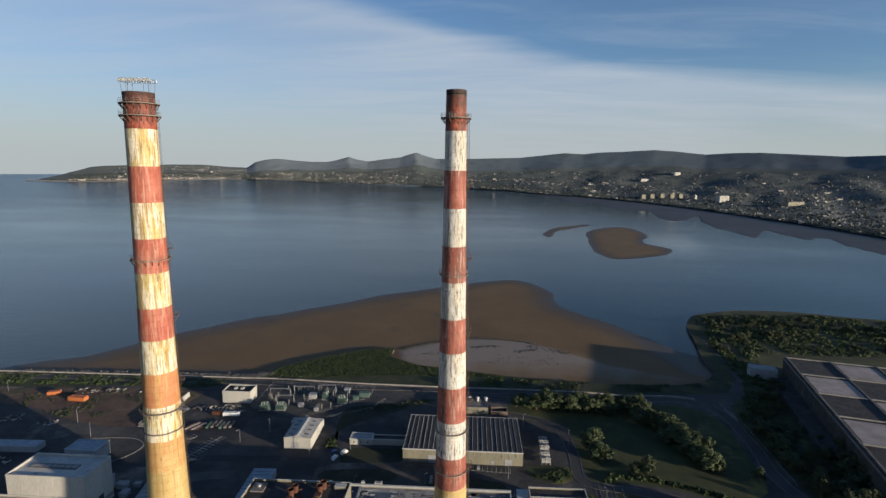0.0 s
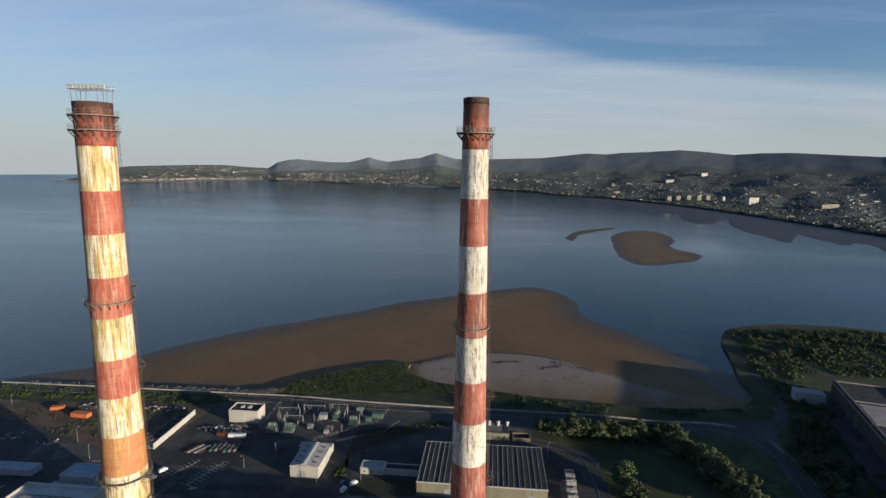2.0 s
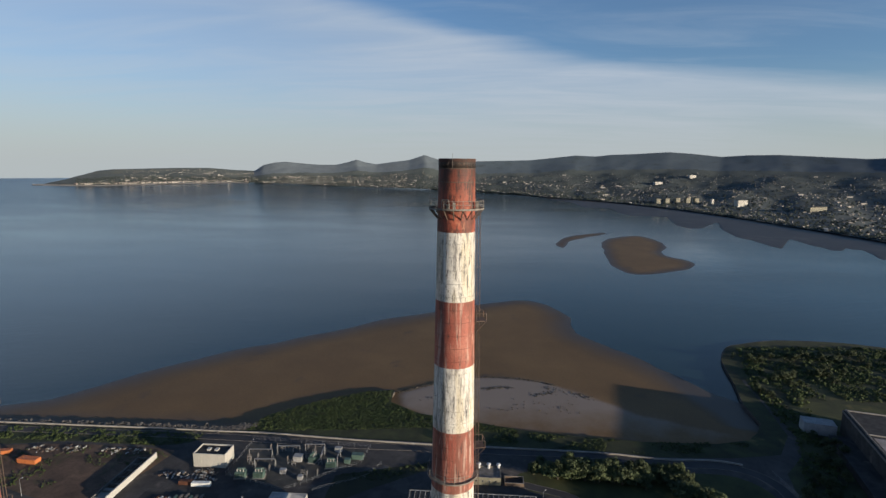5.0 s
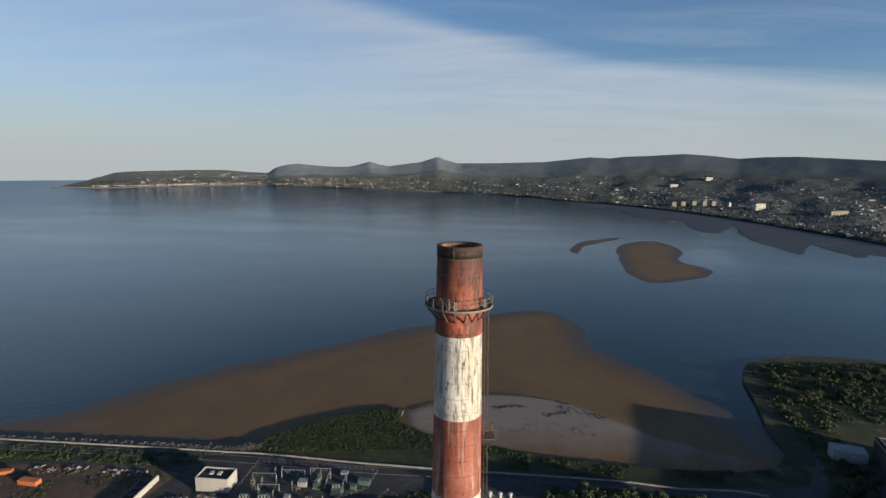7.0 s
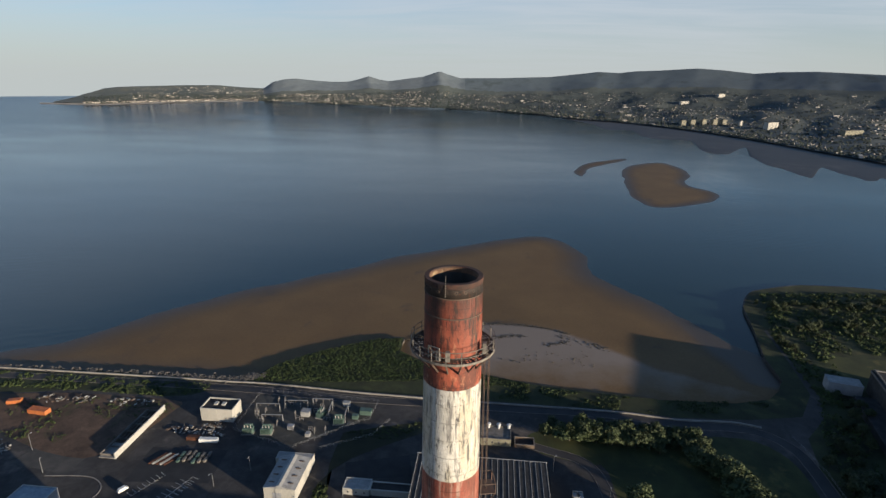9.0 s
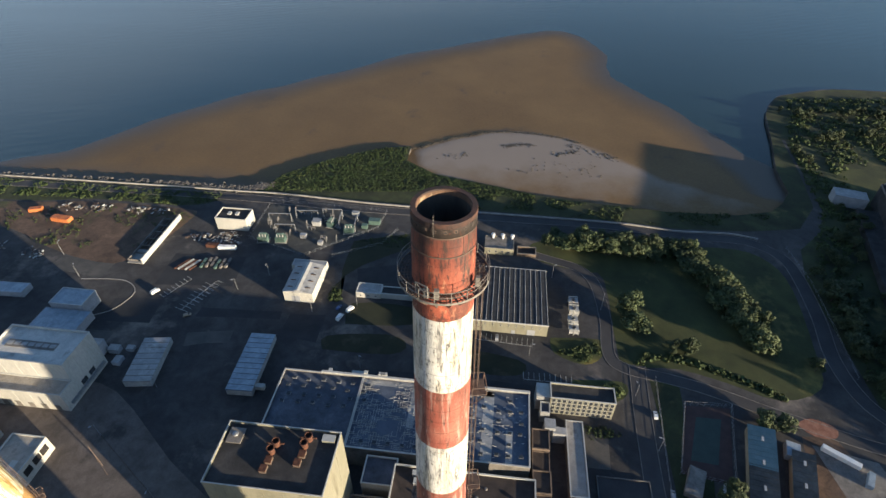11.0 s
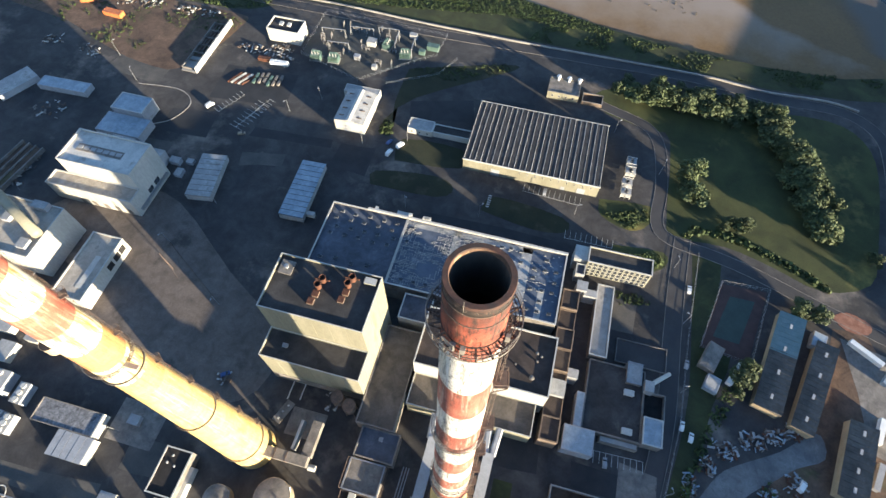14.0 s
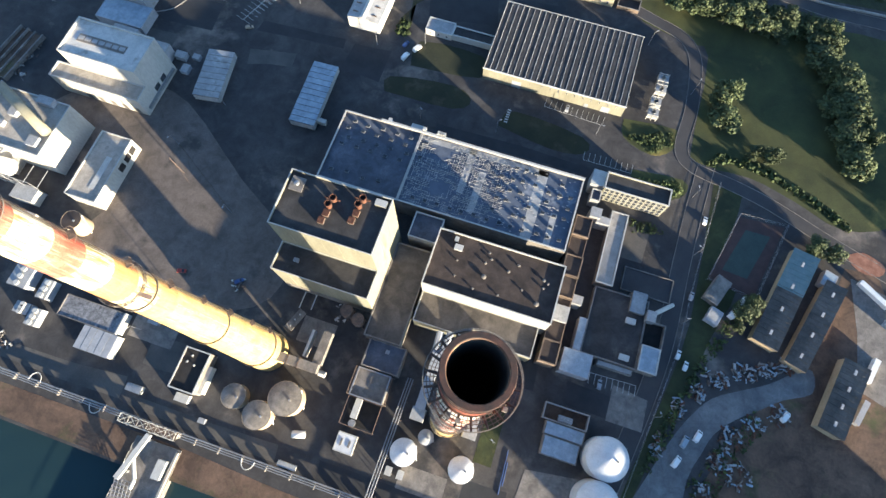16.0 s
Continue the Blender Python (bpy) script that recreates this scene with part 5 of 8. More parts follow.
# ---- buildings ----
def tier(ob, x0, x1, y0, y1, h, wall, roof, z0=0.0, parapet=0.8, trim=TRIM, joint=0.0, open_back=False, lip=0.45):
    """Four walls, a sunk roof and a coping on top, as parts of ob (coordinates relative to it)."""
    t = 0.4
    for a in ((x0, x1, y0, y0 + t), (x0, x1, y1 - t, y1), (x0, x0 + t, y0 + t, y1 - t), (x1 - t, x1, y0 + t, y1 - t)):
        part("wall", Shape().box(*a, z0, h), wall, ob)
    part("roof", Shape().box(x0 + t, x1 - t, y0 + t, y1 - t, h - parapet - .3, h - parapet), roof, ob)
    if trim:
        o, i = .12, lip
        for a in ((x0 - o, x1 + o, y0 - o, y0 + i), (x0 - o, x1 + o, y1 - i, y1 + o), (x0 - o, x0 + i, y0 + i, y1 - i), (x1 - i, x1 + o, y0 + i, y1 - i)):
            part("coping", Shape().box(*a, h + .003, h + .22), trim, ob)
    if joint:
        n = max(2, round((x1 - x0) / joint))
        for k in range(1, n):
            x = x0 + (x1 - x0) * k / n
            part("panel_rib", Shape().box(x - .14, x + .14, y0 - .09, y0 + .02, z0 + .2, h - .02), wall, ob)
        n = max(2, round((y1 - y0) / joint))
        for k in range(1, n):
            y = y0 + (y1 - y0) * k / n
            part("panel_rib", Shape().box(x1 - .02, x1 + .09, y - .14, y + .14, z0 + .2, h - .02), wall, ob)


def hall(name, x0, x1, y0, y1, h, wall, roof, label, category="building", turn=0.0, parapet=0.8, trim=TRIM, joint=0.0, group=""):
    cx, cy = (x0 + x1) / 2, (y0 + y1) / 2
    ob = thing(name, (cx, cy, 0), label, category, group, turn)
    tier(ob, x0 - cx, x1 - cx, y0 - cy, y1 - cy, h, wall, roof, 0, parapet, trim, joint)
    return ob


def windows(ob, face, a0, a1, n, z0, z1, at, mat=GLASS, fill=.6, frame_mat=TRIM):
    """A row of framed windows on the wall at the given plane; face: 'y-' looks towards -y, 'x+' towards +x."""
    for k in range(n):
        s = (a1 - a0) / n
        p, q = a0 + s * (k + .5 - fill / 2), a0 + s * (k + .5 + fill / 2)
        if face == "y-":
            w = part("window", Shape().box(p, q, at - .10, at + .05, z0, z1), frame_mat, ob)
            part("pane", Shape().box(p + .12, q - .12, at - .13, at - .05, z0 + .12, z1 - .12), mat, w)
        else:
            w = part("window", Shape().box(at - .05, at + .10, p, q, z0, z1), frame_mat, ob)
            part("pane", Shape().box(at + .05, at + .13, p + .12, q - .12, z0 + .12, z1 - .12), mat, w)


def roof_box(x, y, z, w, d, h, mat, label, name="roof_unit", category="roof unit", lid=None, group=""):
    ob = thing(name, (x, y, z), label, category, group)
    part("casing", Shape().box(-w / 2, w / 2, -d / 2, d / 2, 0, h), mat, ob)
    part("lid", Shape().box(-w / 2 - .1, w / 2 + .1, -d / 2 - .1, d / 2 + .1, h + .002, h + .14), lid or mat, ob)
    return ob


def cowl(x, y, z, r, h, mat, label, group=""):
    ob = thing("roof_vent", (x, y, z), label, "roof vent", group)
    part("pipe", Shape().frustum(0, 0, 0, h, r * .7, r * .7, 14), mat, ob)
    part("hood", Shape().lathe([(r * .75, h - .1), (r * 1.15, h + .05), (r, h + r * .5), (.02, h + r * .75)], 14), mat, ob)
    return ob


BROWN_WALL = material("brown_render", (0.10, 0.070, 0.050), (0.17, 0.125, 0.092), 0.2, 2, 0.9, 0.1, stain=(0.06, 0.045, 0.035), stain_scale=0.1, stain_at=0.58)
# boiler house one: a tall block with a lower front
bh = thing("boiler_house", (-67.4, 53, 0), "tall cream-clad boiler house with a lower front tier", "building")
tier(bh, -21.6, 21.6, -5.8, 18.5, 51, CREAM, FELT, joint=7.2, lip=.3)
tier(bh, -21.6, 21.6, -18.5, -5.8, 29.5, CREAM, FELT, joint=7.2, lip=.3)
part("plinth", Shape().box(-21.75, 21.75, -18.65, -18.4, 0, 7), OLD_CONCRETE, bh)
for x, y in ((-68.6, 62.6), (-57.4, 66.2)):
    st = thing("flue_stack", (x, y, 50.2), "pair of rusty steel flue stubs on a roof", "flue", "rusty flues on the boiler house")
    for dx, dy in ((-.3, -1.5), (.6, 1.5)):
        part("tube", Shape().lathe([(1.25, 0), (1.25, 3.0), (1.5, 3.0), (1.5, 3.4), (1.15, 3.4), (1.1, 1)], 20), RUST, st).location = (dx, dy, 0)
        part("cap_inside", Shape().frustum(0, 0, 2, 2.1, 1.1, 1.1, 16), BLACK, st).location = (dx, dy, 0)
    part("cross_pipe", Shape().bar((-3.0, 1.2, 1.4), (3.4, 1.6, 1.4), .35, 8), RUST, st)
    for k, yy in enumerate((-4.8, -8.2)):
        part("hatch", Shape().box(-1.3 - .7 * k, 1.1 - .7 * k, yy - 1.3, yy + 1.3, 0, 1.4), DARK_STEEL, st)
        part("hatch_rim", Shape().box(-1.4 - .7 * k, 1.2 - .7 * k, yy - 1.4, yy + 1.4, 1.402, 1.52), RUST, st)
roof_box(-84.5, 66, 50.2, 5.5, 6.0, .5, OLD_CONCRETE, "low concrete plinth on the roof", "roof_plinth", "plinth")
cowl(-84.5, 66, 50.85, 1.0, .6, GALV, "round roof vent on a plinth")
roof_box(-49.6, 68.4, 50.2, 4.6, 2.6, 1.4, CREAM, "cream roof hatch housing", lid=TRIM)
roof_box(-80, 41, 28.7, 2.2, 1.6, 1.0, GALV, "small grey plant box on the lower roof")

# turbine hall with rows of rooflights
th = thing("turbine_hall", (-32.2, 105, 0), "long low turbine hall with blue-grey patched roof and white coping", "building")
tier(th, -60.8, -20.5, -19, 19, 15, OLD_CONCRETE, NAVY_ROOF, lip=.6)
tier(th, -20.5, 60.7, -19, 19, 15, OLD_CONCRETE, BLUE_ROOF, lip=.6)
for x0, x1, y0, y1 in ((4.5, 7.8, -6, 18), (12, 15.5, -14, 8), (39, 44, -18, 18), (-20, 44, 15.2, 18.2), (50, 53, -18, -2)):
    part("pale_roof_strip", Shape().box(x0, x1, y0, y1, 14.1, 14.22), PALE_ROOF, th, "bleached strip of roofing")
part("rear_coping", Shape().box(-42, 60.9, 18.6, 19.7, 15.23, 15.9), TRIM, th)
light = thing("rooflight", (0, 0, -20), "small raised rooflight box on the turbine hall roof", "rooflight", "rooflights on the turbine hall")
part("kerb", Shape().box(-1.0, 1.0, -.7, .7, 0, .75), GALV, light)
part("pane", Shape().box(-.9, .9, -.6, .6, .752, .9), GLASS, light)
spots = [(-88 + 7.4 * c + (0 if r % 2 else 1.5), 119.5 - 4.4 * r) for r in range(4) for c in range(6) if (r, c) != (3, 5)]
spots += [(-88 + 8 * c, 92 + (c % 2)) for c in range(4)]
spots += [(-9 + 5.2 * c, 120 - 6 * r) for r in range(6) for c in range(4) if (c + r) % 5]
spots += [(14 + 5.2 * c, 118 - 5.5 * r) for r in range(6) for c in range(3) if (c * 2 + r) % 4]
spots += [(-46 + 6 * c, 90.2) for c in range(8)]
rg = random.Random(12)
first = True
for x, y in spots:
    m = pose(x + rg.uniform(-.4, .4), y + rg.uniform(-.4, .4), 14.2, 0, 0, rg.uniform(-4, 4))
    if first:
        light.matrix_world = m
        first = False
    else:
        copy_thing(light, m)
lat = Shape()
for i in range(900):
    x, y = rg.uniform(-19.5, 27), rg.uniform(-17.5, 17.5)
    if noise.noise(Vector((x * .07, y * .09, 3))) < -.28:
        continue
    x, y = round(x / 1.15) * 1.15, round(y / .85) * .85
    w, d = (rg.uniform(1.4, 4.6), .13) if rg.random() < .55 else (.13, rg.uniform(1.0, 3.4))
    lat.box(x - w / 2, x + w / 2, y - d / 2, y + d / 2, 14.15, 14.40 + .02 * rg.random())
for i in range(120):
    x, y = rg.uniform(24, 59), rg.uniform(-17, 17)
    lat.box(x - .5, x + .5, y - .10, y + .10, 14.22, 14.4)
part("roof_lattice", lat, TRIM, th, "loose lattice of pale roof battens", kind="stuff")
for x in (-70, -52, -44.6, -43.4, -42.2):
    roof_box(x, 125.5, 0, 1.6, 1.4, 15.8 if x < -60 else 16.6, TRIM, "white vent shaft against the hall wall", "vent_shaft", "vent shaft")
roof_box(-57, 127, 0, 6, 4, 12, PALE_ROOF, "pale rear lift shaft of the turbine hall", "lift_shaft", "shaft", TRIM)

# boiler house two with brown felt roof
b2 = thing("boiler_house", (1, 56, 0), "boiler house with brown felt roof, white front and lower tier", "building")
tier(b2, -28.5, 28.5, -6.5, 20, 24.5, WHITE, BROWN_FELT, joint=14.2)
tier(b2, -28, 25.5, -20.5, -6.5, 12, CREAM, TAN_FELT, trim=TRIM, lip=.3)
for x, y, r in ((6.5, 66, .9), (-4, 66.5, .7), (-2, 69, .7), (-3.5, 71.5, .7), (10, 70, .8), (22, 67, .9), (24, 66, .7), (22.5, 63.5, .7), (-3, 60.5, 1.3), (21.5, 56, 1.3), (-16, 64, .6), (-15, 57, .6), (5, 54.5, .6), (-6, 54, .6), (14, 60, .6)):
    cowl(x, y, 23.7, r * .75, .5, OLD_CONCRETE, "grey mushroom roof vent", "roof vents on the boiler house")
roof_box(-17, 69.5, 23.7, 3.6, 2.4, 1.6, PALE_ROOF, "pale roof plant housing", lid=TRIM)
roof_box(-19, 73, 23.7, 1.6, 2.0, 1.3, PALE_ROOF, "pale roof plant housing", lid=TRIM)

hall("link_block", -42, -28.2, 71.5, 84, 14, PALE_ROOF, NAVY_ROOF, "blue-roofed link block between the boiler houses", trim=TRIM)
hall("mill_annex", -45.5, -28.8, 23, 68, 10.5, OLD_CONCRETE, TAN_FELT, "long low annex with dark flat roof", trim=OLD_CONCRETE)
part("front_strip", Shape().box(8.2, 8.9, -22.6, -6, 8, 10.4), CREAM, bpy.data.objects["mill_annex"])
hall("switch_annex", -42.2, -25.5, 10.5, 22.6, 9, OLD_CONCRETE, NAVY_ROOF, "small annex with slate-blue flat roof", trim=OLD_CONCRETE)
roof_box(-33, 19, 8.2, 1.6, 1.6, 1.0, GALV, "small grey metal roof unit")
pen = hall("filter_house", -42.8, -28, -2.6, 9.6, 8, OLD_CONCRETE, OLD_CONCRETE, "filter house with worn grey roof and steel side frames", trim=GALV)
for s in (-1, 1):
    part("side_frame", Shape().bar((s * 8.4, -6, 8.6), (s * 8.4, 6, 8.6), .15).bar((s * 8.4, -6, 0), (s * 8.4, -6, 8.6), .15).bar((s * 8.4, 6, 0), (s * 8.4, 6, 8.6), .15).bar((s * 8.4, -6, 4.5), (s * 8.4, 6, 4.5), .15), DARK_STEEL, pen)
fr = thing("steel_frame", (-36, -9, 0), "open rusty steel frame over a dark pit", "frame")
part("pit", Shape().box(-6.5, 7.5, -5.2, 5.5, 0.05, .3), BLACK, fr)
part("frame_bars", Shape().bar((-7, -6, 5), (8, -6, 5), .2).bar((-7, 6, 5), (8, 6, 5), .2).bar((-7, -6, 5), (-7, 6, 5), .2).bar((8, -6, 5), (8, 6, 5), .2)
     .bar((-7, -6, 0), (-7, -6, 5), .2).bar((8, -6, 0), (8, -6, 5), .2).bar((-7, 6, 0), (-7, 6, 5), .2).bar((8, 6, 0), (8, 6, 5), .2), DARK_STEEL, fr)
part("white_duct", Shape().box(-3.4, -.6, -2.5, 6.0, 3.5, 5.6), TRIM, fr)
part("fan", Shape().frustum(-2.2, -4.6, 0, 2.6, 1.5, 1.5, 16), GALV, fr)

# brown stepped bays beside boiler house two
for k in range(7):
    y0 = 36 + 10.2 * k
    hall("coal_bay", 29.8, 37.6, y0, y0 + 10, 12 - .8 * (k % 3) + (1.2 if k == 4 else 0), BROWN_WALL, BROWN_FELT, "brown-roofed bunker bay beside the boiler house", trim=None if k % 2 else BROWN_WALL, parapet=.3, group="bunker bays")
for x, y, w, d, h in ((33.5, 58.5, 7.5, 7, 13.4), (40, 68, 5, 4, 9), (38.5, 112, 5, 5, 10), (43, 110, 6, 3.5, 8)):
    roof_box(x, y, 0, w, d, h, PALE_ROOF, "pale rooftop plant housing", "plant_housing", "plant housing")
hall("store", 46.4, 54.4, 80, 117, 6.5, OLD_CONCRETE, CONCRETE, "long narrow store with pale flat roof and white trim", parapet=.35)

# office with a white window grid
of = thing("office_building", (54.5, 129, 0), "four-storey office with a white gridded window front", "building")
tier(of, -15.5, 15.5, -4.5, 4.5, 12.6, CREAM, FELT)
for f in range(4):
    windows(of, "y-", -15.1, 15.1, 12, .6 + 3 * f, 3.1 + 3 * f, -4.5, fill=.74)
roof_box(36.5, 130, 0, 8, 8, 10.5, PALE_ROOF, "pale stair tower beside the office", "stair_tower", "stair tower", TRIM)
hall("annex", 34.5, 39, 119, 125, 8, PALE_ROOF, NAVY_ROOF, "small blue-roofed annex beside the office", trim=TRIM)

# low workshops east of the bunkers
hall("workshop", 47.5, 72.5, 46.5, 78.5, 5, OLD_CONCRETE, FELT, "low workshop with large dark flat roof", trim=OLD_CONCRETE, parapet=.5)
hall("workshop", 59.5, 83, 82, 94, 0.9, OLD_CONCRETE, ROAD, "low walled pen on dark asphalt", trim=None, parapet=.6, category="pen")
hall("blue_shed", 40, 53, 35.4, 46, 8, GREY_METAL, BLUE_PAINT, "shed with pale blue sheet roof", trim=None, parapet=.05)
hall("blue_shed", 43.6, 47, 46.3, 61.5, 7, GREY_METAL, BLUE_PAINT, "narrow lean-to with pale blue sheet roof", trim=None, parapet=.05)
hall("blue_shed", 72.8, 81, 46.4, 58, 7, OLD_CONCRETE, BLUE_PAINT, "square shed with pale blue sheet roof", trim=TRIM, parapet=.2)
hall("grey_shed", 64.2, 70.6, 71.2, 81, 7, OLD_CONCRETE, PALE_ROOF, "small shed with pale grey roof", trim=GALV, parapet=.2)
hall("pen", 73, 82.5, 58.3, 70.5, 3.2, OLD_CONCRETE, BLACK, "dark open pen beside the sheds", "pen", trim=OLD_CONCRETE, parapet=2.4)
hall("wall_shed", 56, 72, 43.6, 46.2, 3.5, OLD_CONCRETE, PALE_ROOF, "long narrow lean-to with pale roof", trim=None, parapet=.05)
ch = thing("conveyor", (73, 72, 0), "pale sheet-clad inclined conveyor", "conveyor")
part("gallery", Shape().add([(-1, -3, 3), (3, -3, 3), (3, 2, 3), (-1, 2, 3), (-1, -3, 8), (3, -3, 8), (3, 2, 8), (-1, 2, 8)], [(0, 3, 2, 1), (4, 5, 6, 7), (0, 1, 5, 4), (1, 2, 6, 5), (2, 3, 7, 6), (3, 0, 4, 7)]), PALE_ROOF, ch)
part("duct", Shape().bar((1, 0, 7.2), (10.5, 9, 4.0), .95, 8), TRIM, ch)
part("leg", Shape().bar((10.5, 9, 0), (10.5, 9, 4), .5), GALV, ch)
part("foot", Shape().bar((1, 0, 0), (1, 0, 3.2), .6), GALV, ch)
for x, y in ((66, 67), (66.5, 50)):
    roof_box(x, y, 4.5, 4.2, 2.4, 1.5, TRIM, "white roof plant unit")

# striped hall
sh_ = thing("machine_hall", (1.75, 197.6, 0), "wide low hall with dark roof ribbed in white and cream walls", "building")
tier(sh_, -38.2, 38.3, -23, 23, 9.0, CREAM, FELT, parapet=.1, trim=None)
for k in range(25):
    x = -37.9 + 75.9 * k / 24
    part("roof_rib", Shape().add([(x - .2, -23.1, 9.0), (x + .2, -23.1, 9.0), (x + .2, 23.1, 9.0), (x - .2, 23.1, 9.0), (x - .12, -23.1, 9.34), (x + .12, -23.1, 9.34), (x + .12, 23.1, 9.34), (x - .12, 23.1, 9.34)],
                                  [(0, 3, 2, 1), (4, 5, 6, 7), (0, 1, 5, 4), (1, 2, 6, 5), (2, 3, 7, 6), (3, 0, 4, 7)]), PALE_ROOF, sh_)
    if k < 24:
        part("roof_panel", Shape().box(x + .24, x + 2.92, -22.9, 22.9, 8.92, 9.1 + .06 * (k % 3)), ROOF_DARK, sh_)
part("eave_board", Shape().box(-38.5, 38.6, -23.5, -23.0, 8.6, 9.3), TRIM, sh_)
part("eave_board", Shape().box(-38.5, 38.6, 23.0, 23.4, 8.6, 9.3), TRIM, sh_)
windows(sh_, "y-", -8, 36, 10, 5.6, 7.6, -23, fill=.14)
part("door", Shape().box(-22, -17, -23.12, -22.9, 0, 5), GREY_METAL, sh_)
part("door", Shape().box(18, 20.2, -23.12, -22.9, 0, 2.6), GREY_METAL, sh_)
part("door", Shape().box(27, 31.4, -23.12, -22.9, 0, 4.2), GREY_METAL, sh_)

sw = hall("white_shed", -75, -60, 192.6, 201.2, 4.2, WHITE, PALE_ROOF, "small white shed with pale flat roof", parapet=.2)
windows(sw, "y-", -7, 7, 3, 1.4, 2.6, -4.3, fill=.25)
hall("white_lean_to", -59.8, -37, 193.4, 200, 4, WHITE, FELT, "white-walled lean-to beside the hall", trim=TRIM, parapet=.3)
ph = hall("pump_house", .6, 20, 244, 257.5, 5.4, CREAM, OLD_CONCRETE, "cream pump house with three white roof cowls", parapet=.4, trim=OLD_CONCRETE)
windows(ph, "y-", -8.5, 8.5, 4, 2.0, 3.6, -6.75, fill=.3)
hall("brick_pen", 22.5, 35, 244, 252, 2.4, BROWN_WALL, BROWN_FELT, "low brown walled pen beside the pump house", "pen", trim=OLD_CONCRETE, parapet=1.2)
for x in (5.6, 12.2, 18.7):
    c = cowl(x, 256, 5.0, 1.3, 2.6, TANK_WHITE, "large white roof cowl on a pipe", "cowls on the pump house")

# cooling frames beside the hall
for k, y in enumerate((180, 187, 195.5, 202.5)):
    cf = thing("cooling_unit", (56.5 - (1.2 if k < 2 else 0), y, 0), "white steel framed cooling unit", "cooling unit", "cooling units beside the hall")
    for dx in (-2.6, 0, 2.6):
        for dy in (-2.4, 2.4):
            part("post", Shape().bar((dx, dy, 0), (dx, dy, 4.2), .18, 5), TRIM, cf)
    for dx in (-1.5, 1.5):
        part("casing", Shape().box(dx - 1.2, dx + 1.2, -2.4, 2.4, 1.2, 3.6), PALE_ROOF, cf)
        part("fan_ring", Shape().lathe([(1.0, 3.6), (1.05, 4.3), (.85, 4.3), (.8, 3.65)], 14), TRIM, cf)
    for dy in (-2.4, 2.4):
        part("beam", Shape().box(-2.8, 2.8, dy - .15, dy + .15, 4.2, 4.5), TRIM, cf)

# white workshop west of the lawn
wk = thing("white_workshop", (-108.3, 197, 0), "white sheet-clad workshop with ridged pale roof", "building")
part("wall", Shape().box(-9, 9, -13, 13, 0, 8.0), WHITE, wk)
part("roof", Shape().gable(-9.3, 9.3, -13.2, 13.2, 8.003, 9.8, "y"), PALE_ROOF, wk)
part("ridge_light", Shape().add([(-1.7, -13, 9.55), (1.7, -13, 9.55), (1.7, 13, 9.55), (-1.7, 13, 9.55), (0, -13, 10.1), (0, 13, 10.1)], [(0, 4, 5, 3), (1, 2, 5, 4), (0, 1, 4), (2, 3, 5)]), TRIM, wk)
for s in (-1, 1):
    for k in range(4):
        part("roof_slot", Shape().box(s * 5.4 - 1.5, s * 5.4 + 1.5, -9.6 + 6 * k, -9.0 + 6 * k, 8.9, 9.25), DARK_STEEL, wk)
for k in range(1, 9):
    part("panel_rib", Shape().box(-9 + 2 * k - .08, -9 + 2 * k + .08, -13.07, -12.98, .2, 8), WHITE, wk)
part("door", Shape().box(-4, 1, -13.12, -12.95, 0, 5), GREY_METAL, wk)
hall("rear_shed", -121.5, -99.5, 210.6, 217, 5.5, WHITE, PALE_ROOF, "pale low shed behind the workshop", trim=None, parapet=.1)

bx = hall("control_building", -189.4, -167, 247.8, 261, 9.6, WHITE, FELT, "white windowless control building with dark flat roof", joint=5.5)
for x in (-181.5, -176):
    roof_box(x, 255, 8.8, 2.2, 3, .9, TRIM, "white metal hatch on a roof")


def ribbed_shed(x, y, w, d, h, turn, roof, label, ribs):
    ob = thing("flat_roof_shed", (x, y, 0), label, "shed", turn=turn)
    part("wall", Shape().box(-w / 2, w / 2, -d / 2, d / 2, 0, h), PALE_ROOF, ob)
    for k in range(ribs):
        a = -d / 2 + d * k / ribs
        part("roof_panel", Shape().box(-w / 2 - .2, w / 2 + .2, a + .1, a + d / ribs - .1, h + .003, h + .25 + .05 * (k % 2)), roof, ob)
        part("seam", Shape().box(-w / 2 - .25, w / 2 + .25, a - .14, a + .14, h + .02, h + .36), NAVY_ROOF if roof == BLUE_PAINT else OLD_CONCRETE, ob)
    return ob


ribbed_shed(-172.7, 129, 14, 29.5, 4, 8.5, PALE_ROOF, "long prefabricated shed with pale flat roof", 8)
ribbed_shed(-117.3, 134.6, 13.4, 38, 4, 2.2, BLUE_PAINT, "long prefabricated shed with pale blue banded roof", 11)
roof_box(-108, 121, 0, 5.2, 2.2, 2.6, TRIM, "small white van parked beside the shed", "white_van", "van")

# white generating hall, west
wg = thing("generator_hall", (-216.7, 113, 0), "white generating hall with pale roof and lower front tier", "building")
tier(wg, -21.4, 21.2, -7.5, 14, 24.5, WHITE, MEMBRANE, parapet=1.0, joint=8)
tier(wg, -29.4, 21.2, -16.5, -7.5, 13, WHITE, BEIGE_ROOF, parapet=.8, joint=8)
part("roof_slot", Shape().box(-16, 10.5, 1.0, 5.5, 23.3, 23.9), OLD_CONCRETE, wg)
for k in range(7):
    part("slot_light", Shape().box(-15.6 + 3.8 * k, -12.6 + 3.8 * k, 2.2, 4.3, 23.902, 24.05), PALE_ROOF, wg)
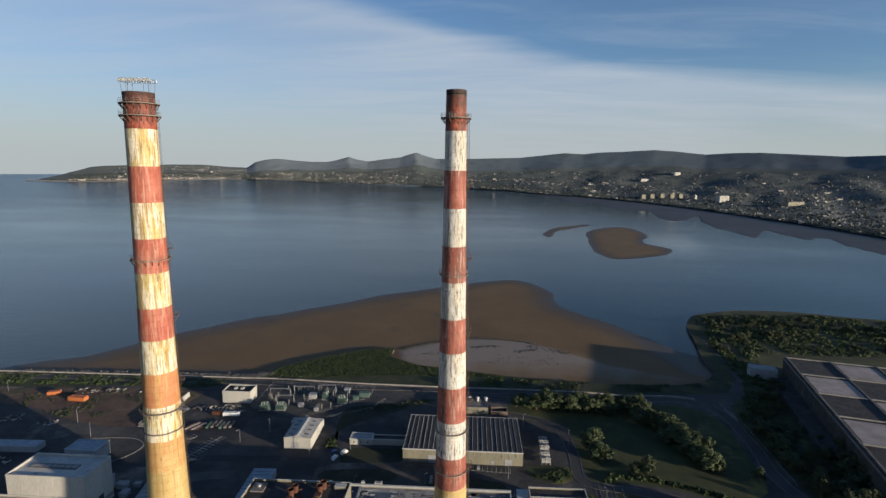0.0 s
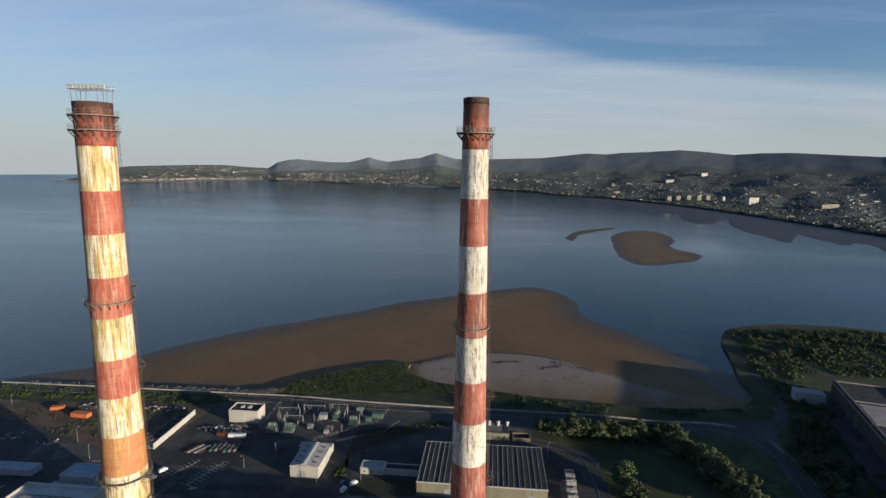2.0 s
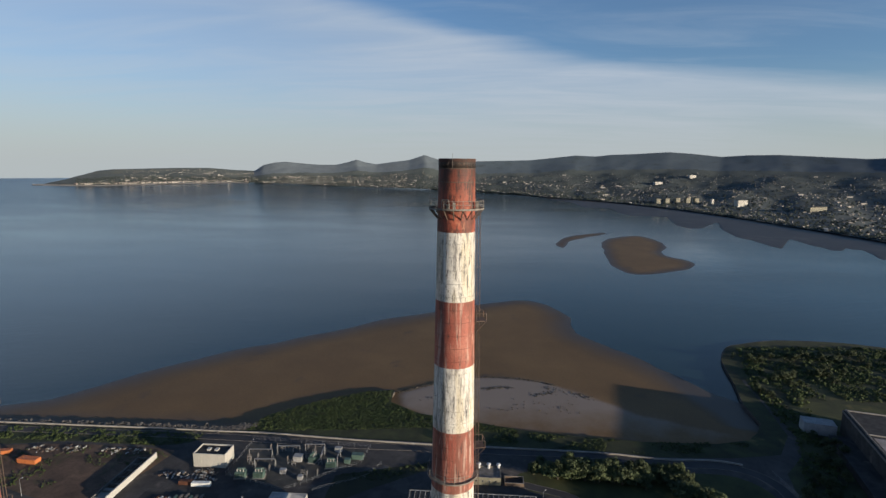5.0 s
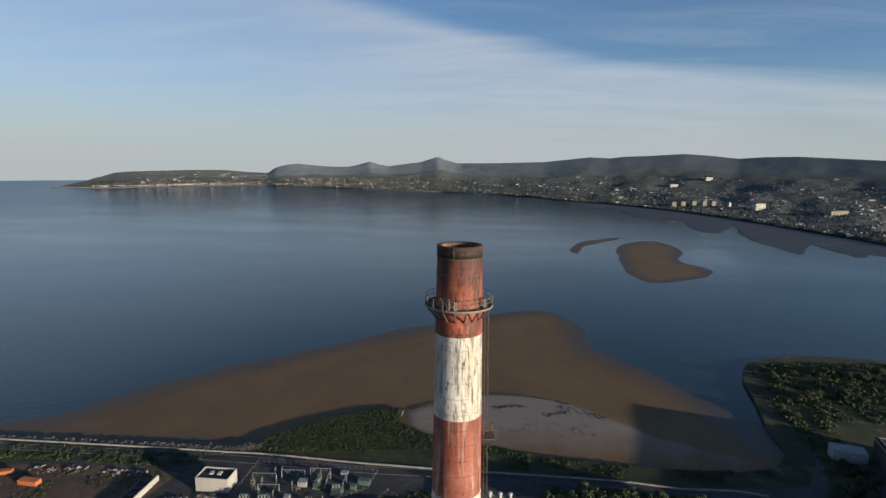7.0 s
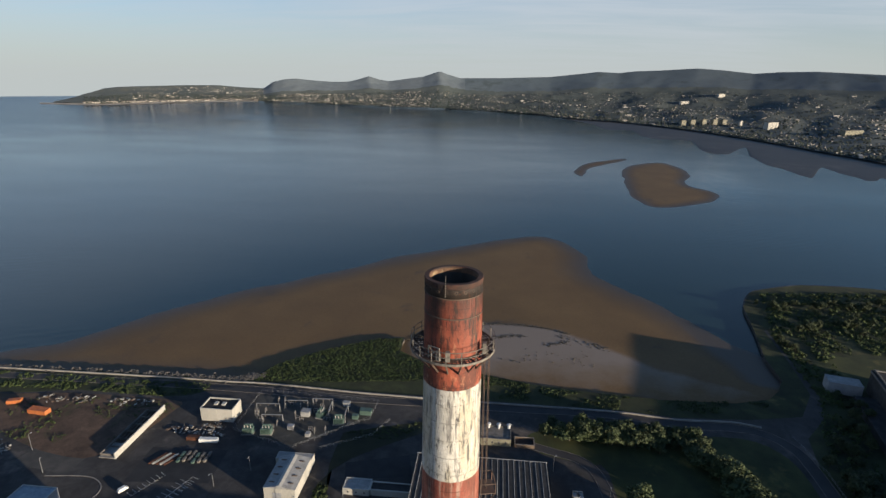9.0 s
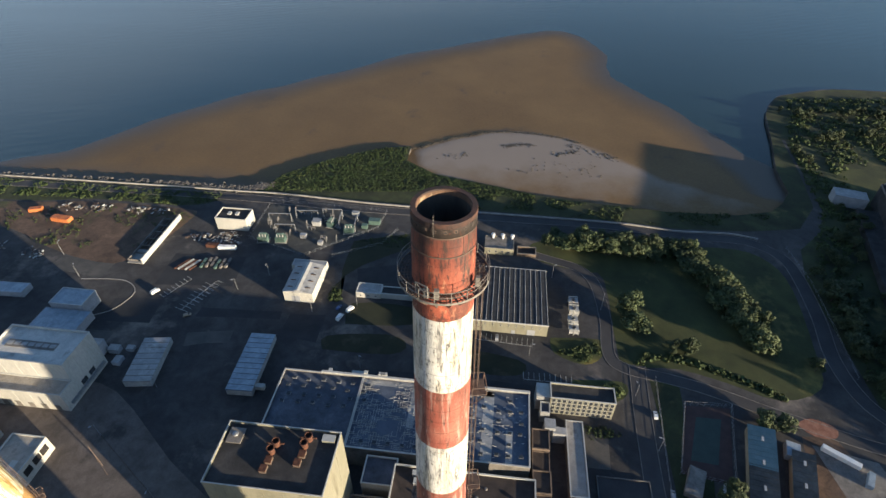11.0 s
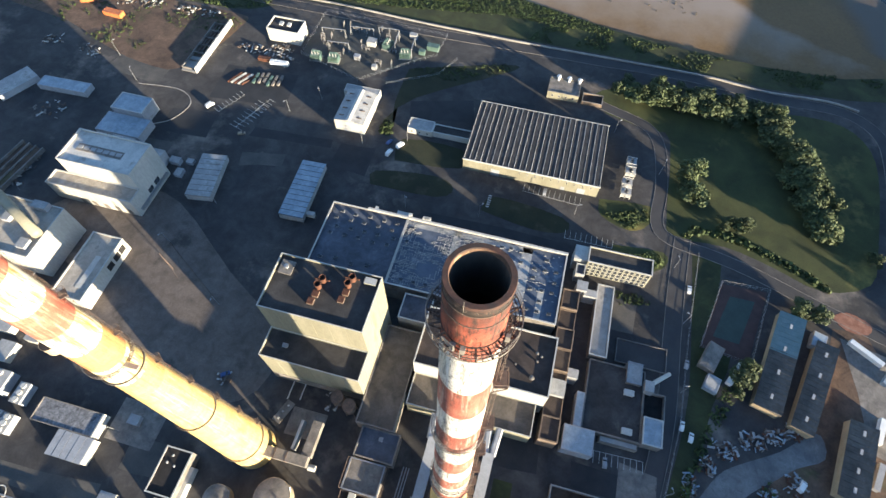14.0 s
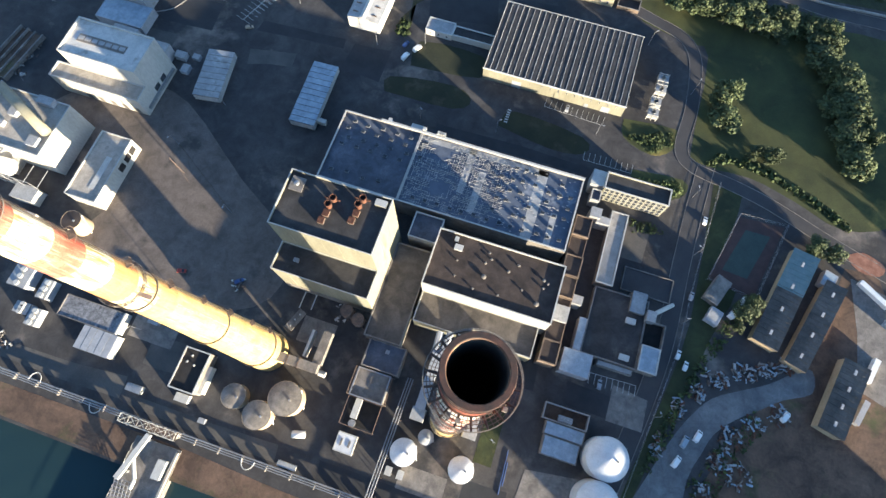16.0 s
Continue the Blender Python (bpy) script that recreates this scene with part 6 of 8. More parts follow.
for k in range(6):
    part("rail_post", Shape().bar((-21, -7 + 4 * k, 24.6), (-21, -7 + 4 * k, 25.8), .06, 4), DARK_STEEL, wg)
    part("rail_post", Shape().bar((-20 + 8 * k, 13.9, 24.6), (-20 + 8 * k, 13.9, 25.8), .06, 4), DARK_STEEL, wg)
part("wall_duct", Shape().box(21.3, 22.6, -14, 12, 3.0, 4.2), GALV, wg)
part("window_band", Shape().box(21.15, 21.35, 2, 6, 4.5, 7.5).box(21.15, 21.35, -4, 0, 4.5, 7.5), GLASS, wg)
for k in range(5):
    part("door", Shape().box(-14 + 7 * k, -11 + 7 * k, -16.62, -16.45, 0, 4.2), OLD_CONCRETE, wg)
for x, y, w, d, h in ((-190, 128, 4, 5, 2.4), (-188, 137, 4, 3, 2), (-196, 135, 6, 4, 3), (-205, 133, 9, 6, 8), (-226, 134, 14, 8, 10)):
    roof_box(x, y, 0, w, d, h, GREY_METAL, "grey plant housing behind the generating hall", "plant_housing", "plant housing", PALE_ROOF)
hall("blue_store", -248, -227.5, 157, 170, 9, GREY_METAL, BLUE_PAINT, "store with pale blue roof and louvred end", trim=TRIM, parapet=.15)
hall("store", -251, -222.5, 142, 156.6, 5.5, GREY_METAL, BLUE_PAINT, "low store with blue-grey roof", trim=None, parapet=.1)
hall("store", -309, -276, 166.5, 175, 4, GREY_METAL, BLUE_PAINT, "long low store with pale roof", turn=2, trim=None, parapet=.1)
hall("store", -331, -318, 152, 177, 4, GREY_METAL, PALE_ROOF, "low store with pale roof", turn=-26, trim=None, parapet=.1)

# turbine block with its ducts, far west
tb = thing("turbine_block", (-237.5, 66.5, 0), "white turbine block with roof ducts and pipework", "building")
tier(tb, -18.5, 18.5, -14.5, 14.5, 20, WHITE, BEIGE_ROOF, joint=7)
part("inlet_duct", Shape().bar((-16, 12.4, 23.6), (17.5, -2.8, 22.2), 2.5, 10), CREAM, tb, "large white inclined duct", smooth=True)
part("vessel", Shape().bar((-18, -22, 12), (2, -22, 12), 4.0, 16), TANK_WHITE, tb, "horizontal white vessel", smooth=True)
part("exhaust_duct", Shape().box(-14, -4, -22, -14.6, 0, 15), PALE_ROOF, tb)
fr2 = Shape()
for x in (-16, -8, 0, 8, 16):
    fr2.bar((x, -27, 0), (x, -27, 14), .2, 4).bar((x, -17, 8), (x, -27, 8), .2, 4)
fr2.bar((-16, -27, 14), (16, -27, 14), .2, 4).bar((-16, -27, 8), (16, -27, 8), .2, 4).bar((-16, -27, 3), (16, -27, 3), .2, 4)
part("pipe_frame", fr2, GALV, tb)
for x, y, w, d, h in ((-230, 79, 8, 4, 3), (-246, 62, 5, 3, 2), (-242, 70, 4, 6, 2.4), (-225, 58, 5, 5, 2)):
    roof_box(x, y, 19.2, w, d, h, GREY_METAL, "grey roof plant unit with lid", lid=PALE_ROOF)
wd = hall("gas_house", -206.5, -190, 41.3, 77.3, 9.5, WHITE, BEIGE_ROOF, "white gas house with tan roof and dark louvres", parapet=.5)
part("roof_strip", Shape().box(1, 4, -12, 6, 9.02, 9.2), TRIM, wd)
for y in (4, 9.5, 14):
    part("louvre", Shape().box(8.15, 8.4, y - 2, y + 2, 3.5, 7.4), BLACK, wd)


def tank(x, y, r, h, mat, top, label, dome=0.0, group="", rail=False):
    ob = thing("storage_tank", (x, y, 0), label, "tank", group)
    part("shell", Shape().lathe([(r, 0), (r, h)], 40), mat, ob, smooth=True)
    prof = [(r + .02, h), (r * .9, h + dome * .28 + .05), (r * .7, h + dome * .55 + .1), (r * .4, h + dome * .85 + .15), (.02, h + dome + .2)]
    part("roof", Shape().lathe(prof, 40), top, ob, smooth=True)
    part("rim", Shape().lathe([(r + .02, h - .2), (r + .14, h - .2), (r + .14, h + .08), (r + .02, h + .08)], 40, True), mat, ob)
    part("manhole", Shape().frustum(r * .35, 0, h + dome * .8, h + dome * .9 + .7, .5, .5, 10), GALV, ob)
    if rail:
        for k in range(12):
            t = 2 * math.pi * k / 12
            part("railing_post", Shape().bar((r * math.cos(t), r * math.sin(t), h), (r * math.cos(t), r * math.sin(t), h + 1.1), .05, 4), GALV, ob)
    part("stair", Shape().bar((r + .4, -r * .3, 0), (r * .75, r * .75, h), .3, 4), GALV, ob)
    return ob


tank(-195.5, 30, 4.6, 10, TANK_TAN, BROWN_FELT, "tan storage tank with brown roof")
tank(-194, 20, 4.0, 7, TANK_TAN, BROWN_FELT, "low tan storage tank with brown roof")
for x, y, r, h in ((-90, -19, 5.2, 6), (-77, -23, 6.0, 7), (-68, -13, 7.2, 8)):
    tank(x, y, r, h, TANK_TAN, OLD_CONCRETE, "weathered tan oil tank with grey-brown roof", .5, "oil tanks by the stout chimney")
for x, y in ((67.3, 6.5), (67.0, -11.3)):
    tank(x, y, 8.7, 11, TANK_WHITE, TANK_WHITE, "large white domed water tank", 4.0, "large white domed tanks", True)
tank(-13, -17.5, 5.6, 5, TANK_WHITE, TANK_WHITE, "small white domed tank", 1.8, "small white tanks")
tank(-6, -9, 3.2, 4, GREY_METAL, PALE_ROOF, "small grey domed storage tank", 1.0, "small white tanks")
tank(12, -16.5, 5.3, 5, TANK_WHITE, TANK_WHITE, "small white domed tank", 1.8, "small white tanks")
ht = thing("horizontal_tank", (-58, -25, 0), "small white horizontal tank on saddles", "tank")
part("shell", Shape().bar((-2.6, -.8, 2.2), (2.6, .8, 2.2), 1.6, 16), TANK_WHITE, ht, smooth=True)
for s in (-1.6, 1.6):
    part("saddle", Shape().box(s - .25, s + .25, -1.3, 1.3, 0, 1.4), CONCRETE, ht)
wh = hall("white_hut", -42, -33.6, -26, -18, 3, WHITE, TANK_WHITE, "small white hut with two roof lights", trim=None, parapet=.05)
for x in (-1.8, 1.8):
    part("roof_light", Shape().box(x - .45, x + .45, -1.4, 1.4, 2.952, 3.2), OLD_CONCRETE, wh)
for x in (-16.6, -11.4):
    roof_box(x, -26.5, 0, 2.6, 3.4, 2.4, TRIM, "white pump housing beside a tank", "pump_housing", "pump", group="pump housings by the tanks")

# yard west of the slim chimney
ss = thing("ribbed_shed", (-158.5, -17, 0), "grey ribbed-roof shed with white end wall", "shed")
part("wall", Shape().box(-8.5, 8.5, -5, 5, 0, 4.6), WHITE, ss)
for k in range(5):
    part("roof_panel", Shape().box(-8.7 + 3.4 * k + .08, -8.7 + 3.4 * k + 3.3, -5.2, 5.2, 4.603, 4.9 + .06 * (k % 2)), GREY_METAL, ss)
rb = hall("derelict_shed", -182, -152, -11.6, -1.5, 5, OLD_CONCRETE, BROKEN_ROOF, "derelict shed with broken grey roof and a white end wall", trim=None, parapet=.4)
part("end_wall", Shape().box(14.6, 15.3, -5, 5, 0, 5.2), TRIM, rb)
dh = hall("switch_house", -117.6, -106, -24, -6, 8, OLD_CONCRETE, BLACK, "dark-roofed switch house with white rim", parapet=.5)
for x, y in ((-114.5, -12), (-111, -12.6), (-113.4, -9)):
    cowl(x, y, 7.5, .45, .4, TRIM, "small white roof vent", "vents on the switch house")
part("side_stair", Shape().box(5.85, 7.6, -8, 4, 0, 4.5), TRIM, dh)
roof_box(-112, -27, 0, 6, 3.4, 3, TRIM, "pale fan housing beside the switch house", "fan_housing", "fan housing")
for x, y, w, d, h in ((-206, -1, 9, 10, 6), (-199, -14, 7, 5, 4), (-193, -3, 5, 9, 5), (-192, -16, 5, 8, 4)):
    pb = roof_box(x, y, 0, w, d, h, GREY_METAL, "cooler bank with paired round fans on top", "cooler_bank", "cooler", PALE_ROOF, "cooler banks")
    for k in range(3):
        part("fan", Shape().frustum(0, -d / 3 + d * k / 3, h + .14, h + .9, 1.2, 1.2, 12), TRIM, pb)

# flue ducts
fd = thing("flue_duct", (-70, 5, 0), "brown steel flue duct into the stout chimney", "duct")
part("duct", Shape().box(-11, 11, -4.4, -.4, 7, 11), OLD_CONCRETE, fd)
part("riser", Shape().box(7.5, 11.5, -.4, 14, 6, 10), OLD_CONCRETE, fd)
part("side_riser", Shape().box(2.2, 3.4, 1, 13, 4, 9), TRIM, fd)
for x in (-6, 0, 9):
    part("leg", Shape().box(x - .4, x + .4, -3, -2.2, 0, 7), OLD_CONCRETE, fd)
part("drum", Shape().bar((11, -3.5, 5), (14, -3.5, 5), 1.3, 12), TRIM, fd)
for k in range(3):
    part("stiffener", Shape().box(-8 + 5 * k, -7.6 + 5 * k, -4.55, -.25, 6.9, 11.15), DARK_STEEL, fd)
for s in (-1, 1):
    yd = thing("flue_duct", (11.5 * s, 18, 0), "pale grey forked flue duct into the slim chimney", "duct", "flue ducts of the slim chimney")
    sh1 = Shape().bar((-2.2, 16, 14), (-1.6, 6, 13.2), 1.5, 6).bar((2.2, 17, 14), (1.2, 6, 13.2), 1.5, 6)
    part("fork", sh1, GREY_METAL, yd)
    part("duct", Shape().add([(-2.2, 6.5, 11.5), (2, 6.5, 11.5), (1.6, -17, 8), (-2.6, -17, 8), (-2.2, 6.5, 15), (2, 6.5, 15), (1.6, -17, 11.5), (-2.6, -17, 11.5)], [(0, 1, 2, 3), (7, 6, 5, 4), (4, 5, 1, 0), (5, 6, 2, 1), (6, 7, 3, 2), (7, 4, 0, 3)]), GREY_METAL, yd)
    part("elbow", Shape().box(-3.4, 2.4, -22, -16.6, 0, 11), PALE_ROOF, yd)
    part("leg", Shape().box(-2, -1.2, -4, -3.2, 0, 9).box(.8, 1.6, -4, -3.2, 0, 9), OLD_CONCRETE, yd)
for x, y, r in ((-56, 36, 2.8), (-50, 34, 2.8)):
    cyc = thing("hopper", (x, y - 6, 0), "dark steel cyclone hopper on legs", "hopper", "hoppers below the boiler house")
    part("cone", Shape().frustum(0, 0, 3, 8, .8, r, 18), DARK_STEEL, cyc)
    part("drum", Shape().frustum(0, 0, 8, 13, r, r, 18), DARK_STEEL, cyc)
    for a in range(4):
        part("leg", Shape().bar((r * math.cos(a * 1.57 + .8), r * math.sin(a * 1.57 + .8), 0), (r * .9 * math.cos(a * 1.57 + .8), r * .9 * math.sin(a * 1.57 + .8), 8), .2, 4), DARK_STEEL, cyc)

# transformer pen
hall("transformer_pen", 39, 58.5, 14.5, 21.5, 3.2, OLD_CONCRETE, SOIL, "walled pen with a white transformer", "pen", trim=CONCRETE, parapet=2.8)
trn = thing("transformer", (49, 16.6, .4), "white and grey transformer with bushings", "transformer")
part("tank", Shape().box(-3, 3, -1.3, 1.3, 0, 2.6), PALE_ROOF, trn)
for k in range(4):
    part("bushing", Shape().frustum(-2.2 + 1.5 * k, 0, 2.6, 4.2, .25, .12, 8), TRIM, trn)
hall("transformer_house", 41, 58, 8.4, 14, 4.2, OLD_CONCRETE, BLUE_PAINT, "transformer house with pale blue roof", trim=None, parapet=.05)
hall("transformer_house", 41.5, 57, 0, 8.2, 4.6, OLD_CONCRETE, BLUE_PAINT, "transformer house with pale blue roof", trim=None, parapet=.05)

# works east of the road, set at a slant
def slant_shed(cx, cy, w, d, h, turn, roof, wall, label, top=None):
    ob = thing("works_shed", (cx, cy, 0), label, "shed", "slanting works sheds", turn)
    part("wall", Shape().box(-w / 2, w / 2, -d / 2, d / 2, 0, h), wall, ob)
    rise = w * .17

    def pitch(x0, x1, y0, y1, z0, z1):
        return Shape().add([(x0, y0, z0), (x1, y0, z0), (x1, y1, z0), (x0, y1, z0), (x0, y0, z0 + .12), (x1, y0, z1), (x1, y1, z1), (x0, y1, z0 + .12)],
                           [(0, 3, 2, 1), (4, 5, 6, 7), (0, 1, 5, 4), (1, 2, 6, 5), (2, 3, 7, 6), (3, 0, 4, 7)])
    part("roof", pitch(-w / 2 - .3, w / 2 + .02, -d / 2 - .3, d / 2 + .3, h + .003, h + rise), roof, ob)
    if top:
        part("roof_patch", pitch(-w / 2 - .4, w / 2 + .01, d / 2 - 22, d / 2 + .4, h + .06, h + rise + .06), top, ob)
    for k in range(int(d / 2.6)):
        a = -d / 2 + 1.3 + 2.6 * k
        part("roof_seam", Shape().add([(-w / 2 - .3, a - .06, h + .1), (w / 2, a - .06, h + rise - .02), (w / 2, a + .06, h + rise - .02), (-w / 2 - .3, a + .06, h + .1), (-w / 2 - .3, a - .06, h + .3), (w / 2, a - .06, h + rise + .14), (w / 2, a + .06, h + rise + .14), (-w / 2 - .3, a + .06, h + .3)],
                                      [(0, 3, 2, 1), (4, 5, 6, 7), (0, 1, 5, 4), (1, 2, 6, 5), (2, 3, 7, 6), (3, 0, 4, 7)]), top if top and a > d / 2 - 21 else roof, ob)
    for k in range(4):
        a = -d / 2 + d * (k + .5) / 4
        part("vent_ridge", Shape().box(-.5, .5, a - 1.2, a + 1.2, h + rise * .3, h + rise * .5 + .5), GREY_METAL, ob)
    for k in range(6):
        a = -d / 2 + d * (k + .5) / 6
        part("window", Shape().box(w / 2 - .05, w / 2 + .08, a - 1, a + 1, h * .45, h * .8), GLASS, ob)
    return ob


slant_shed(132.2, 100.3, 11.2, 51, 4.6, -15.7, TAN_FELT, TAN_WALL, "long works shed, teal and grey sheet roof, ochre wall", TEAL_ROOF)
slant_shed(146.8, 92, 9.0, 46, 4.6, -18.5, TAN_FELT, TAN_WALL, "long works shed with dark roof and ochre wall")
slant_shed(161, 63, 10.5, 34, 5.2, -15, TAN_FELT, TAN_WALL, "works shed with dark roof and ochre wall")
hall("hut", 99, 106, 88, 102, 3.5, OLD_CONCRETE, OLD_CONCRETE, "small grey-roofed hut by the ball court", turn=-22, trim=None, parapet=.1)
hall("hut", 100, 106, 78.5, 86, 3, GREY_METAL, PALE_ROOF, "small pale hut by the ball court", turn=-18, trim=None, parapet=.1)
hall("shed", 148, 154, 112, 120, 4, GREY_METAL, BLUE_PAINT, "small pale blue shed between works sheds", turn=-17, trim=None, parapet=.05)


def container(x, y, turn, mat, label, l=12.2, w=2.45, h=2.6):
    ob = thing("shipping_container", (x, y, 0), label, "container", "containers in the yards", turn)
    part("body", Shape().box(-l / 2, l / 2, -w / 2, w / 2, .1, h), mat, ob)
    n = int(l / .9)
    for k in range(n):
        a = -l / 2 + l * (k + .5) / n
        part("corrugation", Shape().box(a - .16, a + .16, -w / 2 - .05, w / 2 + .05, .2, h + .04), mat, ob)
    part("doors", Shape().box(l / 2, l / 2 + .06, -w / 2 + .1, w / 2 - .1, .2, h - .1), mat, ob)
    return ob


WHITE_STEEL = material("white_container_paint", (0.62, 0.62, 0.60), (0.72, 0.72, 0.70), 0.4, 3, 0.55, 0.03, stain=(0.5, 0.42, 0.34), stain_scale=0.5)
container(173, 116.4, -33, WHITE_STEEL, "white shipping container in the works yard", 16)
container(181, 106, 60, BLUE_PAINT, "pale blue shipping container in the works yard", 8)
container(174.5, 80, 72, WHITE_STEEL, "white shipping container in the works yard")
container(171, 60, 70, GREY_METAL, "grey shipping container in the works yard")
container(113.5, 90, 62, WHITE_STEEL, "white shipping container by the hut", 13)
container(-305, 243, -4, ORANGE, "orange shipping container on bare soil", 14, 5, 3.2)
container(-332, 252, 18, ORANGE, "rusty orange shipping container among weeds", 9, 4, 2.6)
container(-173, 227, 4, WHITE_STEEL, "white shipping container beside the substation", 12, 2.6)
container(-184, 228, 3, RUST, "rust-red shipping container beside the substation", 8, 2.6)

# the great works hall beyond the road
bw = thing("works_hall", (291.5, 341, 0), "vast low works hall with dark and gravelled roof bays", "building", turn=-15.1)
bw_x, bw_y = 105, 206
part("wall", Shape().box(0, bw_x, -bw_y, -.2, 0, 18.2), FELT, bw)
part("roof", Shape().box(1.2, bw_x - 1.2, -bw_y + 1.2, -1.4, 18.203, 18.4), ROOF_DARK, bw)
GRAVEL_ROOF = material("pale_roof_gravel", (0.223, 0.195, 0.180), (0.360, 0.322, 0.304), 0.08, 1.2, 0.95, 0.3, stain=(0.093, 0.081, 0.074), stain_scale=0.08, stain_at=0.6)
for k in range(5):
    for j in range(3):
        if (k + j) % 2 == 1:
            part("roof_bay", Shape().box(4 + 34 * j, 34 + 34 * j, -38 - 40 * k + (0 if j else -2), -6 - 40 * k, 18.41, 18.7), GRAVEL_ROOF, bw, "pale gravelled roof bay")
for j in range(3):
    part("roof_rail", Shape().box(1.5 + 34 * j, 2.5 + 34 * j, -bw_y, -.5, 18.3, 19.4), OLD_CONCRETE, bw)
for k in range(6):
    part("roof_rail", Shape().box(1, bw_x - 1, -2 - 40 * k, -1.2 - 40 * k, 18.3, 19.2), CONCRETE, bw)
part("loading_dock", Shape().box(-14, -.2, -150, -20, 0, 5), FELT, bw)
part("wall_band", Shape().box(-.35, 0, -bw_y, -.2, 16.6, 18), OLD_CONCRETE, bw)
hall("dock_shed", 262, 284, 333, 345, 9, GREY_METAL, PALE_ROOF, "pale grey shed at the end of the works hall", turn=-15, trim=None, parapet=.1)

# an unseen block added to the south-east to shade the workshops and the gravel track
ep = thing("energy_plant", (262.5, -60.5, 0), "tall unseen grey block added to shade the workshops", "building", turn=61.5)
tier(ep, -60, 47, -30, 0, 38, GREY_METAL, FELT, joint=12)


# ---- trees and scrub ----
def leaf_cloud(sh, centre, radius, count, size, rr, flat=1.0):
    """Many small leaf sprays on and inside a rounded lobe."""
    c = Vector(centre)
    for i in range(count):
        d = Vector((rr.gauss(0, 1), rr.gauss(0, 1), rr.gauss(0, 1))).normalized()
        p = c + Vector((d.x, d.y, d.z * flat)) * radius * rr.uniform(.6, 1.08)
        n = (d + Vector((rr.uniform(-.8, .8), rr.uniform(-.8, .8), rr.uniform(-.4, .9)))).normalized()
        u = n.orthogonal().normalized()
        v = n.cross(u)
        a = rr.uniform(0, 6.28)
        u, v = u * math.cos(a) + v * math.sin(a), v * math.cos(a) - u * math.sin(a)
        s = size * rr.uniform(.6, 1.4)
        sh.add([p - u * s, p + v * s * .7, p + u * s, p - v * s * .7], [(0, 1, 2, 3)])


def tree_kind(seed, height, spread, lobes, label):
    rr = random.Random(seed)
    ob = thing("tree", (0, 0, -60), label, "tree", "park trees")
    tr = Shape().frustum(0, 0, -.2, height * .35, .32, .2, 8).frustum(0, 0, height * .35, height * .75, .2, .07, 8)
    crown = Shape()
    for k in range(lobes):
        a = 2 * math.pi * k / lobes * 1.9 + rr.uniform(-.4, .4)
        q = rr.uniform(.1, .72) * spread
        z = height * rr.uniform(.38, .86) * (1 - .25 * q / spread)
        p = (q * math.cos(a), q * math.sin(a), z)
        tr.bar((0, 0, height * rr.uniform(.25, .5)), p, .07, 4)
        leaf_cloud(crown, p, spread * rr.uniform(.26, .44), 85, spread * .085, rr, .8)
    leaf_cloud(crown, (0, 0, height * .82), spread * .42, 110, spread * .08, rr)
    part("trunk", tr, BARK, ob)
    part("crown", crown, LEAVES, ob)
    return ob


KINDS = [tree_kind(1, 9, 4.4, 13, "broad leafy green park tree"), tree_kind(2, 11, 4.8, 15, "tall leafy green park tree"), tree_kind(3, 7, 3.6, 11, "small round leafy tree"), tree_kind(4, 10, 5.6, 17, "spreading dark green park tree"), tree_kind(5, 6, 3.0, 9, "low bushy green tree")]
rt = random.Random(21)
grove = []
for (x0, y0), (x1, y1), n, sp in (((44, 263), (140, 258), 46, 7), ((50, 256), (118, 253), 20, 4), ((136, 252), (150, 220), 26, 8), ((148, 222), (160, 178), 32, 8), ((60, 262), (135, 262), 20, 5), ((225, 250), (262, 300), 16, 10), ((215, 160), (225, 240), 14, 8), ((262, 330), (272, 300), 6, 4), ((156, 180), (166, 176), 4, 4), ((86, 204), (93, 182), 8, 3), ((108, 176), (119, 171), 7, 4),
                                  ((183, 168), (184, 176), 3, 2), ((285, 500), (390, 500), 26, 16), ((285, 430), (380, 470), 22, 16), ((400, 500), (520, 470), 30, 22), ((262, 420), (275, 400), 5, 4), ((214, 160), (250, 130), 10, 8), ((430, 420), (600, 400), 24, 25), ((112, 78), (119, 96), 6, 2), ((140, 132), (152, 128), 4, 3)):
    for k in range(n):
        t = (k + rt.random()) / n
        grove.append((x0 + (x1 - x0) * t + rt.gauss(0, sp * .5), y0 + (y1 - y0) * t + rt.gauss(0, sp * .5)))
belt = []
for k in range(230):
    y = rt.uniform(70, 238)
    x = float(np.interp(y, [40, 90, 130, 150, 177, 247], [275, 253, 228, 213, 209, 216])) + rt.uniform(0, 1) ** 1.5 * 44
    if noise.noise(Vector((x * .03, y * .045, 8))) > -.12 and len(belt) < 110:
        belt.append((x, y))
used = set()
far_trunks, far_crowns = Shape(), Shape()
for x, y in grove + belt:
    k = rt.randrange(5)
    big = 1.5 if 40 < x < 170 and y > 172 else (1.45 if (x, y) in belt else 1.0)
    m = pose(x, y, 0, 0, 0, rt.uniform(0, 360)) @ Matrix.Diagonal((*(big * rt.uniform(.55, 1.2),) * 2, big * rt.uniform(.55, .95), 1))
    if x > 203:
        for sub in KINDS[k].children:
            sh = far_trunks if sub.name.startswith("trunk") else far_crowns
            sh.add([m @ v.co for v in sub.data.vertices], [tuple(p.vertices) for p in sub.data.polygons])
        continue
    if k in used:
        c = copy_thing(KINDS[k], m)
        c.matrix_basis = m
    else:
        used.add(k)
        KINDS[k].matrix_basis = m

wood = tagged(part("roadside_wood", far_crowns, LEAVES, kind="stuff"), "dense dark green wood beyond the coast road", "trees")
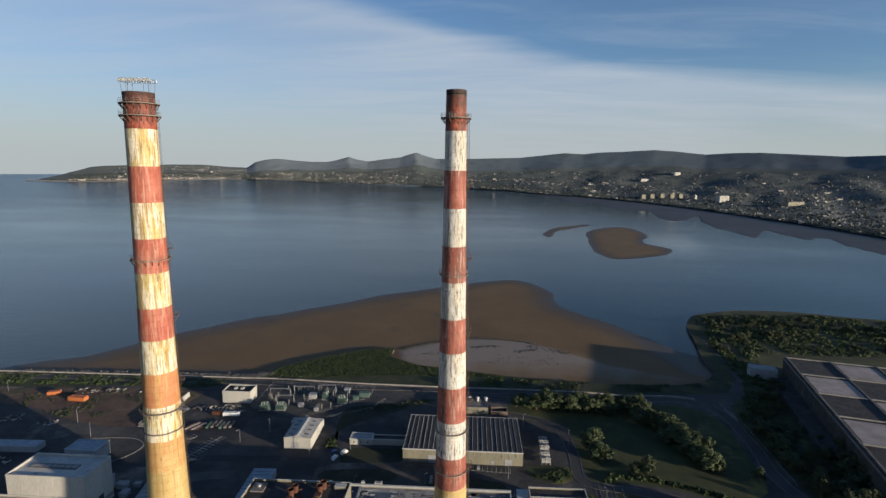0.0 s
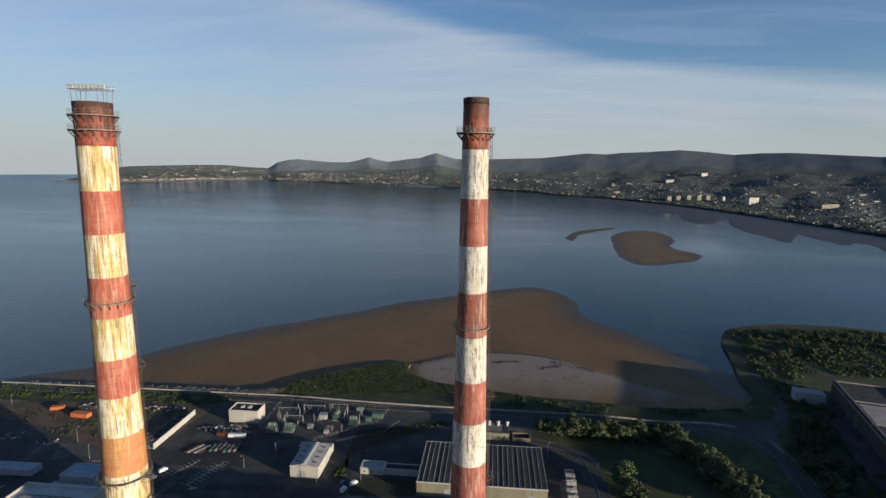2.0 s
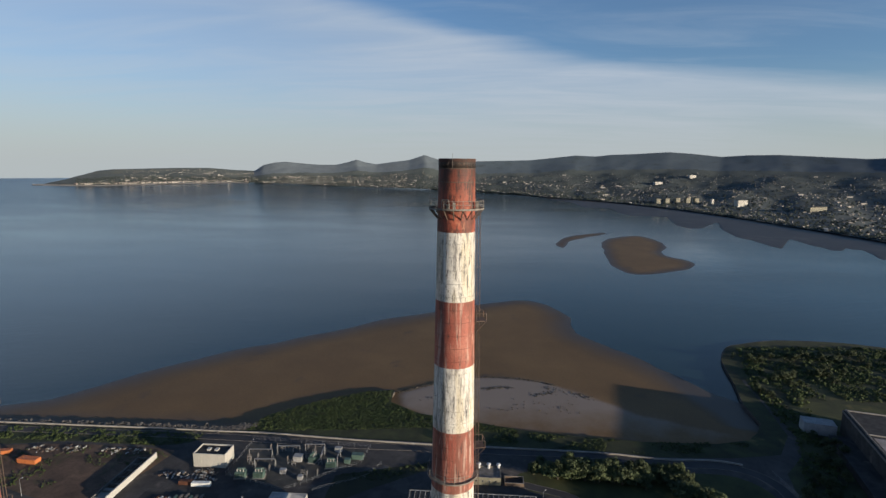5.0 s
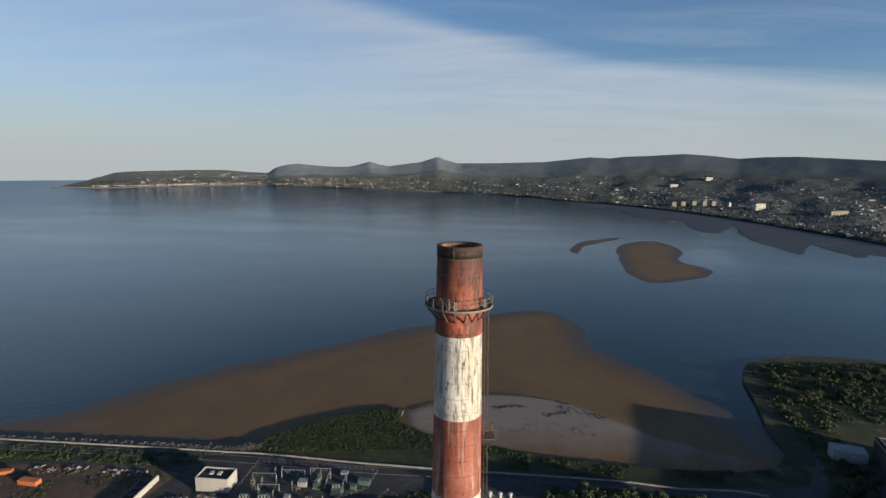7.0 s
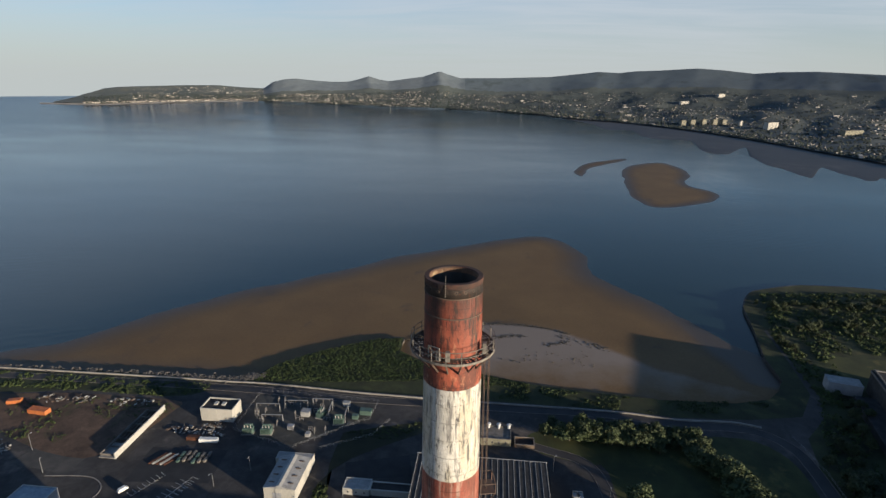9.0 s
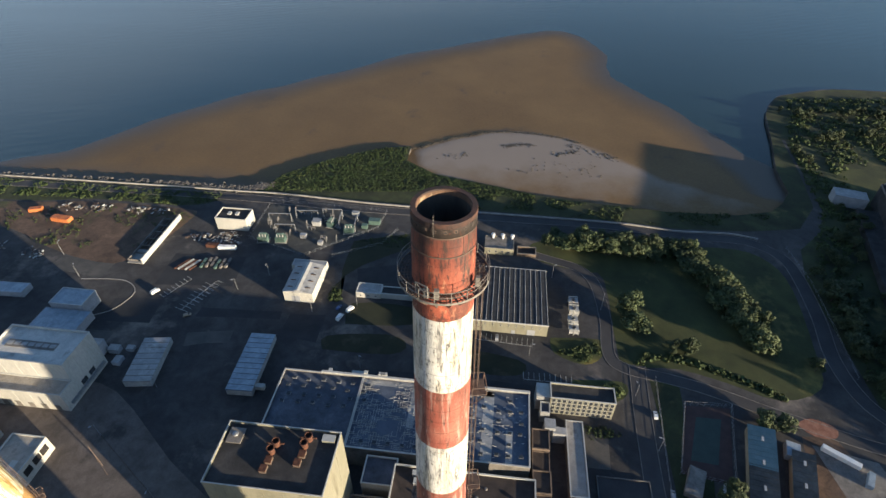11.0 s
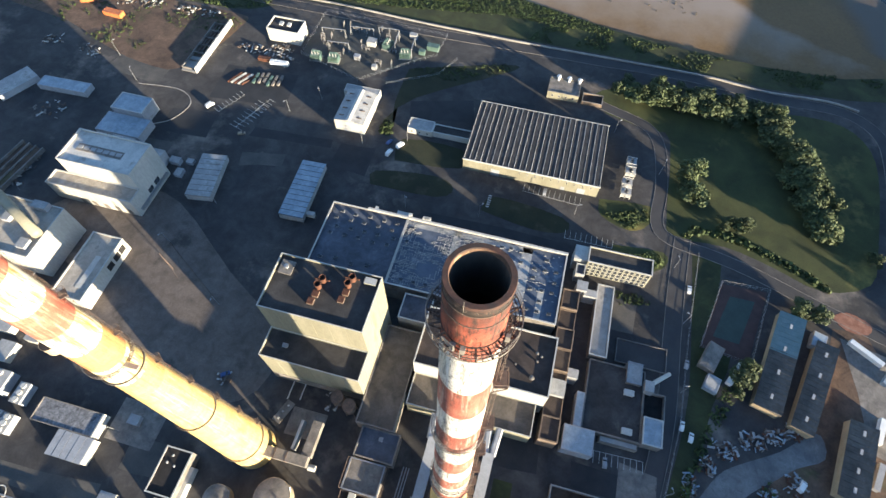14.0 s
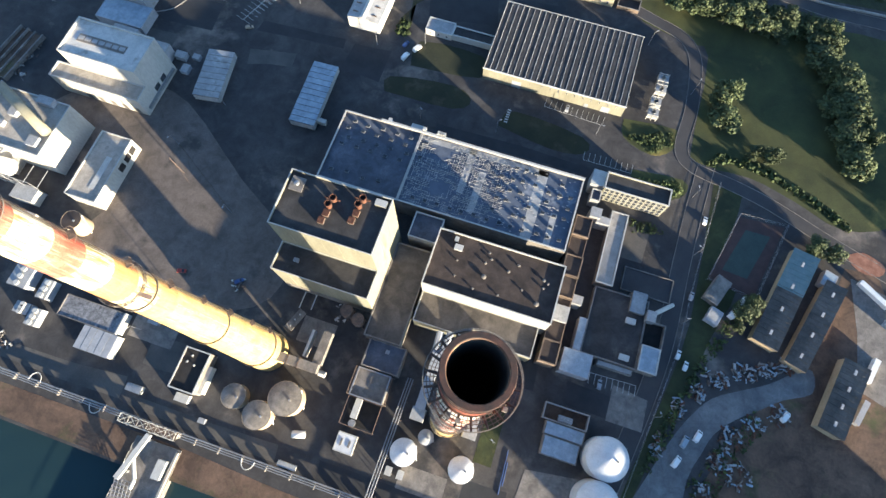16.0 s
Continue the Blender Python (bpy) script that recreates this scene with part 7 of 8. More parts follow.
part("trunks", far_trunks, BARK, wood, kind="stuff")


def scrub(name, poly, count, size, label, seed, mat=SCRUB, keep=-2.0):
    """Low bushes and tufts past counting, inside an outline."""
    rr, sh = random.Random(seed), Shape()
    xs, ys = [p[0] for p in poly], [p[1] for p in poly]
    gx = np.array([rr.uniform(min(xs), max(xs)) for _ in range(count * 4)])
    gy = np.array([rr.uniform(min(ys), max(ys)) for _ in range(count * 4)])
    ok = inside(poly, gx, gy)
    n = 0
    for x, y, good in zip(gx, gy, ok):
        if good and n < count and noise.noise(Vector((x * .045, y * .045, seed))) > keep:
            n += 1
            s = size * rr.uniform(.5, 1.5)
            leaf_cloud(sh, (x, y, s * .3), s, 11, s * .42, rr, .7)
    return tagged(part(name, sh, mat, kind="stuff"), label, "bushes")


scrub("salt_marsh_scrub", [(-177, 300), (-169, 325), (-147, 346), (-122, 364), (-95, 380), (-75, 383), (-74, 360), (-46, 340), (-8, 331), (36, 320), (36, 314), (-40, 316), (-120, 304)], 6000, .65, "dense green scrub on the marsh behind the beach", 31)
scrub("beach_verge_scrub", [(-20, 296), (30, 296), (120, 292), (200, 300), (210, 316), (130, 309), (60, 315), (-10, 318)], 900, .8, "low green tufts along the top of the beach", 32, keep=-.1)
scrub("wall_foot_weeds", [(-420, 266), (-300, 272), (-228, 272), (-205, 282), (-205, 291), (-420, 289)], 1100, .9, "tall green weeds along the sea wall", 33, keep=-.25)
scrub("field_weeds", [(-381, 240), (-300, 265), (-224, 266), (-214, 257), (-232, 208), (-295, 214)], 500, .7, "scattered weeds on bare soil", 34, keep=.05)
scrub("hedge", [(86, 158), (94, 165), (110, 165), (124, 162), (140, 156), (156, 148), (160, 145), (158, 150), (138, 160), (110, 169), (92, 168)], 420, 1.5, "clipped bushy hedge along the works road", 35)
scrub("island_shrubs", [(44, 164), (68, 174), (70, 166), (60, 158)], 130, 1.0, "green shrubs on a grass island", 36)
scrub("office_shrubs", [(54, 141), (76, 146), (79, 141), (70, 135)], 110, 1.0, "green shrubs on a grass island", 37)
scrub("track_shrubs", [(90, 10), (98, 40), (106, 62), (114, 80), (119, 96), (115, 97), (104, 68), (94, 42), (84, 5)], 260, 1.3, "bushes along the fence of the gravel track", 38)
scrub("heap_scrub", [(104, -18), (124, 22), (134, 44), (128, 48), (116, 32), (100, 0)], 90, 1.2, "bushes among scrap heaps", 39)
scrub("park_scrub", [(212, 240), (250, 330), (262, 420), (300, 535), (440, 555), (520, 530), (600, 400), (300, 400), (270, 330), (225, 200), (240, 130), (210, 130)], 4200, 1.7, "dense dark scrub beyond the road", 40, keep=-.3)
scrub("grass_strip_scrub", [(-90, 246), (-50, 260), (-30, 267), (-26, 262), (-60, 242)], 160, .8, "rough tufts on the curved verge", 41)
scrub("shed_bushes", [(-92, 188), (-84, 187), (-84, 196), (-90, 198)], 60, 1.2, "bushes beside the white workshop", 42)
scrub("court_bushes", [(54, 118), (66, 120), (74, 116), (60, 112)], 70, .9, "shrubs in front of the office", 43)

# ---- pipe rack, jetty and dock ----
pr = thing("pipe_rack", (0, 0, 0), "double steel pipe run on low trestles along the dock", "pipe rack")
for dy, r in ((0, .28), (1.0, .35), (-.9, .22)):
    part("pipe", Shape().bar((-420, -42 + dy, 2.2), (30, -41 + dy, 2.2), r, 6), GALV, pr)
for k in range(34):
    x = -330 + 11 * k
    part("trestle", Shape().box(x - .2, x + .2, -43.2, -40.2, 0, 1.8), OLD_CONCRETE, pr)
for x, s in ((-177, 1), (-146, -1), (-74, -1), (-230, 1)):
    lp = Shape()
    pts = [Vector((x - 3 + 6 * k / 10, -41 + s * 3.8 * math.sin(math.pi * k / 10) ** .5, 2.4)) for k in range(11)]
    for a, b in zip(pts, pts[1:]):
        lp.bar(a, b, .2, 6)
    part("expansion_loop", lp, TRIM, pr)
fb = thing("footbridge", (-119, -41.8, 0), "pale steel lattice footbridge over the pipe run", "footbridge")
part("deck", Shape().box(-13, 13, -1.7, 1.7, 4.2, 4.4), DARK_STEEL, fb)
for s in (-1.7, 1.7):
    tr = Shape().bar((-13, s, 6.4), (13, s, 6.4), .12, 4)
    for k in range(14):
        tr.bar((-13 + 2 * k, s, 4.3), (-13 + 2 * k, s, 6.4), .08, 4)
        if k < 13:
            tr.bar((-13 + 2 * k, s, 4.3), (-11 + 2 * k, s, 6.4), .07, 4)
    part("truss", tr, TRIM, fb)
for k in range(7):
    part("cross_bar", Shape().bar((-13 + 4.33 * k, -1.7, 6.4), (-13 + 4.33 * k, 1.7, 6.4), .09, 4), TRIM, fb)
for k in range(6):
    part("roof_brace", Shape().bar((-13 + 4.33 * k, -1.7, 6.4), (-8.67 + 4.33 * k, 1.7, 6.4), .07, 4).bar((-13 + 4.33 * k, 1.7, 6.4), (-8.67 + 4.33 * k, -1.7, 6.4), .07, 4), TRIM, fb)
for x in (-12, 12):
    part("pier", Shape().box(x - .6, x + .6, -1, 1, 0, 4.2), CONCRETE, fb)
jt = thing("jetty", (-112, -62, 0), "concrete dock jetty with railings", "jetty")
part("deck", Shape().box(-12, 9, -40, 15, -5, .6), OLD_CONCRETE, jt)
part("parapet", Shape().box(7.6, 8.6, -40, 14, .6, 2.0), CONCRETE, jt)
for k in range(9):
    part("railing_post", Shape().bar((-11.6, -34 + 5.4 * k, .6), (-11.6, -34 + 5.4 * k, 1.8), .07, 4), TRIM, jt)
part("railing", Shape().bar((-11.6, -38, 1.8), (-11.6, 12, 1.8), .07, 4), TRIM, jt)
la = thing("loading_arm", (-119, -54, .6), "white steel loading arm with forked pipes", "loading arm")
part("boom", Shape().box(-1.1, 1.1, -10, 10, 4.5, 6.2), TRIM, la).rotation_euler = (0, 0, radians(-14))
part("branch", Shape().bar((0, 0, 5), (4.5, -8, 4.2), .8, 8).bar((4.5, -8, 4.2), (4, -12, 3.2), .8, 8), TRIM, la)
for x, y in ((1.8, 7), (-1.6, -7)):
    part("leg", Shape().box(x - .5, x + .5, y - .5, y + .5, 0, 4.6), GALV, la)
pf = Shape()
for k in range(6):
    pf.bar((-4 + 1.6 * k, -18, 0), (-4 + 1.6 * k, -10, 3.2), .16, 5)
    pf.bar((-4, -18 + 1.6 * k, 3.0), (5, -18 + 1.6 * k, 3.0), .14, 5)
part("pipe_cluster", pf, GALV, la, kind="stuff")
roof_box(-107.5, -56, .6, 3.6, 7.5, 3, TRIM, "white jetty control cabin", "jetty_cabin", "cabin")
pg = thing("pipe_bridge", (-20, 0, 0), "narrow steel pipe bridge on posts", "pipe rack")
for dx in (-1.2, 0, 1.1):
    part("pipe", Shape().bar((dx, 12, 4), (dx - 1, -48, 4), .25, 6), GALV, pg)
for k in range(8):
    part("portal", Shape().bar((-1.8, 10 - 8 * k, 0), (-1.8, 10 - 8 * k, 4), .18, 4).bar((1.6, 10 - 8 * k, 0), (1.6, 10 - 8 * k, 4), .18, 4).bar((-1.8, 10 - 8 * k, 3.7), (1.6, 10 - 8 * k, 3.7), .16, 4), DARK_STEEL, pg)

# ---- substation ----
sr = random.Random(9)


def gantry(x, y, w, turn, h=7):
    ob = thing("line_gantry", (x, y, 0), "grey steel line gantry with insulators", "gantry", "substation gantries", turn)
    for s in (-w / 2, w / 2):
        part("post", Shape().bar((s - .5, 0, 0), (s, 0, h), .14, 4).bar((s + .5, 0, 0), (s, 0, h), .14, 4), GALV, ob)
    part("beam", Shape().box(-w / 2, w / 2, -.25, .25, h - .2, h + .2), GALV, ob)
    for k in range(3):
        part("insulator", Shape().frustum(-w / 3 + w * k / 3, 0, h - 1.6, h - .2, .22, .12, 6), OLD_CONCRETE, ob)


def switchgear(x, y, turn):
    ob = thing("switchgear", (x, y, 0), "small outdoor switchgear stand with pale insulators", "switchgear", "substation switchgear", turn)
    part("stand", Shape().box(-1.6, 1.6, -.25, .25, 1.7, 1.95).box(-1.4, -1.1, -.15, .15, 0, 1.7).box(1.1, 1.4, -.15, .15, 0, 1.7), GALV, ob)
    for k in range(3):
        part("insulator", Shape().frustum(-1.2 + 1.2 * k, 0, 1.95, 3.6, .25, .14, 6), OLD_CONCRETE, ob)
    part("bus_bar", Shape().bar((-1.4, 0, 3.7), (1.4, 0, 3.7), .08, 4), GALV, ob)


def power_transformer(x, y, turn, mat=GREEN_PAINT):
    ob = thing("power_transformer", (x, y, 0), "green power transformer with cooling fins", "transformer", "substation transformers", turn)
    part("tank", Shape().box(-3.4, 3.4, -2.2, 2.2, .4, 4.2), mat, ob)
    part("plinth", Shape().box(-4, 4, -3, 3, 0, .4), CONCRETE, ob)
    for k in range(7):
        for s in (-1, 1):
            part("fin", Shape().box(-3 + k - .08, -3 + k + .08, s * 2.2, s * 3.0, .9, 3.9), mat, ob)
    part("conservator", Shape().bar((-2.6, 1.2, 5.2), (2.6, 1.2, 5.2), .7, 10), mat, ob)
    for k in range(3):
        part("bushing", Shape().frustum(-2 + 2 * k, -.8, 4.2, 6.2, .3, .14, 8), TRIM, ob)


for x, y, t in ((-152, 239, 6), (-140, 240, 6), (-96, 256, 10), (-110, 262, 80)):
    power_transformer(x, y, t)
for i in range(30):
    gx, gy = sr.uniform(-156, -82), sr.uniform(240, 280)
    if gy > 228 + (gx + 119) * .85 or gx < -119:
        switchgear(gx, gy, 6 + 90 * (i % 2))
for x, y, w, t in ((-148, 262, 16, 5), (-130, 268, 16, 5), (-112, 272, 14, 5), (-140, 250, 14, 5), (-104, 264, 12, 95), (-92, 262, 12, 95)):
    gantry(x, y, w, t)
for x, y, w, d, h, m in ((-121, 262, 6, 5, 3.6, PALE_ROOF), (-96, 276, 5, 3, 3, PALE_ROOF), (-80, 268, 8, 4, 3.4, GREEN_PAINT), (-86, 262, 4, 3, 2.8, GREEN_PAINT), (-126, 246, 4, 3, 2.6, GREY_METAL), (-112, 240, 3, 3, 2.4, PALE_ROOF)):
    roof_box(x, y, 0, w, d, h, m, "small metal substation kiosk", "kiosk", "kiosk", group="substation kiosks")


def fence(pts, h, label, step=4.0, mat=GALV):
    ob = thing("fence", (0, 0, 0), label, "fence")
    for (x0, y0), (x1, y1) in zip(pts, pts[1:]):
        part("rail", Shape().bar((x0, y0, h), (x1, y1, h), .05, 4).bar((x0, y0, h * .5), (x1, y1, h * .5), .04, 4), mat, ob)
        n = max(1, int(math.hypot(x1 - x0, y1 - y0) / step))
        for k in range(n + 1):
            x, y = x0 + (x1 - x0) * k / n, y0 + (y1 - y0) * k / n
            part("post", Shape().bar((x, y, 0), (x, y, h + .1), .06, 4), mat, ob)


fence([(-163, 284), (-163, 240), (-119, 226), (-76, 262), (-74, 283), (-163, 286)], 2.4, "pale wire fence round the substation")
fence([(96, 152), (92, 100), (90, 60), (82, 10), (74, -40)], 2.2, "wire fence along the works road")
fence([(107.5, 137.5), (130.5, 138.5), (120.5, 96.5), (97.5, 99.5), (107.5, 137.5)], 3.0, "tall wire fence round the ball court", 3)
fence([(206, 275), (209, 240), (206, 200), (203, 165)], 1.8, "wire fence beside the coast road")
fence([(-100, 228), (-70, 245), (-62, 262)], 2, "wire fence along the grass verge")

# ---- yard clutter ----
lw = thing("roofless_shed", (-226, 231, 0), "roofless shed with one long white wall", "ruin", turn=0)
part("wall", Shape().box(4.4, 5.2, -26, 25, 0, 4.2), TRIM, lw)
part("rear_wall", Shape().box(-6.5, -5.9, -24, 22, 0, 1.8), OLD_CONCRETE, lw)
for k in range(7):
    part("cross_wall", Shape().box(-6, 4.4, -24 + 7.6 * k, -23.6 + 7.6 * k, 0, 1.6), OLD_CONCRETE, lw)
part("slab", Shape().box(-6, 4.4, -26, -12, .06, .4), CONCRETE, lw)
for x in (-4.5, -2, .8):
    part("timber_stack", Shape().box(x, x + 1, -8, 20, .05, .9), DARK_STEEL, lw)


def heap(name, x, y, rx, ry, count, mats, label, seed, h=1.6):
    """A heap of mixed scrap; each colour of piece is one part."""
    rr = random.Random(seed)
    ob = thing(name, (x, y, 0), label, "scrap heap")
    for mt in mats:
        sh = Shape()
        for i in range(count):
            a, q = rr.uniform(0, 6.28), math.sqrt(rr.random())
            px, py = rx * q * math.cos(a), ry * q * math.sin(a)
            l, w, t = rr.uniform(.6, 3.2), rr.uniform(.2, 1.0), rr.uniform(.15, .8)
            yaw, z = rr.uniform(0, 3.14), h * (1 - q) * rr.random()
            c, s = math.cos(yaw), math.sin(yaw)
            sh.add([(px + (u * l * c - v * w * s) / 2, py + (u * l * s + v * w * c) / 2, z + k * t) for k in (0, 1) for u, v in ((-1, -1), (1, -1), (1, 1), (-1, 1))],
                   [(0, 3, 2, 1), (4, 5, 6, 7), (0, 1, 5, 4), (1, 2, 6, 5), (2, 3, 7, 6), (3, 0, 4, 7)])
        part("scrap", sh, mt, ob, kind="stuff")
    return ob


MIX = (PALE_ROOF, DARK_STEEL, OLD_CONCRETE, BLUE_PAINT, RUST)
for i, (x, y, rx, ry, n) in enumerate(((102, 46, 4, 4, 16), (109, 55, 6, 4, 18), (121, 61, 6, 4, 16), (131, 66, 5, 4, 16), (139, 71, 4, 4, 12), (119, 31, 5, 6, 14), (128, 40, 5, 4, 12), (138, 48, 5, 5, 14), (115, 20, 4, 5, 12), (124, 17, 6, 6, 14),
                                       (111, 5, 4, 6, 12), (95, 36, 3, 6, 12), (89, 19, 2.5, 6, 12), (-195, 236, 12, 5, 16), (-178, 241, 8, 5, 18), (-176, 233, 10, 3, 10), (-310, 260, 10, 5, 8), (-290, 262, 12, 5, 9), (-255, 262, 12, 4, 10), (-330, 210, 9, 6, 9), (-300, 206, 8, 4, 8), (-240, 262, 8, 4, 8), (-292, 152, 12, 8, 10), (-275, 105, 6, 14, 9), (-285, 90, 6, 14, 9), (-205, -30, 10, 4, 10), (-60, 30, 4, 5, 6), (-112, 27, 4, 4, 5))):
    heap("scrap_heap", x, y, rx, ry, n * 2 // 3 if i < 13 else n, MIX if i < 13 else (TRIM, DARK_STEEL, OLD_CONCRETE), "loose heap of scrap metal, timber and pallets" if i < 13 else "scattered site rubble and timber", 50 + i)
for k in range(5):
    pl = thing("pipe_stack", (-195 + 2.4 * k, 208, 0), "long steel pipes laid on bearers", "pipes", "pipes laid out in the yard", 62)
    for j in range(2):
        part("pipe", Shape().bar((-6, j * .8, .5), (6, j * .8, .5), .35, 6), TRIM if k % 2 else RUST, pl)
for k in range(12):
    roof_box(-182 + (k % 6) * 3.2, 208 + (k // 6) * 5 + (k % 3), 0, 1.4, 3.6, 1.2, OLD_CONCRETE if k % 3 else GREEN_PAINT, "stacked site materials under sheeting", "material_stack", "stack", group="material stacks")


def line_marks(name, x, y, turn, n, gap, length, label):
    ob = thing(name, (x, y, 0), label, "markings", "parking bays", turn)
    for k in range(n):
        part("bay_line", Shape().box(k * gap - .09, k * gap + .09, 0, length, .0, .075), TRIM, ob)
    part("end_line", Shape().box(0, (n - 1) * gap, -.09, .09, .0, .07), TRIM, ob)


line_marks("parking_bays", -176, 169, 70, 9, 3.0, 5.0, "white painted parking bay lines on asphalt")
line_marks("parking_bays", -176, 169.3, 70, 9, 3.0, -5.0, "white painted parking bay lines on asphalt")
line_marks("parking_bays", -192, 178, 62, 8, 2.8, 4.5, "white painted parking bay lines on asphalt")
line_marks("parking_bays", -166, 196, -110, 8, 2.8, 4.5, "white painted parking bay lines on asphalt")
line_marks("parking_bays", 0, 168, -3, 12, 2.9, 5.2, "pale painted parking bay lines on asphalt")
line_marks("parking_bays", 27, 143.5, 0, 10, 2.8, 5, "pale painted parking bay lines on asphalt")
line_marks("parking_bays", 55, 40, 2, 9, 2.6, -5, "pale painted parking bay lines on asphalt")
for k in range(6):
    tagged(part("road_mark", Shape().box(-17.8, -16, 152 + 1.5 * k, 152.7 + 1.5 * k, -.05, .06), TRIM), "white painted crossing bar on asphalt", "road marking", "road markings")


def car(x, y, turn, mat, label, l=4.4, w=1.8, van=False):
    ob = thing("white_van" if van else "parked_car", (x, y, .06), label, "van" if van else "car", "parked vehicles", turn)
    h = 2.3 if van else 1.45
    a = -l / 2
    prof = [(a, .35), (a, h * .62), (a + l * .05, h * .68)] + ([(a + .08 * l, h), (a + .78 * l, h), (a + .9 * l, h * .6)] if van else [(a + .16 * l, h), (a + .6 * l, h), (a + .78 * l, h * .62)]) + [(a + l, h * .55), (a + l, .35)]
    n = len(prof)
    part("body", Shape().add([(p, -w / 2, z) for p, z in prof] + [(p, w / 2, z) for p, z in prof], [tuple(range(n)), tuple(range(2 * n - 1, n - 1, -1))] + [(i, n + i, n + (i + 1) % n, (i + 1) % n) for i in range(n)]), mat, ob)
    part("windscreen", Shape().add([(prof[4][0] + .03, -w * .42, prof[4][1] - .08), (prof[5][0] - .04, -w * .42, prof[5][1] + .05), (prof[5][0] - .04, w * .42, prof[5][1] + .05), (prof[4][0] + .03, w * .42, prof[4][1] - .08),
                                     (prof[4][0] + .1, -w * .42, prof[4][1] - .02), (prof[5][0] + .05, -w * .42, prof[5][1] + .1), (prof[5][0] + .05, w * .42, prof[5][1] + .1), (prof[4][0] + .1, w * .42, prof[4][1] - .02)],
                                    [(0, 1, 2, 3), (7, 6, 5, 4), (0, 4, 5, 1), (3, 2, 6, 7), (0, 3, 7, 4), (1, 5, 6, 2)]), GLASS, ob)
    for sx in (-.3, .3):
        for sy in (-1, 1):
            part("wheel", Shape().bar((sx * l, sy * (w / 2 - .2), .32), (sx * l, sy * (w / 2 + .03), .32), .33, 10), BLACK, ob)
    return ob


CARBLUE = material("blue_car_paint", (0.03, 0.06, 0.16), (0.05, 0.09, 0.22), 0.4, 3, 0.35, 0.0)
CARRED = material("red_car_paint", (0.26, 0.03, 0.02), (0.34, 0.05, 0.03), 0.4, 3, 0.35, 0.0)
for x, y, t, m, lb, v in ((-83, 182, 70, CARBLUE, "blue car parked on grass", False), (-80.5, 174, 72, WHITE_STEEL, "white van parked beside the yard road", True), (-76, 181, 60, WHITE_STEEL, "white van parked beside the yard road", True), 
                          (12, 170, 90, GREY_METAL, "silver car in a parking bay", False), (91, 60, 80, WHITE_STEEL, "white car on the works road", False), (95, 56, 80, WHITE_STEEL, "white car on the works road", False), (92, 89, 82, GREY_METAL, "silver car on the works road", False),
                          (92, 129, 86, WHITE_STEEL, "white car on the works road", False), (-199, 181, 60, WHITE_STEEL, "white van in the car park", True), (-170, 165, 30, TANK_TAN, "tan car near the car park", False), (-140, 25, 15, CARRED, "red digger cab in the yard", False),
                          (-112, 29, 40, CARBLUE, "blue site vehicle in the yard", False), (100, 24, 72, BLUE_PAINT, "pale blue van beside scrap", True), (98, 15, 65, WHITE_STEEL, "white van beside scrap", True), (105, 28, 70, WHITE_STEEL, "white van beside scrap", True),
                          (140, 48, 60, WHITE_STEEL, "white van on the gravel", True), (60, 36, 92, GREY_METAL, "silver car by the workshop", False)):
    car(x, y, t, m, lb, 5.4 if v else 4.4, 2.0 if v else 1.8, v)


def lamp_post(x, y, h=9, turn=0):
    ob = thing("lamp_post", (x, y, 0), "tall grey steel yard lamp post", "lamp post", "yard lamp posts", turn)
    part("pole", Shape().frustum(0, 0, 0, h, .16, .09, 8), GALV, ob)
    part("arm", Shape().bar((0, 0, h), (1.6, 0, h + .3), .07, 5), GALV, ob)
    part("lantern", Shape().box(1.2, 2.2, -.22, .22, h + .2, h + .45), GREY_METAL, ob)


for i, (x, y) in enumerate(((-373, 254), (-293, 201), (-278, 207), (-255, 189), (-161, 115), (-210, 111), (-173, 86), (-131, 60), (-98, 177), (-73, 186), (45, 225), (73, 200), (84, 140), (90, 110), (90, 75), (-150, 190), (-135, 205), (-60, 140), (30, 160), (-20, 145), (30, 40), (86, 30), (22, -2), (-130, 10), (-145, -6))):
    lamp_post(x, y, 9 + (i % 3), 40 * i)
part("chain_line", Shape().bar((-173, 86, .1), (-131, 60, .1), .12, 4), DARK_STEEL, thing("cable", (0, 0, 0), "dark cable lying across the yard", "cable"))
cr = thing("mast_crane", (-163, 72, 0), "thin lattice mast in the open yard", "mast")
part("mast", Shape().bar((0, 0, 0), (0, 0, 16), .18, 4), DARK_STEEL, cr)
part("stay", Shape().bar((0, 0, 15), (5, -4, 0), .05, 4).bar((0, 0, 15), (-5, 3, 0), .05, 4), DARK_STEEL, cr)
cb = thing("concrete_pens", (-283, 108, 0), "row of long dark concrete bays", "pen", turn=-8)
for k in range(4):
    part("bay_wall", Shape().box(-9 + 5 * k, -8.2 + 5 * k, -16, 16, 0, 2.6), OLD_CONCRETE, cb)
    if k < 3:
        part("bay_fill", Shape().box(-8.2 + 5 * k, -4 + 5 * k, -15, 15, 0.04, 1.0 + .4 * k), SOIL, cb)

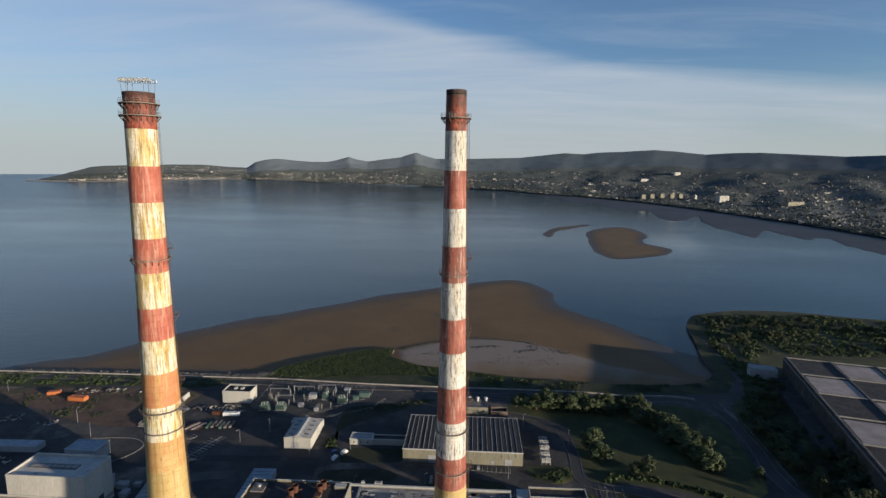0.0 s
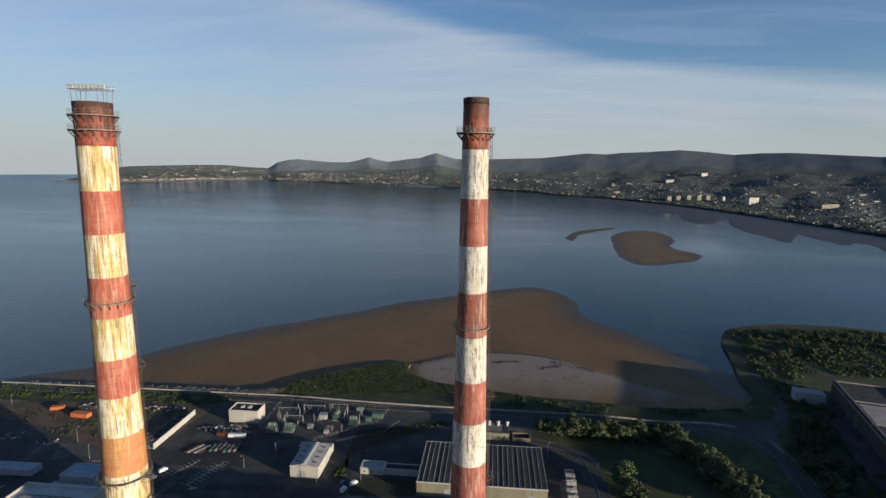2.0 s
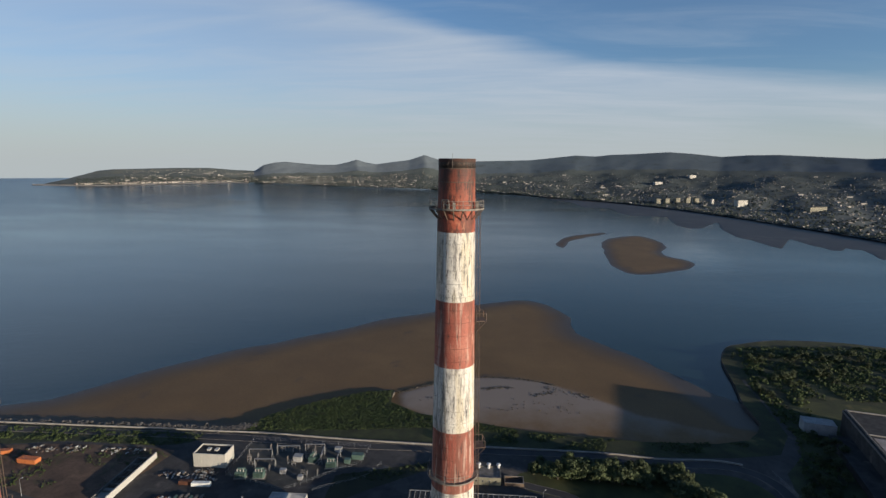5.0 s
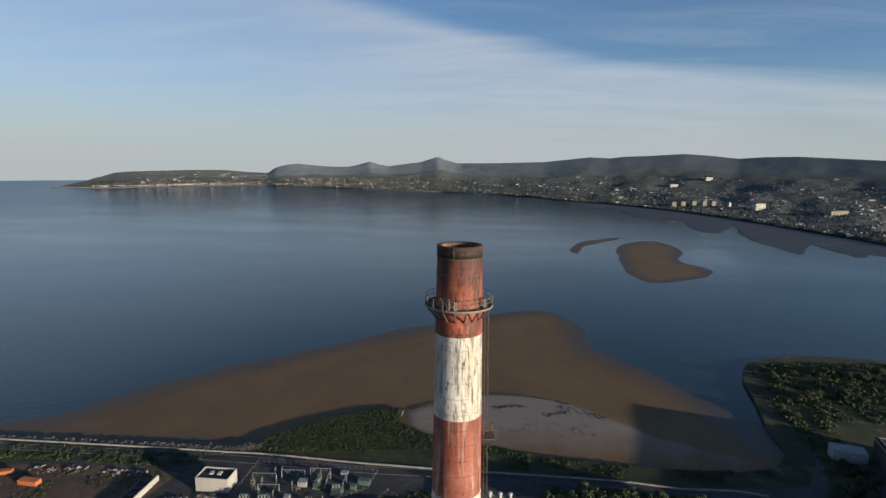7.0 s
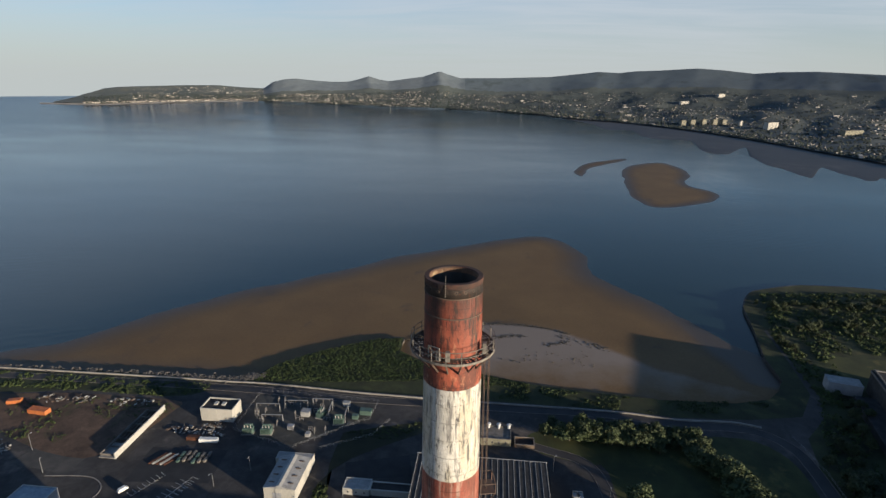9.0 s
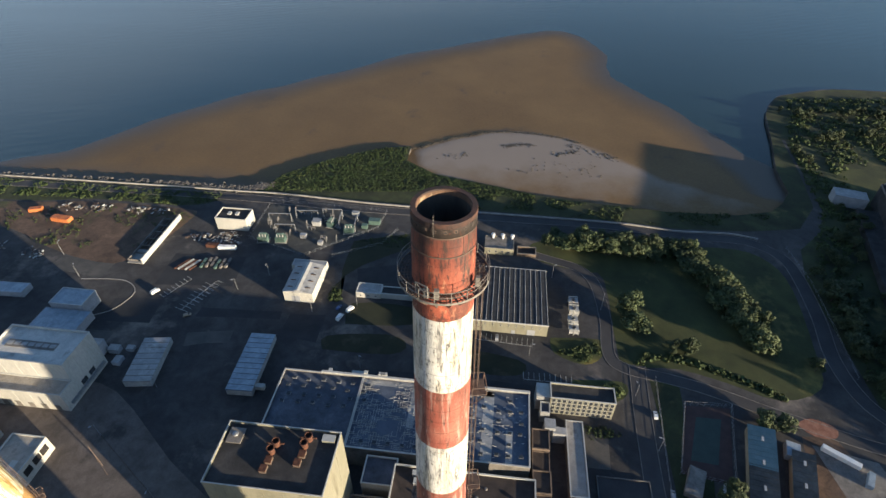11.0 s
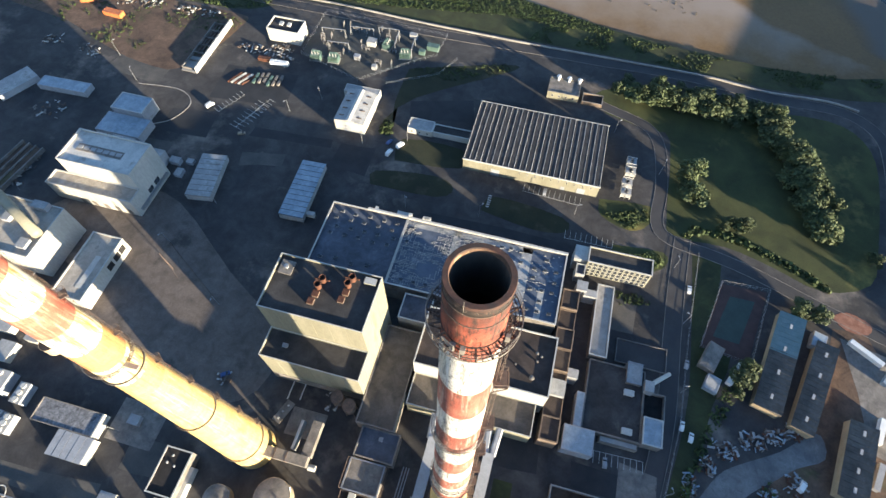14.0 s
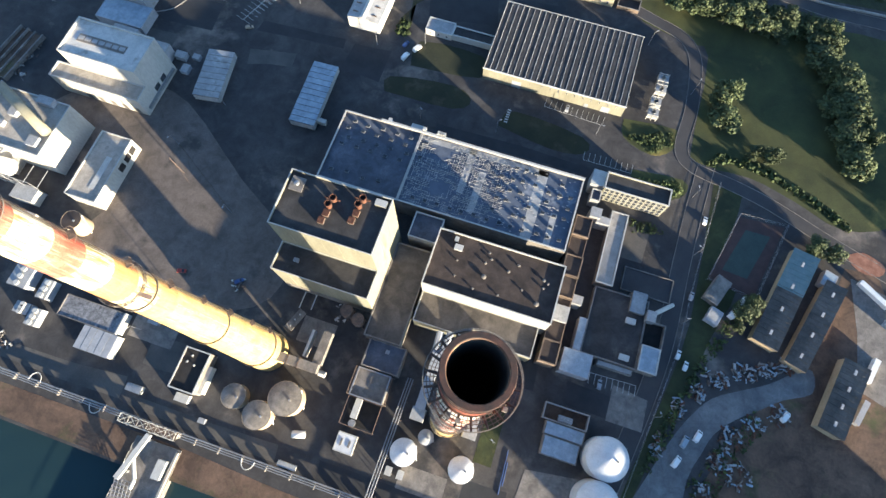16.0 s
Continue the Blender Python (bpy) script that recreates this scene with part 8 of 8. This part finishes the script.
# wooden bays and small sheds west of the stout chimney
for x, y, w, d, h in ((-222, 24, 10, 8, 5), (-214, 12, 8, 9, 4), (-228, 36, 12, 7, 6), (-205, 22, 7, 6, 4), (-236, 10, 10, 12, 5), (-140, 0, 5, 4, 2.5), (-134, -30, 7, 3, 2.5), (-58, -38, 8, 2, 2), (-100, -33, 3, 2, 2)):
    roof_box(x, y, 0, w, d, h, WHITE if w > 6 else GREY_METAL, "pale plant housing near the dock", "plant_housing", "plant housing", PALE_ROOF)
# concrete blocks and ground slabs about the chimney foot
for x0, x1, y0, y1 in ((-12, 8, -32, -22), (16, 24, -12, 18), (-76, -60, 12, 24), (-150, -128, -10, 8)):
    surface("ground_slab", [(x0, y0), (x1, y0), (x1, y1), (x0, y1)], OLD_CONCRETE if x0 < 10 else GRASS, "worn ground slab near the chimneys", "slab", 0.04 + .001 * (x1 % 7), 0)

# valve slab and bent pipe in front of the tall boiler house
vs = thing("valve_slab", (-79.5, 20.5, 0), "small pale concrete slab with three valve covers", "slab", turn=70)
part("slab", Shape().box(-5.2, 5.2, -2.0, 2.0, 0, .5), OLD_CONCRETE, vs)
for k in range(3):
    part("valve_cover", Shape().frustum(-3.4 + 3.2 * k, .3 * (k % 2), .5, .8, .45, .4, 10), TRIM, vs)
bp = thing("bent_pipe", (-77, 31, 0), "pale steel pipe bent in two elbows on low supports", "pipe")
for p, q in (((-3, -5, .9), (-3, 3.5, .9)), ((-3, 3.5, .9), (2.5, 3.5, .9)), ((2.5, 3.5, .9), (2.5, -4, .9))):
    part("pipe", Shape().bar(p, q, .28, 8), TRIM, bp)
for x, y in ((-3, -4), (-3, 2), (2.5, -3)):
    part("support", Shape().box(x - .25, x + .25, y - .25, y + .25, 0, .66), OLD_CONCRETE, bp)

# blue pipes and a dark kerb beside the slim chimney's service road
for dx in (0, .9):
    bl = thing("plastic_pipe", (29.5 + dx, -12, 0), "long blue plastic pipe lying on the ground", "pipe", "blue pipes by the service road", 2)
    part("pipe", Shape().bar((0, -9 + 4 * dx, .2), (0, 9 - 5 * dx, .2), .2, 8), CARBLUE, bl)
